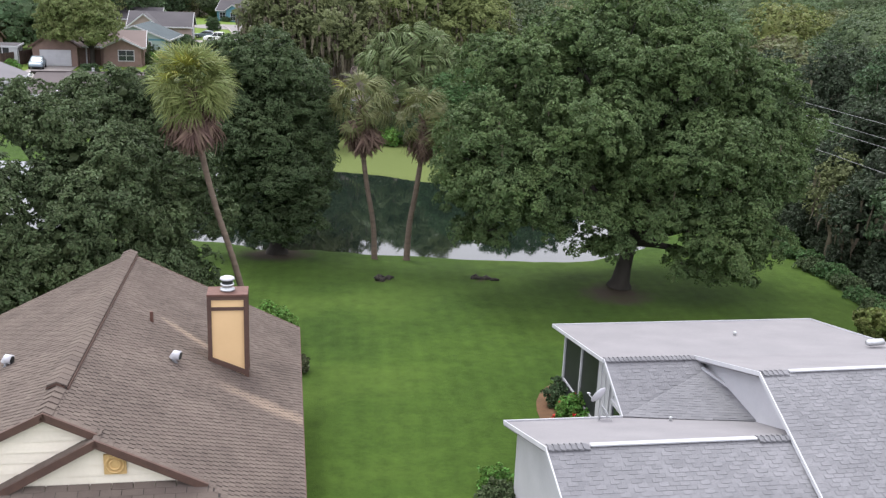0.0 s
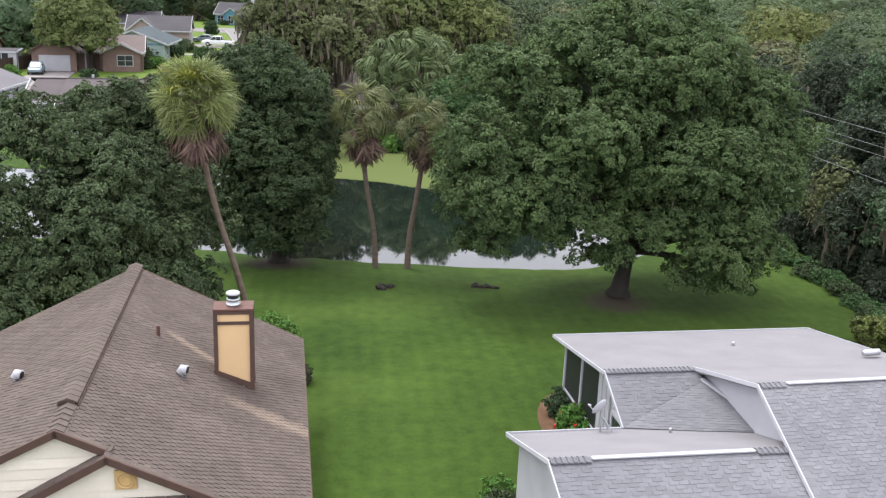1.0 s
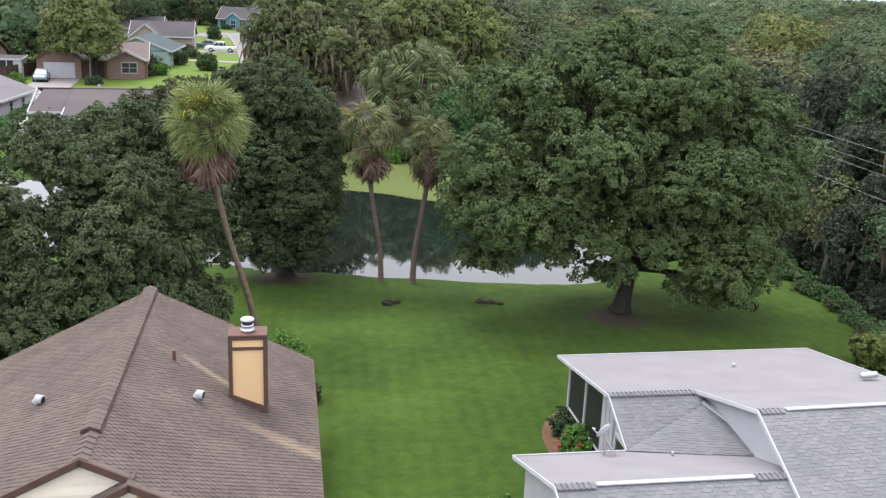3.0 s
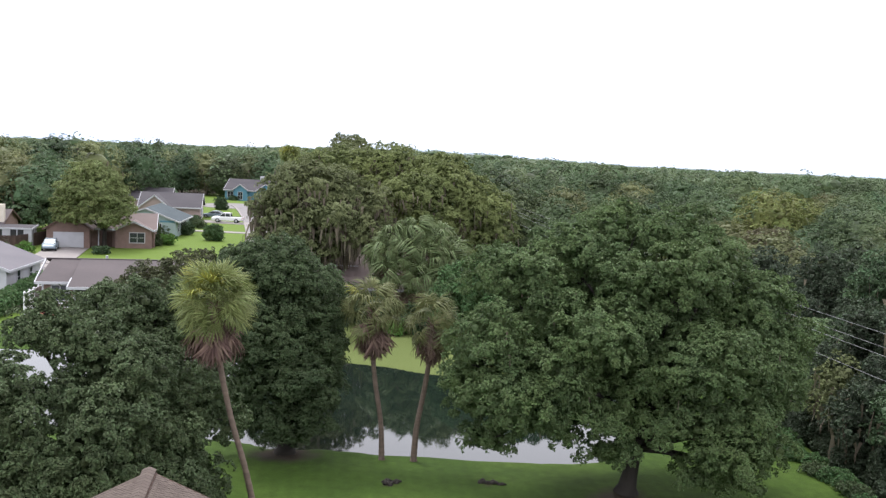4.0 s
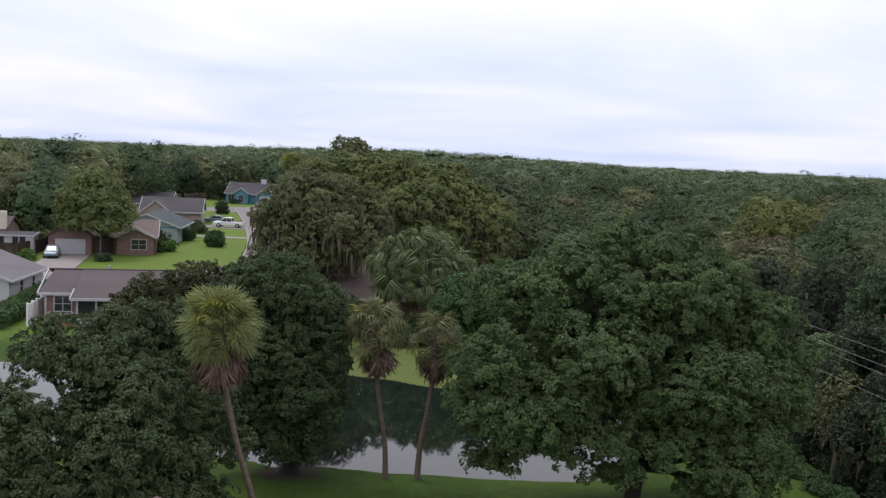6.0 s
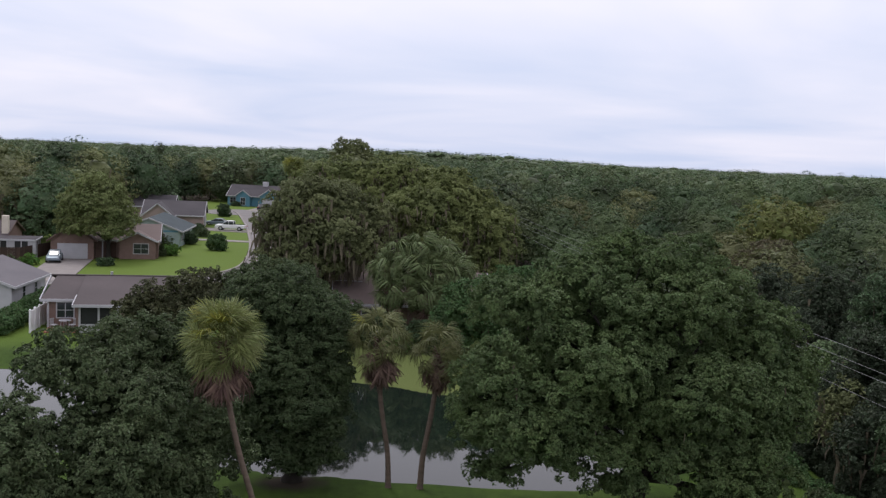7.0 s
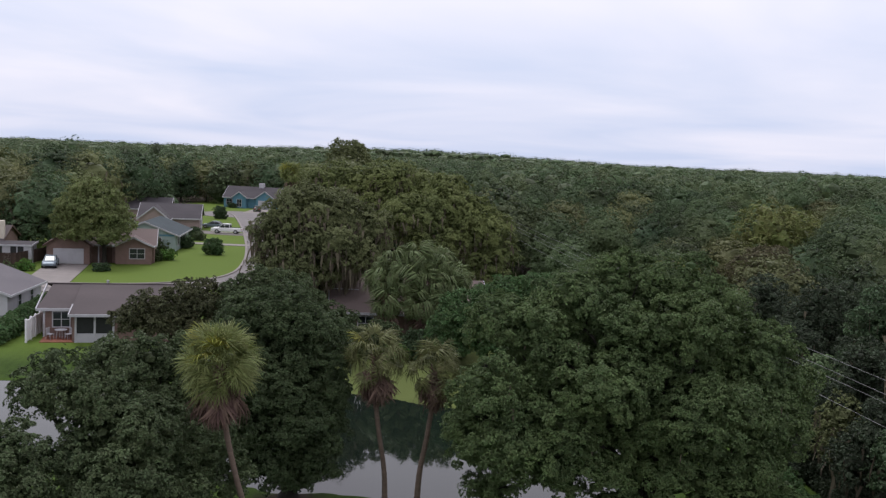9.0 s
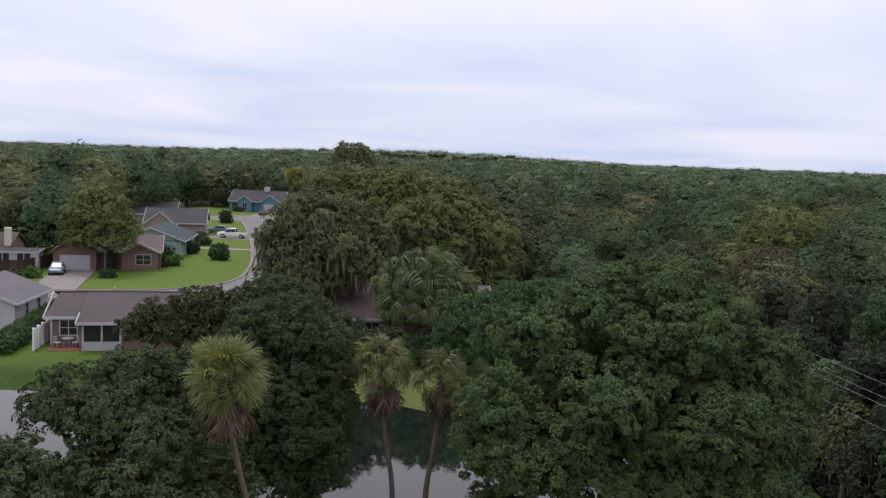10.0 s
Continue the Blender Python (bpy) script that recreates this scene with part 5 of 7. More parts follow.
def roof_slope(root, points, mat, along, label="", shingles=None, pieces=0, near=(0, 0), seed=1, thick=0.09, piece_mat=None, slot=0.022, course=COURSE, lip=0.020, TAB=0.30, uneven=(0.85, 1.2), stagger=0.5):
    """A roof plane as a slab; with shingles laid in courses on it, those nearest to a point as objects of their own."""
    P = [Vector(p) for p in points]
    n = Vector((0, 0, 0))
    for i in range(len(P)):
        n += P[i - 1].cross(P[i])
    n.normalize()
    if n.z < 0:
        n.negate()
        P.reverse()
    slope = part("roof_slope", Shape().slab(P, -n * thick), mat, root, label)
    if not shingles:
        return slope
    rng = random.Random(seed)
    U = Vector(along)
    U = (U - n * U.dot(n)).normalized()
    V = n.cross(U)
    if V.z < 0:
        V, U = -V, -U
    O = P[0]
    flat = [((p - O).dot(U), (p - O).dot(V)) for p in P]
    u0, u1, v0, v1 = min(p[0] for p in flat), max(p[0] for p in flat), min(p[1] for p in flat), max(p[1] for p in flat)
    def span(h):
        xs = []
        for i in range(len(flat)):
            (xa, ya), (xb, yb) = flat[i - 1], flat[i]
            if (ya > h) != (yb > h):
                xs.append(xa + (xb - xa) * (h - ya) / (yb - ya))
        return (min(xs), max(xs)) if len(xs) > 1 else None

    spots, cut = [], []
    k = 0
    v = v0
    while v < v1 - 0.03:
        lim = span(min(v + course / 2, v1 - 0.01))
        u = u0 - (TAB * stagger if k % 2 else 0) - TAB
        while lim and u < u1:
            a, b = max(u, lim[0]), min(u + TAB, lim[1])
            if b - a > TAB - 0.001:
                spots.append((u, v))
            elif b - a > 0.03:
                cut.append((a, b, v))
            u += TAB
        v += course
        k += 1
    m = Matrix((U, V, n)).transposed().to_4x4()
    m.translation = O + n * 0.002
    if pieces:
        q = Vector((*near, 0))
        spots.sort(key=lambda s: (((m @ Vector((s[0], s[1], 0))) - q).xy.length, s))
        two = [Shape().poly(*shingle_faces(0.0, TAB - slot, 0, course * 1.06, lip * q, 0.006)).mesh("shingle", piece_mat) for q in uneven]
        for u, v in spots[:pieces]:
            ob = part("shingle", two[round(u / TAB * 2) // 2 % 2 if rng.random() < 0.85 else 1], None, slope)
            ob.matrix_basis = m @ Matrix.Translation((u, v, 0)) @ Matrix.Rotation(rng.uniform(-0.006, 0.006), 4, "Z")
    s = Shape()
    for u, v in spots[pieces:]:
        t = lip * uneven[round(u / TAB * 2) // 2 % 2 if rng.random() < 0.85 else 1] * rng.uniform(0.9, 1.1)
        p, f = shingle_faces(u, u + TAB - slot * rng.uniform(0.7, 1.3), v + rng.uniform(-0.004, 0.004), v + course * 1.06, t, 0.006)
        s.poly([m @ Vector(q) for q in p], f)
    for a, b, v in cut:
        p, f = shingle_faces(a, b, v, v + course * 1.06, lip, 0.006)
        s.poly([m @ Vector(q) for q in p], f)
    if s.v:
        tagged(part("shingle", s, shingles, slope), kind="stuff")
    return slope


def siding(root, poly, y, mat, step=0.22, depth=0.03, bottom=None):
    """Lap boards over an upright polygon in x and z, standing at y and facing -y; each board is a piece."""
    z0, z1 = min(p[1] for p in poly), max(p[1] for p in poly)
    z = z0
    while z < z1 - 0.02:
        lo, hi = z, min(z + step, z1)

        def span(h):
            xs = []
            for i in range(len(poly)):
                (xa, za), (xb, zb) = poly[i - 1], poly[i]
                if (za > h) != (zb > h):
                    xs.append(xa + (xb - xa) * (h - za) / (zb - za))
            return (min(xs), max(xs)) if len(xs) >= 2 else None

        a, b = span(lo + 0.003), span(hi - 0.003)
        if a and b:
            s = Shape()
            v = [(a[0], y - depth, lo), (a[1], y - depth, lo), (b[1], y - 0.006, hi), (b[0], y - 0.006, hi), (a[0], y, lo), (a[1], y, lo), (b[1], y, hi), (b[0], y, hi)]
            s.poly(v, [(0, 1, 2, 3), (7, 6, 5, 4), (0, 4, 5, 1), (1, 5, 6, 2), (2, 6, 7, 3), (3, 7, 4, 0)])
            part("board", s, mat, root)
        z += step


def cap_pieces(root, a, b, mat, width=0.18, rise=0.03, step=0.24, pitch=0.45, name="ridge_shingle", lift=0.02):
    """Overlapping bent cap shingles along a ridge from a to b."""
    a, b = Vector(a), Vector(b)
    L = (b - a).length
    d = (b - a) / L
    side = Vector((-d.y, d.x, 0)).normalized()
    s = Shape()
    drop = Vector((0, 0, -pitch * width))
    e, g = d * (step * 1.12), Vector((0, 0, -0.008))
    z0, z1 = Vector((0, 0, lift + rise)), Vector((0, 0, lift))
    p = [z0, z0 + side * width + drop, z0 - side * width + drop, z1 + e, z1 + e + side * width + drop, z1 + e - side * width + drop]
    low = [q + Vector((0, 0, -0.03)) for q in p]
    s.poly(p + low, [(0, 1, 4, 3), (2, 0, 3, 5), (6, 7, 1, 0), (8, 6, 0, 2), (1, 7, 10, 4), (2, 5, 11, 8), (3, 4, 10, 9), (5, 3, 9, 11)])
    me = s.mesh(name, mat)
    k = 0
    while k * step < L - 0.05:
        ob = part(name, me, None, root)
        ob.matrix_basis = Matrix.Translation(a + d * (k * step))
        k += 1


def window(root, x, y, z, w, h, face="-y", frame_mat=None, bars=1, name="window"):
    """A window set into a wall: frame, sill, bars and a glass pane."""
    frame_mat = frame_mat or WHITE
    turn = {"-y": 0, "+x": 90, "-x": -90, "+y": 180}[face]
    m = pose(x, y, z, 0, 0, turn)
    t = 0.09
    ob = part(name, Shape().box(-w / 2 - t, w / 2 + t, -0.07, 0.02, -t, 0, m), frame_mat, root)
    for x0, x1, z0, z1 in ((-w / 2 - t, w / 2 + t, h, h + t), (-w / 2 - t, -w / 2, 0, h), (w / 2, w / 2 + t, 0, h)):
        part("window_frame", Shape().box(x0, x1, -0.07, 0.02, z0, z1, m), frame_mat, ob)
    for k in range(bars):
        c = -w / 2 + w * (k + 1) / (bars + 1)
        part("glazing_bar", Shape().box(c - 0.03, c + 0.03, -0.06, 0.01, 0, h, m), frame_mat, ob)
    part("glazing_bar", Shape().box(-w / 2, w / 2, -0.055, 0.008, h / 2 - 0.025, h / 2 + 0.025, m), frame_mat, ob)
    part("pane", Shape().box(-w / 2, w / 2, -0.03, -0.015, 0, h, m), GLASS, ob)
    return ob


def garage_door(root, x, y, w, h, mat, face="-y"):
    turn = {"-y": 0, "+x": 90}[face]
    m = pose(x, y, 0.06, 0, 0, turn)
    ob = part("garage_door", Shape().box(-w / 2, w / 2, -0.05, 0.02, 0, h, m), mat, root, "closed panelled garage door")
    cols = max(2, int(w / 0.75))
    for r in range(4):
        for c in range(cols):
            x0 = -w / 2 + w * c / cols
            part("panel", Shape().box(x0 + 0.07, x0 + w / cols - 0.07, -0.075, -0.05, h * r / 4 + 0.08, h * (r + 1) / 4 - 0.06, m), mat, ob)


def block(root, x0, x1, y0, y1, eave, ridge, axis, wall_mat, roof_mat, over=0.45, trim=None, base=-0.1, rake=0.35):
    """Walls and a gabled roof over a rectangle; axis: the way the ridge runs."""
    trim = trim or WHITE
    xm, ym = (x0 + x1) / 2, (y0 + y1) / 2
    t = 0.2
    if axis == "x":
        k = (ridge - eave) / (ym - y0 + over)
        wz = eave + k * over - 0.12
        for x in (x0, x1 - t):
            part("wall", Shape().slab([(x, y0, base), (x, y1, base), (x, y1, wz), (x, ym, ridge - 0.14), (x, y0, wz)], (t, 0, 0)), wall_mat, root)
        for y in (y0 + 0.003, y1 - t - 0.003):
            part("wall", Shape().box(x0 + t, x1 - t, y, y + t, base, wz), wall_mat, root)
        xa, xb = x0 - rake, x1 + rake
        a = [(xa, y0 - over, eave), (xb, y0 - over, eave), (xb, ym, ridge), (xa, ym, ridge)]
        b = [(xa, y1 + over, eave), (xb, y1 + over, eave), (xb, ym, ridge), (xa, ym, ridge)]
        edges = [((xa, y0 - over, eave), (xb, y0 - over, eave)), ((xa, y0 - over, eave), (xa, ym, ridge)), ((xb, y0 - over, eave), (xb, ym, ridge)),
                 ((xa, y1 + over, eave), (xa, ym, ridge)), ((xb, y1 + over, eave), (xb, ym, ridge))]
        along = (1, 0, 0)
    else:
        k = (ridge - eave) / (xm - x0 + over)
        wz = eave + k * over - 0.12
        for y in (y0, y1 - t):
            part("wall", Shape().slab([(x0, y, base), (x1, y, base), (x1, y, wz), (xm, y, ridge - 0.14), (x0, y, wz)], (0, t, 0)), wall_mat, root)
        for x in (x0 + 0.003, x1 - t - 0.003):
            part("wall", Shape().box(x, x + t, y0 + t, y1 - t, base, wz), wall_mat, root)
        ya, yb = y0 - rake, y1 + rake
        a = [(x0 - over, ya, eave), (x0 - over, yb, eave), (xm, yb, ridge), (xm, ya, ridge)]
        b = [(x1 + over, ya, eave), (x1 + over, yb, eave), (xm, yb, ridge), (xm, ya, ridge)]
        edges = [((x0 - over, ya, eave), (xm, ya, ridge)), ((x1 + over, ya, eave), (xm, ya, ridge)), ((x0 - over, ya, eave), (x0 - over, yb, eave)), ((x1 + over, ya, eave), (x1 + over, yb, eave))]
        along = (0, 1, 0)
    for p in (a, b):
        roof_slope(root, p, roof_mat, along)
    for p, q in edges:
        part("fascia", Shape().bar(Vector(p) + Vector((0, 0, 0.03)), Vector(q) + Vector((0, 0, 0.03)), 0.07, 0.22), trim, root)
    return along


# --- the brown-roofed house ---
def brown_house():
    root = thing("house", pose(-5.29, 22.16, 0, 0, 0, 6.74), "single-storey house with brown shingle roof and tan chimney", "house")
    R, E, W, F = 4.75, 2.35, 4.87, 10.73
    g = (R - E) / W

    def at(x, y):
        return (x, y, R - g * abs(x))

    roof_slope(root, [at(0, 0.0), at(0, F), at(W, F), at(W, -2.1), at(2.98, -0.25), at(0.95, -0.25), at(0.95, 0.0)], UNDERLAY, (0, 1, 0), "brown shingle slope with pale wash marks", BROWN_ROOF, 300, (3.2, 1.0), 5, piece_mat=BROWN_PIECE, TAB=0.16, slot=0.030, lip=0.014, course=0.130, uneven=(0.75, 1.25), stagger=0.5)
    roof_slope(root, [at(0, 0.0), at(0, F), at(-W, F), at(-W, 0.0)], UNDERLAY, (0, 1, 0), "lighter brown shingle slope", BROWN_ROOF, 0, (0, 0), 6, TAB=0.16, slot=0.030, lip=0.014, course=0.130, uneven=(0.75, 1.25), stagger=0.5)
    # front skirt below the gable
    hz = R - g * 2.98
    roof_slope(root, [(-3.2, -0.25, hz - 0.02), (2.98, -0.25, hz), at(W, -2.1), (-3.2, -2.1, E)], UNDERLAY, (1, 0, 0), "", BROWN_ROOF, 0, (0, 0), 7, TAB=0.40, slot=0.012, lip=0.010)
    # small front gable: its left slope rises to the main slope
    px, pz = 0.95, R - g * 0.95
    lx, lz = -1.9, pz - 0.55 * 2.85
    roof_slope(root, [(px, -0.25, pz), (px + 0.02, 0.2, pz), (lx, 0.2, lz), (lx, -0.25, lz)], UNDERLAY, (0, 1, 0), "", BROWN_ROOF, 0, (0, 0), 8, TAB=0.40, slot=0.02, lip=0.010)
    for a, b in (((0, -0.03, R + 0.03), (px, -0.03, pz + 0.03)), ((0, -0.03, R + 0.03), (-4.9, -0.03, E + 0.03)), ((px, -0.28, pz + 0.03), (3.0, -0.28, hz + 0.02)),
                 ((px, -0.28, pz + 0.03), (lx, -0.28, lz + 0.03))):
        part("rake_board", Shape().bar(a, b, 0.06, 0.15), TRIM_BROWN, root, "dark brown painted rake board")
    for a, b in ((at(W, -2.1), at(W, F)), (at(-W, -0.6), at(-W, F)), (at(W, F), at(0, F)), (at(-W, F), at(0, F))):
        part("eave_board", Shape().bar(Vector(a) + Vector((0, 0, 0.012)), Vector(b) + Vector((0, 0, 0.012)), 0.05, 0.18), TRIM_BROWN, root)
    # raised ridge vent with cap shingles
    vent = Shape()
    vent.slab([(-0.24, 1.27, R - 0.03), (-0.24, F, R - 0.03), (-0.03, F, R + 0.075), (-0.03, 1.25, R + 0.075)], (0, 0, -0.05))
    vent.slab([(0.12, 1.25, R - 0.01), (0.12, F, R - 0.01), (-0.03, F, R + 0.075), (-0.03, 1.25, R + 0.075)], (0, 0, -0.05))
    part("ridge_vent", vent, TRIM_BROWN, root)
    part("vent_edge", Shape().bar((0.185, 1.25, R - 0.03), (0.185, F, R - 0.03), 0.022, 0.07), TRIM_BROWN, root, "dark edge of the ridge vent")
    cap_pieces(root, (-0.03, 1.25, R + 0.075), (-0.03, F - 0.05, R + 0.075), BROWN_PIECE, width=0.20, pitch=0.42, rise=0.012, step=0.24)
    cap_pieces(root, (0, 0.0, R + 0.0), (0, 1.2, R + 0.0), BROWN_PIECE, width=0.16, pitch=g)
    # gables and walls
    part("wall", Shape().slab([(-4.4, 0.12, -0.1), (4.4, 0.12, -0.1), (4.4, 0.12, R - g * 4.4 - 0.12), (0, 0.12, R - 0.12), (-4.4, 0.12, R - g * 4.4 - 0.12)], (0, 0.15, 0)), CREAM, root)
    siding(root, [(-4.3, 2.6), (4.0, 2.6), (0, R - 0.12)], 0.11, CREAM)
    siding(root, [(lx + 0.2, lz - 0.1), (2.9, hz - 0.12), (px, pz - 0.12)], -0.10, CREAM)
    part("wall", Shape().box(-4.4, -4.25, 0.3, F - 0.5, -0.1, 2.3), CREAM, root)
    part("wall", Shape().box(4.25, 4.4, -1.6, F - 0.5, -0.1, 2.3), CREAM, root)
    part("wall", Shape().box(-3.0, 4.25, -1.6, -1.45, -0.1, 2.3), CREAM, root)
    part("wall", Shape().slab([(-4.4, F - 0.5, -0.1), (4.4, F - 0.5, -0.1), (4.4, F - 0.5, R - g * 4.4 - 0.12), (0, F - 0.5, R - 0.12), (-4.4, F - 0.5, R - g * 4.4 - 0.12)], (0, 0.15, 0)), CREAM, root)
    # square gable vent with a round boss
    mx, mz = 1.27, 3.74
    v = Shape().box(mx - 0.205, mx + 0.205, -0.18, -0.13, mz - 0.205, mz + 0.205)
    med = part("gable_vent", v, MEDAL, root, "square ornamental vent with a round boss")
    ring = Shape()
    for r in (0.165, 0.10):
        ring.tube([(mx + r * math.cos(a), -0.19, mz + r * math.sin(a)) for a in [2 * math.pi * k / 20 for k in range(21)]], [0.022] * 21, 6)
    part("ring", ring, MEDAL, med)
    # chimney
    x0, x1, y0, y1, top = 2.62, 3.50, 5.5, 6.05, 5.16
    ch = part("chimney", Shape().box(x0, x1, y0, y1, 2.7, top), TAN, root, "tan chimney chase with brown trim")
    for x in (x0, x1):
        for y in (y0, y1):
            part("corner_board", Shape().box(x - 0.05, x + 0.05, y - 0.05, y + 0.05, 2.7, top), TRIM_BROWN, ch)
    for z in (top - 0.09, top - 0.36):
        part("trim_band", Shape().box(x0 - 0.03, x1 + 0.03, y0 - 0.035, y1 + 0.035, z, z + 0.08), TRIM_BROWN, ch)
    for y in (y0 - 0.045, y1 + 0.005):
        part("flashing", Shape().slab([(x0 - 0.06, y, R - g * x0 + 0.02), (x1 + 0.06, y, R - g * x1 + 0.02), (x1 + 0.06, y, R - g * x1 + 0.16), (x0 - 0.06, y, R - g * x0 + 0.16)], (0, 0.04, 0)), TRIM_BROWN, ch)
    part("chimney_cap", Shape().box(x0 - 0.055, x1 + 0.055, y0 - 0.055, y1 + 0.055, top, top + 0.06), RUST, ch, "rusty sheet-metal chimney cap", bevel=0.01)
    cx, cy = 3.05, 5.80
    flue = Shape().tube([(cx, cy, top + 0.07), (cx, cy, top + 0.11), (cx, cy, top + 0.115), (cx, cy, top + 0.19), (cx, cy, top + 0.195), (cx, cy, top + 0.24)], [0.18, 0.18, 0.13, 0.13, 0.165, 0.165], 20)
    # solid dark tube puts the gap's shade into colour; there is no mesh
    part("flue_gap", Shape().tube([(cx, cy, top + 0.22), (cx, cy, top + 0.36)], [0.14, 0.14], 16), SCREEN_AND_GAP, ch, "dark tube for the shaded gap below the rain cap")
    part("flue", flue, GALV, ch, smooth=True)
    part("rain_cap", Shape().tube([(cx, cy, top + 0.34), (cx, cy, top + 0.35), (cx, cy, top + 0.39), (cx, cy, top + 0.42)], [0.165, 0.18, 0.17, 0.10], 20), WHITE, ch, "galvanised round rain cap", smooth=True)
    # roof vents
    for x, y in ((1.85, 4.6), (-1.95, 4.7)):
        z = R - g * abs(x)
        s = Shape().tube([(x, y, z - 0.05), (x, y, z + 0.12), (x + 0.03, y - 0.02, z + 0.19), (x + 0.15, y - 0.05, z + 0.17)], [0.11, 0.11, 0.11, 0.12], 14)
        vt = part("roof_vent", s, WHITE, root, "white metal goose-neck roof vent", smooth=True)
        # the capped end carries a dark disc as the shade of its mouth
        part("opening", Shape().tube([(x + 0.15, y - 0.05, z + 0.17), (x + 0.165, y - 0.054, z + 0.168)], [0.09, 0.09], 14), SCREEN_AND_GAP, vt, "dark disc for the shade inside the vent")
    z = R - g * 1.12
    part("plumbing_pipe", Shape().tube([(1.12, 6.4, z - 0.05), (1.12, 6.4, z + 0.28)], [0.045, 0.045], 10), RUST, root)
    # soffit between wall tops and eaves
    part("soffit", Shape().box(4.25, W - 0.03, -1.9, F - 0.5, 2.26, 2.29).box(-W + 0.03, -4.25, -0.5, F - 0.5, 2.26, 2.29), CREAM, root)


brown_house()


# --- the white house with grey roofs ---
def white_house():
    root = thing("house", pose(4.4, 23.3, 0, 0, 0, 7.0), "single-storey white house with grey shingle and low-slope roofs", "house")
    RL = 12.1
    # near wing
    roof_slope(root, [(0, 0, 3.62), (5.6, 0, 3.62), (5.6, -3.6, 2.40), (0, -3.6, 2.40)], GREY_UNDER, (1, 0, 0), "grey shingle slope", GREY_ROOF, 150, (2.5, -1.0), 15, slot=0.014, course=0.115, lip=0.010, TAB=0.22, uneven=(0.6, 1.3), piece_mat=GREY_PIECE)
    roof_slope(root, [(0, 0, 3.62), (5.6, 0, 3.62), (6.3, 2.1, 2.93), (3.1, 3.72, 2.40), (0.03, 3.72, 2.40)], MEMBRANE, (1, 0, 0), "pale roll-roofing slope")
    # little slopes between the wings
    roof_slope(root, [(3.1, 3.72, 2.43), (6.35, 2.1, 2.96), (5.75, 4.95, 3.09)], GREY_UNDER, (1, -0.5, 0), "", GREY_ROOF, 0, (0, 0), 16, slot=0.014, course=0.115, lip=0.010, TAB=0.22, uneven=(0.6, 1.3))
    roof_slope(root, [(3.08, 5.33, 3.30), (5.75, 5.33, 3.30), (5.75, 4.95, 3.09), (3.1, 3.72, 2.42)], GREY_UNDER, (1, 0, 0), "", GREY_ROOF, 0, (0, 0), 17, slot=0.014, course=0.115, lip=0.010, TAB=0.22, uneven=(0.6, 1.3))
    # main block and its low-slope back
    roof_slope(root, [(5.62, 1.89, 4.30), (RL, 2.1, 4.30), (RL, -3.85, 2.40), (5.05, -4.08, 2.40)], GREY_UNDER, (6.48, 0.21, 0), "grey shingle slope", GREY_ROOF, 150, (7.5, 0.5), 18, slot=0.014, course=0.115, lip=0.010, TAB=0.22, uneven=(0.6, 1.3), piece_mat=GREY_PIECE)
    roof_slope(root, [(5.62, 1.89, 4.30), (RL, 2.1, 4.30), (RL, 5.33, 3.285), (5.65, 5.33, 3.285)], MEMBRANE, (1, 0, 0), "pale roll-roofing slope")
    roof_slope(root, [(3.05, 5.33, 3.285), (RL, 5.33, 3.285), (11.8, 10.1, 2.52), (3.05, 10.06, 2.52)], MEMBRANE, (1, 0, 0), "pale low-slope patio roof")
    # white boards on the edges
    for a, b in (((0, 0, 3.66), (0, -3.6, 2.44)), ((0, 0, 3.66), (0.03, 3.74, 2.44)), ((0.03, 3.74, 2.44), (3.1, 3.74, 2.44)),
                 ((5.60, 1.89, 4.35), (5.03, -4.08, 2.45)), ((5.60, 1.89, 4.35), (5.63, 5.40, 3.33)), ((3.03, 5.30, 3.33), (3.03, 10.10, 2.555)),
                 ((3.03, 10.08, 2.555), (11.82, 10.12, 2.555)), ((11.82, 10.12, 2.555), (12.12, 5.33, 3.32)), ((3.06, 5.33, 3.335), (3.08, 3.70, 2.45)),
                 ((RL, 5.33, 3.32), (RL, 2.1, 4.335)), ((RL, 2.1, 4.335), (RL, -3.85, 2.435))):
        part("fascia", Shape().bar(a, b, 0.028, 0.10), WHITE, root, "white painted fascia board")
    part("flashing", Shape().bar((5.72, 5.0, 3.16), (6.33, 2.15, 3.03), 0.10, 0.06), WHITE, root)
    # ridge vents and caps
    part("ridge_vent", Shape().bar((0.95, 0, 3.68), (4.65, 0, 3.68), 0.13, 0.04), WHITE, root, "white metal ridge vent", bevel=0.01)
    part("ridge_vent", Shape().bar((6.35, 1.92, 4.36), (RL - 0.1, 2.1, 4.36), 0.13, 0.04), WHITE, root, "white metal ridge vent", bevel=0.01)
    dark = GREY_PIECE
    cap_pieces(root, (0.03, 0, 3.64), (0.92, 0, 3.64), dark, 0.13, 0.035, 0.125, 0.34, lift=0.03)
    cap_pieces(root, (4.68, 0, 3.64), (5.45, 0, 3.64), dark, 0.13, 0.035, 0.125, 0.34, lift=0.03)
    cap_pieces(root, (3.08, 5.33, 3.30), (5.62, 5.33, 3.30), dark, 0.13, 0.035, 0.125, 0.3, lift=0.03)
    cap_pieces(root, (5.66, 1.9, 4.31), (6.32, 1.92, 4.31), dark, 0.13, 0.035, 0.125, 0.34, lift=0.03)
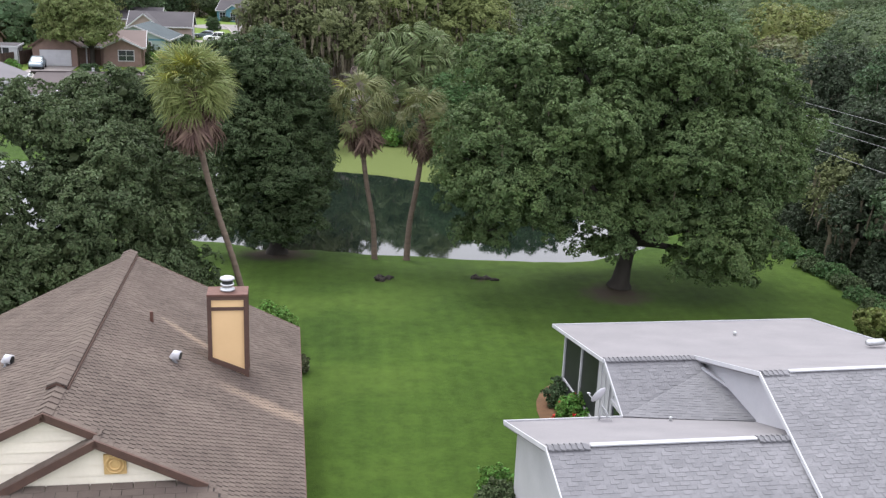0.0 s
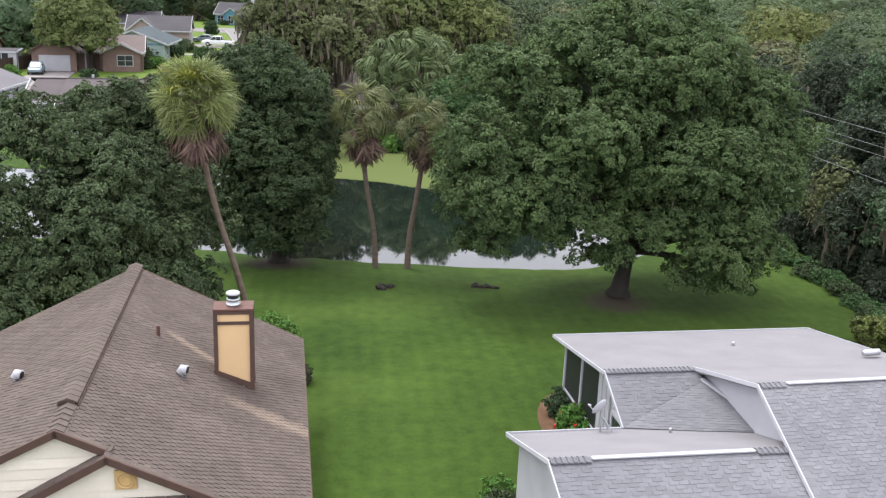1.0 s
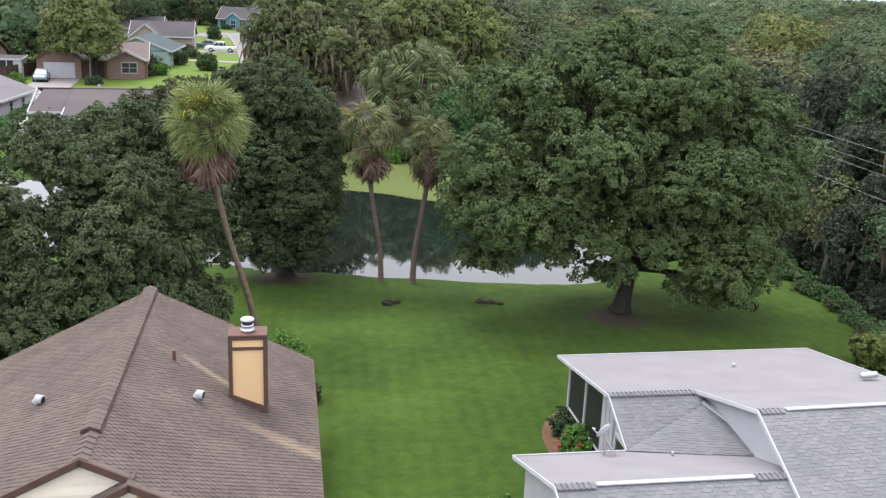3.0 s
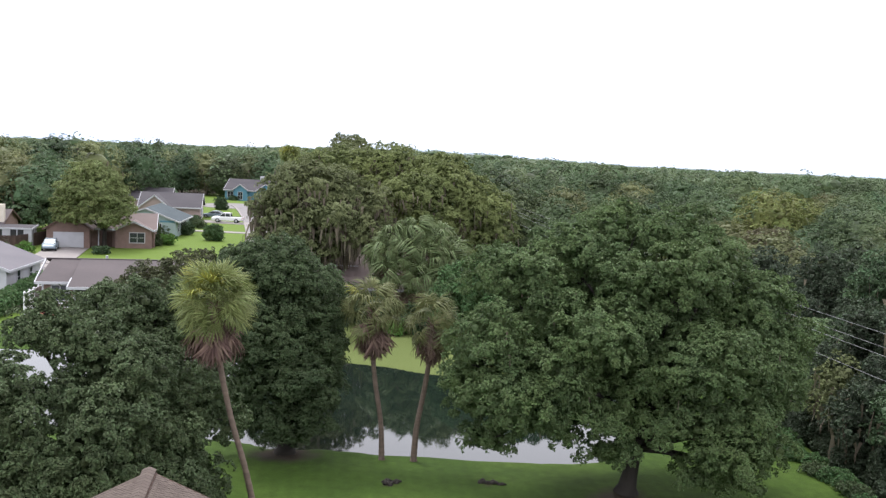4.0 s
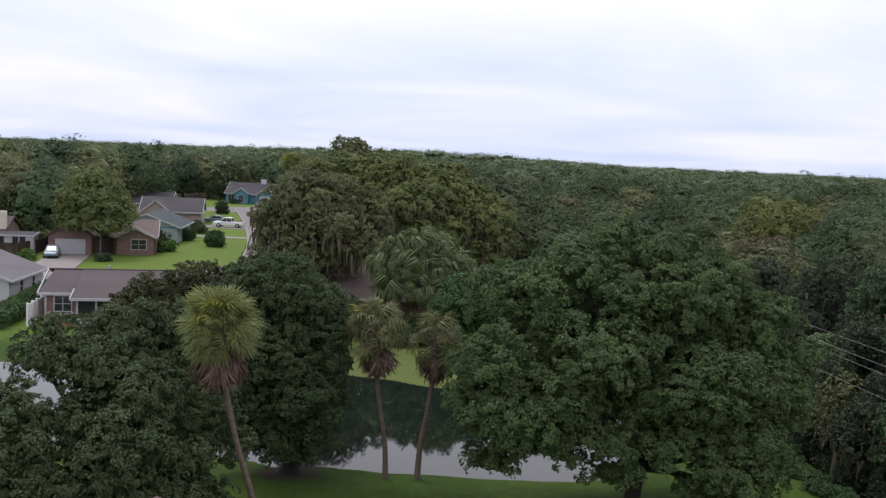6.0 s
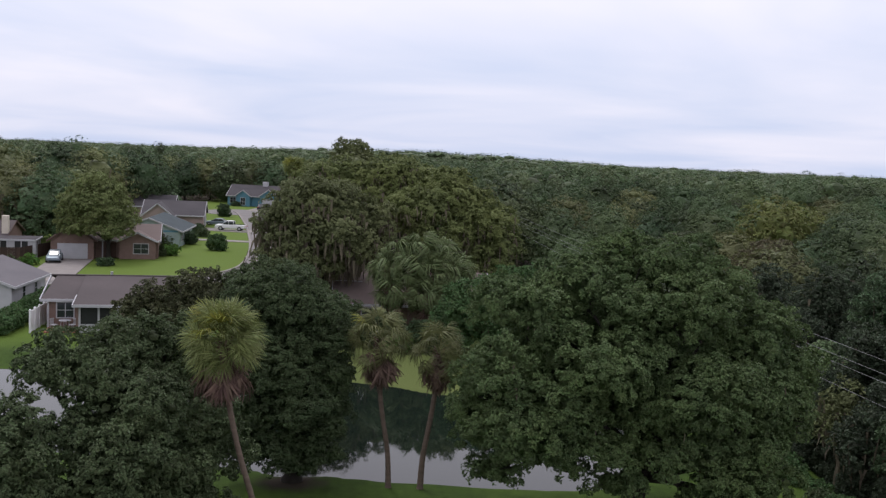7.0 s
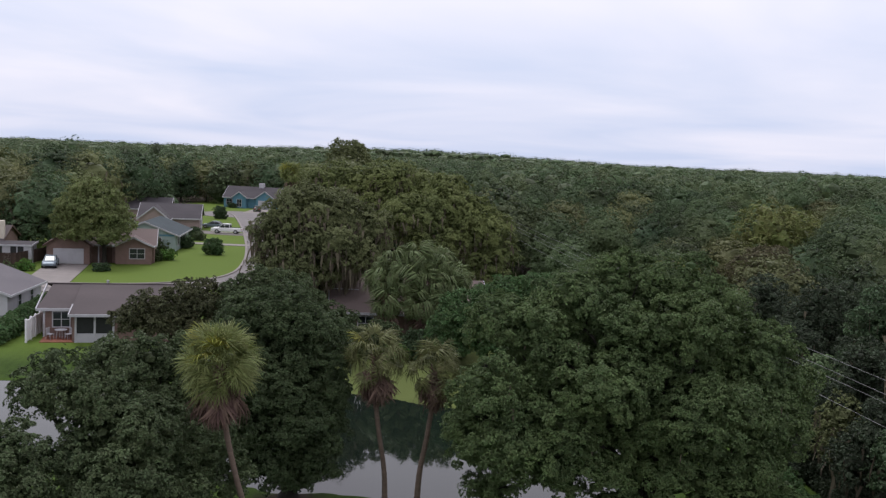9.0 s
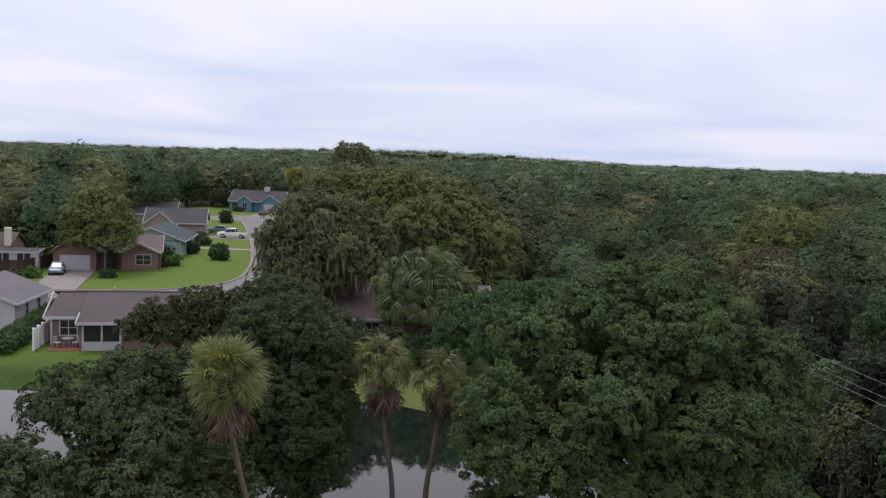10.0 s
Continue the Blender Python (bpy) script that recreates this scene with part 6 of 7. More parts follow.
    # walls
    part("wall", Shape().slab([(0.3, -3.3, -0.1), (0.3, 3.4, -0.1), (0.3, 3.4, 2.42), (0.3, 0, 3.5), (0.3, -3.3, 2.4)], (0.15, 0, 0)), WHITE, root, "white stucco end wall")
    part("wall", Shape().box(0.45, 3.4, 3.25, 3.4, -0.1, 2.42), WHITE, root)
    part("wall", Shape().box(0.45, 5.4, -3.3, -3.15, -0.1, 2.4), WHITE, root)
    part("wall", Shape().slab([(5.92, 5.3, -0.1), (5.92, 5.3, 3.2), (5.92, 1.9, 4.18), (5.92, 0.0, 3.55), (5.92, 0.0, -0.1)], (0.15, 0, 0)), WHITE, root, "white gable end wall")
    part("wall", Shape().box(5.4, 11.8, -3.5, -3.35, -0.1, 2.4), WHITE, root)
    part("wall", Shape().box(11.5, 11.65, -3.35, 9.6, -0.1, 2.45), WHITE, root)
    wx = 3.35
    side = Shape().slab([(wx, 3.55, -0.1), (wx, 6.38, -0.1), (wx, 6.38, 2.97), (wx, 5.33, 3.14), (wx, 3.55, 2.25)], (0.15, 0, 0))
    part("wall", side, WHITE, root, "white vertical-board side wall")
    for k in range(8):
        y = 3.75 + k * 0.34
        top = 2.86 + (7.1 - y) * 0.155 if y > 5.33 else 3.14 - (5.33 - y) * 0.5
        part("batten", Shape().box(wx - 0.02, wx - 0.002, y, y + 0.04, 0, top), WHITE, root)
    window(root, wx, 4.6, 1.05, 0.95, 1.1, "-x", bars=0)
    # screened corner of the patio
    for k, (a, b) in enumerate(((6.46, 8.0), (8.08, 9.66))):
        h = 2.89 - 0.16 * (a - 6.4)
        sc = part("screen_panel", Shape().slab([(wx + 0.05, a, 0.1), (wx + 0.05, b, 0.1), (wx + 0.05, b, h - 0.16 * (b - a)), (wx + 0.05, a, h)], (0.02, 0, 0)), SCREEN_AND_GAP, root, "dark insect screen")
        part("rail", Shape().box(wx + 0.02, wx + 0.1, a, b, 0.0, 0.1).box(wx + 0.02, wx + 0.1, a, b, 0.85, 0.91), WHITE, sc)
    for y in (6.38, 8.0, 9.66):
        part("post", Shape().box(wx, wx + 0.10, y, y + 0.09, 0, 2.91 - 0.16 * (y - 6.4)), WHITE, root)
    for k in range(6):
        x = wx + 0.15 + k * 1.33
        sc = part("screen_panel", Shape().box(x, x + 1.24, 9.66, 9.68, 0.1, 2.38), SCREEN_AND_GAP, root, "dark insect screen")
        part("post", Shape().box(x + 1.24, x + 1.33, 9.64, 9.73, 0, 2.4), WHITE, root)
    part("wall", Shape().box(wx, 11.5, 5.3, 5.45, -0.1, 3.1), WHITE, root)
    part("floor_slab", Shape().box(wx, 11.6, 5.4, 9.75, -0.1, 0.06), CONCRETE, root)
    # vents on the low roofs
    part("roof_vent", Shape().tube([(11.1, 6.0, 3.32), (11.2, 6.0, 3.33), (11.62, 6.02, 3.34), (11.64, 6.02, 3.34)], [0.07, 0.10, 0.10, 0.07], 14), GALV, root, "galvanised vent pipe lying on the roof", smooth=True)
    for x, y, r, h in ((8.1, 8.0, 0.05, 0.10), (4.0, 2.9, 0.035, 0.10)):
        z = 3.285 - 0.16 * (y - 5.33) if y > 5 else 2.67
        part("roof_vent", Shape().tube([(x, y, z - 0.03), (x, y, z + h), (x, y, z + h + 0.02)], [r, r, r * 0.7], 14), GALV, root, smooth=True)


white_house()


def satellite_dish():
    m = pose(4.4, 23.3, 0, 0, 0, 7.0) @ pose(2.40, 3.50, 2.47) @ Matrix.Scale(0.8, 4)
    root = thing("satellite_dish", m, "white satellite dish on a tripod at the roof edge", "satellite dish")
    legs = Shape()
    for x, y in ((-0.05, -0.05), (0.38, -0.25), (0.3, 0.12)):
        legs.tube([(x, y, 0), (0, 0, 0.55)], [0.018, 0.018], 6)
    part("mast", Shape().tube([(0, 0, 0), (0, 0, 0.75)], [0.03, 0.03], 8), GALV, root)
    part("strut", legs, GALV, root)
    dish = Shape()
    rings, n = 6, 22
    tilt = pose(-0.05, -0.02, 0.80, 62, 0, -150)
    v = [tilt @ Vector((0, 0, 0))]
    for r in range(1, rings + 1):
        q = r / rings
        for k in range(n):
            a = 2 * math.pi * k / n
            v.append(tilt @ Vector((0.26 * q * math.cos(a), 0.31 * q * math.sin(a), 0.09 * q * q)))
    f = [(0, 1 + k, 1 + (k + 1) % n) for k in range(n)]
    for r in range(rings - 1):
        for k in range(n):
            f.append((1 + r * n + k, 1 + (r + 1) * n + k, 1 + (r + 1) * n + (k + 1) % n, 1 + r * n + (k + 1) % n))
    dish.poly(v, f)
    ob = part("reflector", dish, WHITE, root, smooth=True)
    sd = ob.modifiers.new("thickness", "SOLIDIFY")
    sd.thickness = 0.015
    tip = tilt @ Vector((0, -0.30, 0.42))
    part("feed_arm", Shape().tube([tilt @ Vector((0, -0.28, 0.05)), tip], [0.012, 0.012], 6), GALV, root)
    part("receiver", Shape().tube([tip, tip + (v[0] - tip).normalized() * 0.10], [0.03, 0.035], 8), WHITE, root)


satellite_dish()


def bed_planting():
    s = Shape()
    ring = [(6.75 + 1.0 * math.cos(a) * (1 + 0.1 * math.sin(3 * a)), 32.0 + 2.9 * math.sin(a), 0.03) for a in [2 * math.pi * k / 24 for k in range(24)]]
    s.slab(ring, (0, 0, -0.1))
    lone("flower_bed", s, SOIL, "strip of brown mulch along the white wall", "flower bed", kind="structure")
    shrub("shrub", (6.75, 31.3, 0), (1.3, 1.5, 1.0), LIGHT_LEAF, "leafy green shrub with red flowers by the wall", 101, flowers=14, lobe=0.22, leaf=0.14)
    shrub("shrub", (6.5, 33.2, 0), (0.9, 0.9, 0.7), DARK_LEAF, "small dark shrub by the screened patio", 102, lobe=0.18, leaf=0.11)
    shrub("shrub", (7.0, 32.4, 0), (0.9, 0.9, 0.6), RUSSET_LEAF, "low brownish shrub in the flower bed", 103, lobe=0.18, leaf=0.11)
    shrub("shrub", (3.98, 27.57, 0), (0.85, 0.9, 0.7), LIGHT_LEAF, "rounded shrub at the corner of the white wing", 104, lobe=0.2, leaf=0.12)
    shrub("shrub", (4.08, 26.67, 0), (1.0, 1.0, 0.7), LEFT_LEAF, "low green shrub below the white end wall", 105, lobe=0.2, leaf=0.12)


bed_planting()


def stump(x, y, w, d, h, seed, label):
    rng = random.Random(seed)
    root = thing("tree_stump", Matrix.Translation((x, y, 0)), label, "tree stump")
    for k in range(9):
        a = rng.uniform(0, 6.28)
        px, py = rng.uniform(-w, w) * 0.4, rng.uniform(-d, d) * 0.4
        s = Shape().tube([(px, py, -0.06), (px + 0.2 * math.cos(a), py + 0.1 * math.sin(a), h * rng.uniform(0.3, 1.0)), (px + 0.4 * math.cos(a), py + 0.2 * math.sin(a), h * 0.3)], [0.10, 0.085, 0.03], 7)
        part("root", s, BARK, root, smooth=True)


stump(0.66, 45.75, 0.7, 0.5, 0.22, 1, "low rotten stump with spread roots")
stump(5.04, 46.3, 1.1, 0.4, 0.13, 2, "flat rotten stump sunk in the grass")


# --- power line ---
def power_line():
    far, near = (14.0, 150.0), (30.2, -30.0)
    drops = (0.0, 0.62, 1.05, 2.1)
    for (x, y), z_top in ((far, 8.7), (near, 7.6)):
        root = thing("utility_pole", Matrix.Translation((x, y, 0)), "wooden utility pole with a short crossarm", "utility pole", "power line poles")
        part("pole", Shape().tube([(0, 0, -0.5), (0, 0, z_top + 0.3)], [0.16, 0.11], 10), BARK, root, smooth=True)
        part("crossarm", Shape().box(-0.7, 0.7, -0.05, 0.05, z_top - 0.4, z_top - 0.28), FENCE_WOOD, root)
        for z in [z_top - d for d in drops]:
            part("insulator", Shape().tube([(0, -0.10, z - 0.12), (0, -0.10, z - 0.05), (0, -0.10, z)], [0.05, 0.06, 0.03], 8), WHITE, root)
    for d, sag in zip(drops, (0.80, 0.82, 0.78, 0.85)):
        path = []
        for k in range(41):
            t = k / 40
            path.append((far[0] + (near[0] - far[0]) * t, far[1] + (near[1] - far[1]) * t - 0.1, 8.7 - 1.1 * t - d - 4 * sag * t * (1 - t)))
        lone("power_cable", Shape().tube(path, [0.008] * 41, 6), WIRE, "grey overhead cable sagging between poles", "cable", "power line cables", smooth=True)


power_line()


# ---------- the street beyond the pond ----------
def patio_house():
    root = thing("house", pose(-29.3, 85.5, 0, 0, 0, 11), "pink brick house with mauve shingle roof and screened porch", "house")
    ridge, yr = 3.78, 5.4
    roof_slope(root, [(-0.5, -0.3, 2.45), (2.4, -0.3, 2.45), (2.9, yr, ridge), (0.0, yr, ridge)], MAUVE_ROOF, (1, 0, 0))
    roof_slope(root, [(2.4, -2.9, 2.40), (11.2, -2.9, 2.40), (11.2, yr, ridge), (2.4, yr, ridge + 0.03)], MAUVE_ROOF, (1, 0, 0))
    roof_slope(root, [(-0.5, yr, ridge), (11.2, yr, ridge), (11.2, 11.3, 2.45), (-0.5, 11.3, 2.45)], MAUVE_ROOF, (1, 0, 0))
    for a, b in (((-0.5, -0.33, 2.50), (2.4, -0.33, 2.50)), ((2.4, -2.93, 2.45), (11.2, -2.93, 2.45)), ((2.38, -2.93, 2.45), (2.38, -0.3, 2.88)), ((-0.53, -0.33, 2.50), (-0.53, yr, ridge + 0.03)), ((11.23, -2.9, 2.45), (11.23, yr, ridge + 0.03))):
        part("fascia", Shape().bar(a, b, 0.08, 0.22), WHITE, root)
    part("ridge_cap", Shape().bar((-0.5, yr, ridge + 0.07), (11.2, yr, ridge + 0.07), 0.3, 0.06), MAUVE_ROOF, root)
    part("wall", Shape().box(0, 2.6, 0.0, 0.2, -0.1, 2.5), BRICK, root, "pink brick wall")
    part("wall", Shape().slab([(0, 0.2, -0.1), (0, 10.8, -0.1), (0, 10.8, 2.4), (0, yr, ridge - 0.15), (0, 0.2, 2.4)], (0.2, 0, 0)), BRICK, root)
    part("wall", Shape().box(2.6, 2.8, -2.3, 0.2, -0.1, 2.4), BRICK, root)
    part("wall", Shape().box(5.9, 10.8, -2.4, -2.2, -0.1, 2.4), BRICK, root)
    part("wall", Shape().box(10.6, 10.8, -2.2, 10.8, -0.1, 2.4), BRICK, root)
    part("wall", Shape().box(0.2, 10.6, 10.6, 10.8, -0.1, 2.4), BRICK, root)
    window(root, 1.45, 0.0, 0.9, 1.3, 1.25, bars=1)
    # screened porch: white knee wall, posts and dark screens
    for k in range(2):
        x = 2.95 + k * 1.45
        sc = part("screen_panel", Shape().box(x, x + 1.35, -2.34, -2.32, 0.75, 2.3), SCREEN_AND_GAP, root, "dark insect screen")
        part("knee_wall", Shape().box(x - 0.02, x + 1.37, -2.40, -2.25, 0, 0.75), WHITE, root)
    for x in (2.82, 4.31, 5.78):
        part("post", Shape().box(x, x + 0.16, -2.46, -2.26, 0, 2.38), WHITE, root)
    part("post", Shape().box(0.0, 0.16, -0.06, 0.0, 0, 2.4), WHITE, root)
    part("pipe", Shape().tube([(4.6, yr + 0.1, ridge), (4.6, yr + 0.1, ridge + 0.35)], [0.12, 0.12], 10), GALV, root)
    root2 = thing("patio", pose(-29.3, 85.5, 0, 0, 0, 11), "small terracotta patio beside the brick house", "patio", kind="structure")
    for i in range(6):
        for j in range(5):
            part("tile", Shape().box(0.1 + i * 0.44, 0.1 + i * 0.44 + 0.43, -2.4 + j * 0.46, -2.4 + j * 0.46 + 0.45, -0.05, 0.07 + 0.004 * ((i + j) % 2)), TERRACOTTA, root2)


patio_house()


def patio_set():
    base = pose(-29.3, 85.5, 0.075, 0, 0, 11)
    t = thing("patio_table", base @ pose(1.55, -0.9, 0), "small white round patio table", "table")
    part("tabletop", Shape().tube([(0, 0, 0.70), (0, 0, 0.74)], [0.5, 0.5], 18), WHITE, t)
    for a in range(4):
        x, y = 0.3 * math.cos(a * 1.57 + 0.4), 0.3 * math.sin(a * 1.57 + 0.4)
        part("leg", Shape().tube([(x * 1.3, y * 1.3, 0), (x, y, 0.70)], [0.025, 0.025], 6), WHITE, t)
    c = thing("patio_chair", base @ pose(0.75, -1.3, 0, 0, 0, 60), "white metal patio chair beside the table", "chair", "patio chairs")
    part("seat", Shape().box(-0.24, 0.24, -0.24, 0.24, 0.41, 0.45), WHITE, c)
    for k in range(5):
        part("slat", Shape().box(-0.22 + k * 0.1, -0.18 + k * 0.1, 0.21, 0.24, 0.45, 0.9), WHITE, c)
    part("top_rail", Shape().box(-0.24, 0.24, 0.20, 0.25, 0.9, 0.95), WHITE, c)
    for x in (-0.22, 0.19):
        for y in (-0.22, 0.20):
            part("leg", Shape().box(x, x + 0.03, y, y + 0.03, 0, 0.42), WHITE, c)
    copy_thing(c, base @ pose(2.2, -1.3, 0, 0, 0, -50))


patio_set()


def vinyl_fence():
    a, b = Vector((-29.75, 83.0, 0)), Vector((-30.2, 88.2, 0))
    root = thing("fence", Matrix.Translation(a), "white vinyl privacy fence beside the brick house", "fence")
    d = (b - a)
    n = 4
    for k in range(n + 1):
        p = d * (k / n)
        part("post", Shape().box(p.x - 0.07, p.x + 0.07, p.y - 0.07, p.y + 0.07, -0.3, 1.9), VINYL, root)
        part("post_cap", Shape().poly([(p.x - 0.09, p.y - 0.09, 1.9), (p.x + 0.09, p.y - 0.09, 1.9), (p.x + 0.09, p.y + 0.09, 1.9), (p.x - 0.09, p.y + 0.09, 1.9), (p.x, p.y, 2.0)],
                                      [(3, 2, 1, 0), (0, 1, 4), (1, 2, 4), (2, 3, 4), (3, 0, 4)]), VINYL, root)
    for k in range(n):
        for j in range(7):
            p, q = d * ((k + 0.03 + j * 0.135) / n), d * ((k + 0.155 + j * 0.135) / n)
            part("slat", Shape().bar((p.x, p.y, 1.72), (q.x, q.y, 1.72), 0.03, 1.62), VINYL, root)
        for z in (1.80, 0.18):
            p, q = d * (k / n), d * ((k + 1) / n)
            part("rail", Shape().bar((p.x, p.y, z), (q.x, q.y, z), 0.06, 0.12), VINYL, root)


vinyl_fence()


def hedge(points, w, h, mat, label, seed, lobe=0.4, leaf=0.24, density=42):
    rng = np.random.default_rng(seed)
    root = thing("hedge", Matrix.Translation((*points[0], 0)), label, "hedge")
    masses = []
    a = Vector(points[0])
    for p, q in zip(points[:-1], points[1:]):
        p, q = Vector(p), Vector(q)
        n = max(2, int((q - p).length / (w * 0.55)))
        for k in range(n):
            c = p + (q - p) * (k / n) - a
            masses.append((c.x + rng.normal() * 0.08, c.y + rng.normal() * 0.08, h * 0.5, w * 0.55, w * 0.55, h * 0.52))
    pos, nor, ln, C, N, R = crown_leaves(rng, masses, density, lobe, leaf, 0.30, -0.9, rough=0.06)
    keep = pos[:, 2] > 0.02
    part("foliage", crown_mesh("foliage", mat, pos[keep], nor[keep], ln[keep], C, N, R, rng, 0.6, 1), None, root)
    s = Shape()
    for m in masses[::2]:
        limb(s, (m[0], m[1], -0.1), (m[0], m[1], h * 0.6), 0.04, 0.02, rng, sides=5)
    tagged(part("stem", s, BARK, root), kind="stuff")


hedge([(-32.0, 82.0), (-32.6, 90.0), (-33.6, 101.0)], 1.6, 1.35, MID_LEAF, "clipped green hedge beside the lawn", 111)


def white_cottage():
    root = thing("house", pose(-34.3, 91.6, 0, 0, 0, 2), "white house with dark grey roof behind a hedge", "house")
    block(root, -9.0, -0.4, 0, 9.0, 2.45, 4.2, "y", WHITE, COTTAGE_ROOF)
    for y in (3.0, 6.2):
        window(root, -0.4, y, 0.95, 0.7, 1.1, "+x", bars=0)
    window(root, -2.2, 0.0, 0.95, 0.8, 1.2, bars=0)


white_cottage()


def garage_house():
    root = thing("house", pose(-46.2, 132.6, 0, 0, 0, 12), "brown brick house with white double garage door", "house")
    block(root, 0, 5.4, 0, 8.0, 2.5, 4.6, "y", BRICK, ROSE_ROOF, trim=TRIM_BROWN)
    block(root, 5.4, 13.6, 2.2, 9.2, 2.5, 4.5, "x", BRICK, ROSE_ROOF)
    block(root, 8.6, 13.3, 0.9, 5.0, 2.5, 3.75, "y", BRICK, ROSE_ROOF, over=0.35)
    garage_door(root, 2.75, 0.0, 3.8, 2.05, WHITE)
    window(root, 11.4, 0.9, 0.8, 1.9, 1.3, bars=1)
    part("door", Shape().box(7.2, 8.1, 2.12, 2.2, 0, 2.05), TRIM_BROWN, root, "dark front door")
    part("post", Shape().box(8.9, 9.05, 1.6, 1.75, 0, 2.5), WHITE, root)
    part("post", Shape().box(6.3, 6.45, 1.6, 1.75, 0, 2.5), WHITE, root)


garage_house()


def green_house():
    root = thing("house", pose(-42.6, 152.2, 0, 0, 0, 4), "mint-green house with slate-green roof and white trim", "house")
    block(root, -0.6, 8.6, 0, 13.0, 2.5, 4.5, "y", MINT, TEAL_ROOF, over=0.6)
    block(root, -7.0, 0.3, 3.0, 12.0, 2.5, 4.4, "x", MINT, TEAL_ROOF, over=0.5)
    for y in (2.5, 5.5, 9.0):
        window(root, 8.6, y, 0.8, 1.2, 1.3, "+x", bars=1)
    window(root, 5.6, 0.0, 0.8, 1.6, 1.3, bars=1)
    part("gable_band", Shape().box(0.2, 8.4, -0.06, -0.005, 2.35, 2.6), TEAL, root, "teal painted band")
    part("roof_vent", Shape().tube([(1.0, 3.0, 3.2), (1.0, 3.0, 3.6)], [0.2, 0.2], 10), WHITE, root)


green_house()


def brown_houses():
    root = thing("house", pose(-48.6, 186.0, 0, 0, 0, 8), "rose house with broad weathered brown roof", "house")
    block(root, 0, 11.0, 0, 9.5, 2.5, 5.0, "x", PINK_WALL, GREY_BROWN_ROOF, over=0.6)
    block(root, 0.6, 5.6, -4.0, 2.0, 2.5, 4.9, "y", PINK_WALL, GREY_BROWN_ROOF, over=0.5)
    window(root, 11.0, 3.0, 0.9, 1.4, 1.2, "+x", bars=1)
    window(root, 3.1, -4.0, 0.9, 1.6, 1.2, bars=1)
    garage_door(root, 11.0, 6.2, 3.6, 2.1, WHITE, "+x")
    r2 = thing("house", pose(-60.0, 206.0, 0, 0, 0, 8), "distant house with grey-brown hipped roof", "house")
    block(r2, 0, 12.0, 0, 9.0, 2.6, 4.9, "x", PINK_WALL, GREY_BROWN_ROOF)


brown_houses()


def blue_house():
    root = thing("house", pose(-47.3, 264.5, 0, 0, 0, -9), "blue house with dark grey roof and white gables", "house")
    block(root, 0, 14.5, 0, 9.0, 2.7, 5.6, "x", TEAL, GREY_BROWN_ROOF)
    block(root, 3.0, 6.6, -1.6, 3.0, 2.8, 4.4, "y", TEAL, GREY_BROWN_ROOF)
    block(root, 9.6, 14.4, -2.2, 4.0, 2.8, 4.8, "y", TEAL, GREY_BROWN_ROOF)
    garage_door(root, 12.0, -2.2, 3.6, 2.2, WHITE)
    window(root, 1.5, 0.0, 0.8, 1.5, 1.4, bars=1)
    window(root, 4.8, -1.6, 0.4, 1.2, 1.9, bars=1)
    part("chimney", Shape().box(8.4, 9.8, 4.0, 4.9, 4.5, 6.6), WHITE, root, "pale chimney", bevel=0.03)


blue_house()


def mid_house():
    root = thing("house", pose(-5.4, 89.6, 0, 0, 0, 4), "house with pinkish roof half hidden by palms", "house")
    block(root, 0, 14.0, 0, 10.0, 2.4, 4.9, "x", BRICK, ROSE_ROOF)
    part("gutter", Shape().bar((-0.2, 3.1, 4.05), (2.4, 3.0, 4.02), 0.12, 0.12), WHITE, root, "white metal gutter")
    window(root, 3.0, 0.0, 0.8, 1.3, 1.2, bars=1)


mid_house()


def left_neighbour():
    root = thing("house", pose(-60.4, 131.0, 0, 0, 0, 8), "brown-roofed house with white sunroom and pale chimney", "house")
    block(root, 0, 8.0, 2.5, 11.0, 2.6, 4.4, "x", BRICK, MAUVE_ROOF, trim=TRIM_BROWN)
    part("chimney", Shape().box(7.4, 8.2, 2.8, 3.6, 2.5, 5.3), CREAM, root, "pale rendered chimney", bevel=0.03)
    roof = part("sunroom_roof", Shape().slab([(6.2, -1.0, 2.5), (12.6, -1.0, 2.5), (12.6, 2.5, 2.7), (6.2, 2.5, 2.7)], (0, 0, -0.12)), GREY_BROWN_ROOF, root, "flat sunroom roof with white edge")
    part("fascia", Shape().bar((6.15, -1.04, 2.53), (12.65, -1.04, 2.53), 0.08, 0.22).bar((12.64, -1.0, 2.53), (12.64, 2.5, 2.73), 0.08, 0.22), WHITE, root)
    for k in range(8):
        x = 6.3 + k * 0.88
        part("post", Shape().box(x, x + 0.12, -0.95, -0.83, 0, 2.4), WHITE, root)
        if k < 7:
            part("screen_panel", Shape().box(x + 0.12, x + 0.88, -0.91, -0.88, 0.1, 2.4), SCREEN_AND_GAP if k % 3 else WHITE, root)
    for k in range(4):
        y = -0.8 + k * 0.9
        part("post", Shape().box(12.4, 12.52, y, y + 0.12, 0, 2.4), WHITE, root)


left_neighbour()


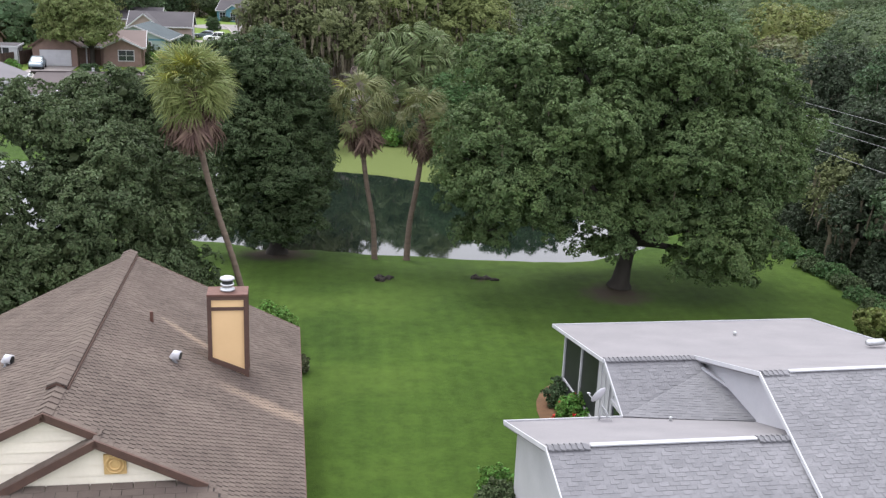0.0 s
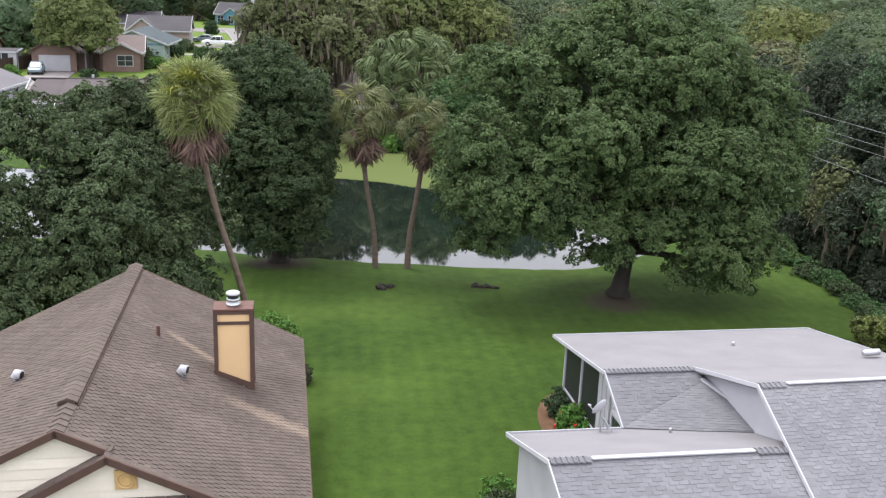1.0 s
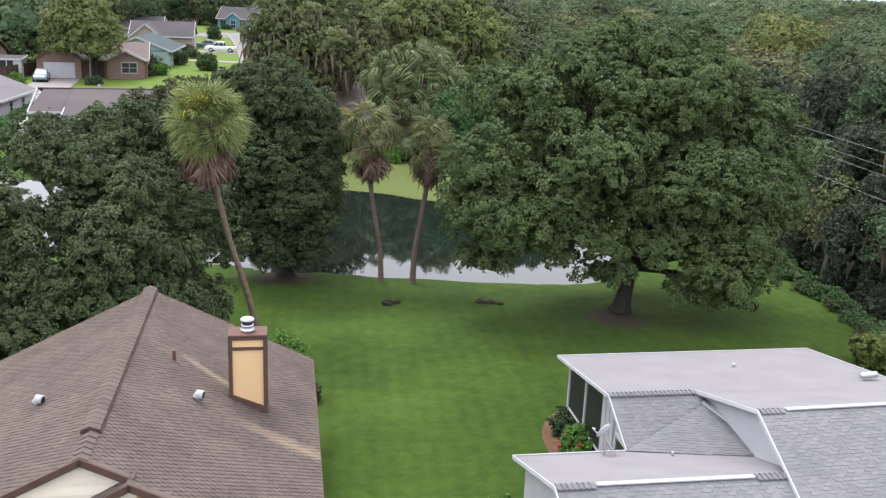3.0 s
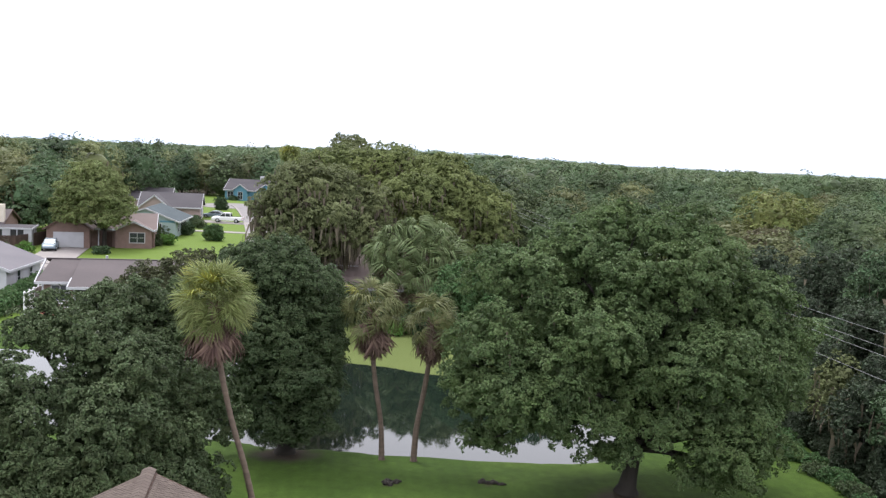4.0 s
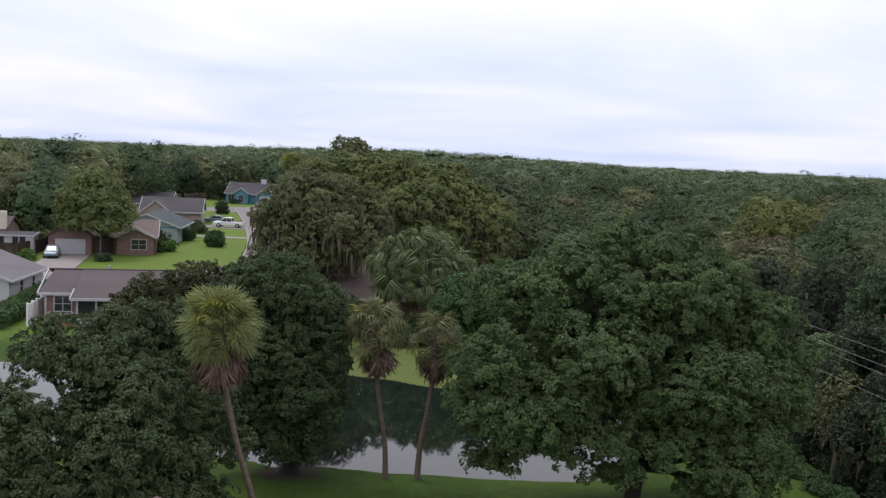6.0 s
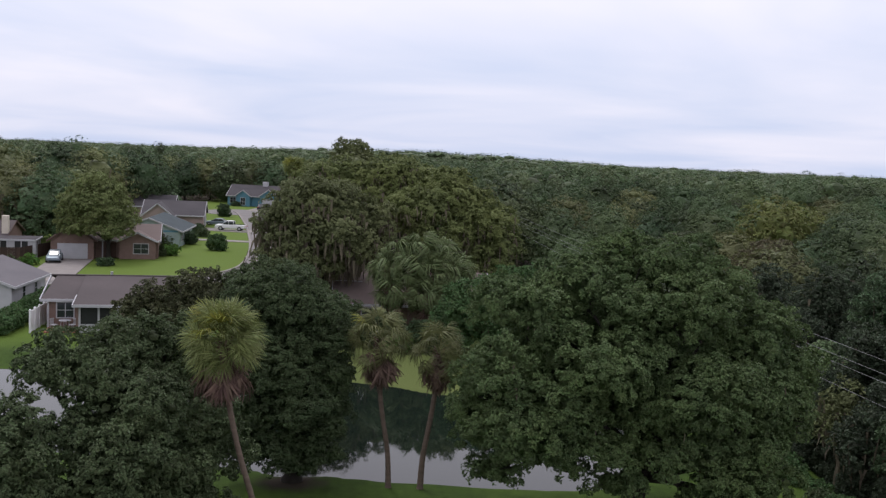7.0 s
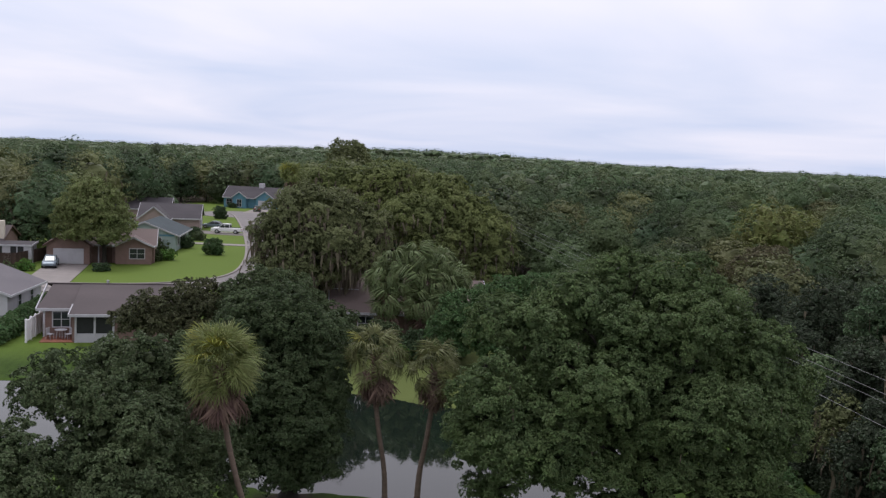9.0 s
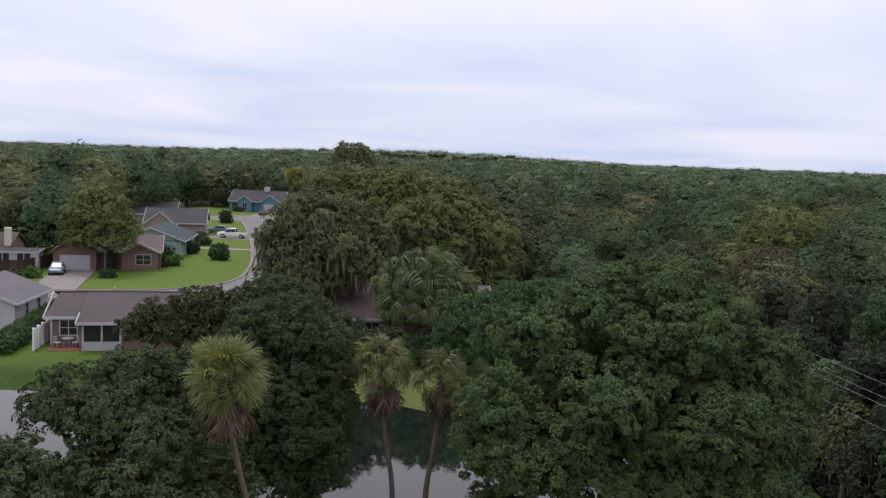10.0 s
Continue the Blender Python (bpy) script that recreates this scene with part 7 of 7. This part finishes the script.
def board_fence(a, b, h, label):
    a, b = Vector(a), Vector(b)
    root = thing("fence", Matrix.Translation((a.x, a.y, 0)), label, "fence")
    d = b - a
    L = d.length
    n = int(L / 0.16)
    turn = math.degrees(math.atan2(d.y, d.x))
    board = Shape().box(0, 0.15, -0.012, 0.012, 0.04, h).mesh("board", FENCE_WOOD)
    for k in range(n):
        ob = part("board", board, None, root)
        p = d * (k / n)
        ob.matrix_basis = pose(p.x, p.y, random.uniform(-0.02, 0.02), 0, 0, turn)
    for z in (0.4, h - 0.3):
        part("rail", Shape().bar((0, 0, z), (d.x, d.y, z), 0.09, 0.04), FENCE_WOOD, root)


board_fence((-56.0, 127.0), (-48.6, 128.6), 1.8, "dark weathered board fence")
board_fence((-48.6, 128.6), (-47.6, 137.5), 1.8, "dark weathered board fence beside the garage")


# ---------- vehicles ----------
def wheel(root, x, y, r, w):
    t = part("wheel", Shape().tube([(x, y - w / 2, r), (x, y + w / 2, r)], [r, r], 18), RUBBER, root)
    side = -1 if y < 0 else 1
    part("rim", Shape().tube([(x, y + side * (w / 2 - 0.02), r), (x, y + side * (w / 2 + 0.012), r)], [r * 0.62, r * 0.55], 14), GALV, t)


def loft(sections):
    """A body lofted along x through cross-sections: (x, half width low, half width high, z low, z high)."""
    s = Shape()
    v = []
    for x, a, b, z0, z1 in sections:
        zm = z0 + (z1 - z0) * 0.55
        v += [(x, -a * 0.94, z0), (x, -a, zm), (x, -b, z1 - 0.03), (x, -b * 0.86, z1), (x, b * 0.86, z1), (x, b, z1 - 0.03), (x, a, zm), (x, a * 0.94, z0)]
    n = 8
    f = [tuple(range(n)), tuple(reversed(range((len(sections) - 1) * n, len(sections) * n)))]
    for i in range(len(sections) - 1):
        for k in range(n):
            f.append((i * n + k, (i + 1) * n + k, (i + 1) * n + (k + 1) % n, i * n + (k + 1) % n))
    return s.poly(v, f)


def sedan(m, paint, label):
    root = thing("car", m, label, "car")
    part("body", loft([(-2.25, 0.72, 0.70, 0.42, 0.78), (-2.15, 0.85, 0.82, 0.28, 0.88), (-1.2, 0.88, 0.85, 0.24, 0.93), (0.9, 0.88, 0.85, 0.24, 0.90), (1.9, 0.86, 0.80, 0.26, 0.80), (2.25, 0.70, 0.62, 0.38, 0.66)]), paint, root, smooth=False, bevel=0.03)
    part("cabin_glass", loft([(-1.75, 0.74, 0.62, 0.86, 0.92), (-1.1, 0.76, 0.58, 0.88, 1.36), (0.1, 0.76, 0.58, 0.88, 1.40), (1.05, 0.76, 0.66, 0.86, 0.92)]), GLASS, root, "dark tinted windows")
    part("roof_panel", loft([(-1.12, 0.60, 0.54, 1.36, 1.41), (-0.4, 0.62, 0.56, 1.38, 1.45), (0.15, 0.60, 0.54, 1.37, 1.42)]), paint, root)
    for side in (-1, 1):
        for p, q in (((-1.72, 0.70, 0.93), (-1.10, 0.60, 1.40)), ((1.02, 0.70, 0.92), (0.14, 0.60, 1.40)), ((-0.45, 0.745, 0.92), (-0.45, 0.61, 1.41))):
            part("pillar", Shape().bar((p[0], side * p[1], p[2]), (q[0], side * q[1], q[2]), 0.065, 0.05, (1, 0, 0)), paint, root)
        part("headlight", Shape().box(2.12, 2.24, side * 0.56 - 0.14, side * 0.56 + 0.14, 0.56, 0.66), WHITE, root)
        part("tail_light", Shape().box(-2.26, -2.16, side * 0.60 - 0.16, side * 0.60 + 0.16, 0.66, 0.80), RED_FLOWER, root)
        for x in (-1.38, 1.38):
            wheel(root, x, side * 0.80, 0.32, 0.21)
    part("number_plate", Shape().box(-2.29, -2.255, -0.16, 0.16, 0.52, 0.63), WHITE, root)
    return root


def pickup(m, label):
    root = thing("pickup_truck", m, label, "pickup truck")
    part("body", loft([(-2.85, 0.90, 0.90, 0.48, 1.12), (-0.55, 0.95, 0.93, 0.42, 1.14), (1.3, 0.95, 0.93, 0.42, 1.14), (2.55, 0.93, 0.88, 0.42, 1.08), (2.85, 0.84, 0.78, 0.48, 0.96)]), CAR_WHITE, root, bevel=0.03)
    part("bed_liner", Shape().box(-2.7, -0.75, -0.72, 0.72, 1.10, 1.145), RUBBER, root)
    part("cabin_glass", loft([(-0.70, 0.82, 0.70, 1.10, 1.20), (-0.55, 0.84, 0.70, 1.10, 1.78), (0.75, 0.84, 0.70, 1.10, 1.80), (1.50, 0.82, 0.74, 1.10, 1.16)]), GLASS, root, "dark windows")
    part("roof_panel", loft([(-0.62, 0.74, 0.68, 1.76, 1.82), (0.1, 0.75, 0.70, 1.78, 1.87), (0.82, 0.73, 0.67, 1.76, 1.82)]), CAR_WHITE, root)
    for side in (-1, 1):
        for p, q, w in (((-0.62, 0.83, 1.14), (-0.56, 0.74, 1.80), 0.16), ((1.45, 0.80, 1.14), (0.78, 0.73, 1.80), 0.06), ((0.3, 0.84, 1.14), (0.3, 0.74, 1.80), 0.08)):
            part("pillar", Shape().bar((p[0], side * p[1], p[2]), (q[0], side * q[1], q[2]), w, 0.05, (1, 0, 0)), CAR_WHITE, root)
        part("headlight", Shape().box(2.74, 2.87, side * 0.64 - 0.15, side * 0.64 + 0.15, 0.74, 0.90), GALV, root)
        part("tail_light", Shape().box(-2.88, -2.80, side * 0.82 - 0.07, side * 0.82 + 0.07, 0.72, 1.02), RED_FLOWER, root)
        for x in (-1.75, 1.75):
            wheel(root, x, side * 0.84, 0.40, 0.26)
    part("bumper", Shape().box(2.84, 2.98, -0.85, 0.85, 0.45, 0.62).box(-3.0, -2.86, -0.85, 0.85, 0.48, 0.62), GALV, root)
    return root


sedan(pose(-44.6, 129.6, 0.085, 0, 0, -76), SILVER, "silver-blue saloon car parked on a driveway")
pickup(pose(-32.2, 186.2, 0.075, 0, 0, 178), "white pickup truck parked on a driveway")
sedan(pose(-37.0, 197.5, 0.0, 0, 0, 172), SILVER, "silver saloon car parked beside a house")
sedan(pose(-36.3, 251.0, 0.085, 0, 0, 95), DARK_CAR, "dark car parked by the blue house")


# ---------- garden shrubs along the street ----------
for k, (x, y, w, h, mt, text) in enumerate([
        (-28.0, 151.0, 3.4, 2.9, MID_LEAF, "clipped round bush standing on a lawn"), (-37.6, 127.8, 2.4, 1.0, DARK_LEAF, "low dark shrub below a shade tree"),
        (-34.2, 140.0, 3.0, 1.8, LEFT_LEAF, "leafy shrub beside a brick house"), (-32.6, 142.0, 2.6, 1.5, LIGHT_LEAF, "bright shrub beside a brick house"),
        (-35.8, 138.6, 2.4, 1.4, DARK_LEAF, "dark shrub below a window"), (-36.0, 153.5, 3.0, 2.2, LEFT_LEAF, "leafy shrub in front of a green house"),
        (-38.8, 154.0, 3.0, 1.8, LIGHT_LEAF, "pale green shrub in front of a green house"), (-33.6, 158.5, 2.4, 2.4, DARK_LEAF, "dark shrub at a house corner"),
        (-34.4, 172.0, 2.4, 1.6, LEFT_LEAF, "green shrub beside a driveway"), (-36.6, 178.0, 2.6, 1.8, DARK_LEAF, "dark shrub beside a rose house"),
        (-40.4, 222.0, 3.2, 3.4, DARK_LEAF, "dark rounded bush at the street end"), (-47.0, 121.6, 2.2, 1.4, LEFT_LEAF, "garden shrub by a board fence"),
        (-46.2, 125.5, 2.0, 1.3, LIGHT_LEAF, "pale garden shrub by a driveway"), (-44.5, 262.0, 3.0, 1.2, DARK_LEAF, "low hedge below a window")]):
    shrub("garden_shrub", (x, y, 0), (w * 0.8, w * 0.8, h * 0.8), mt, text, 700 + k, lobe=0.42, leaf=0.26, density=50, group="garden shrubs along the street")
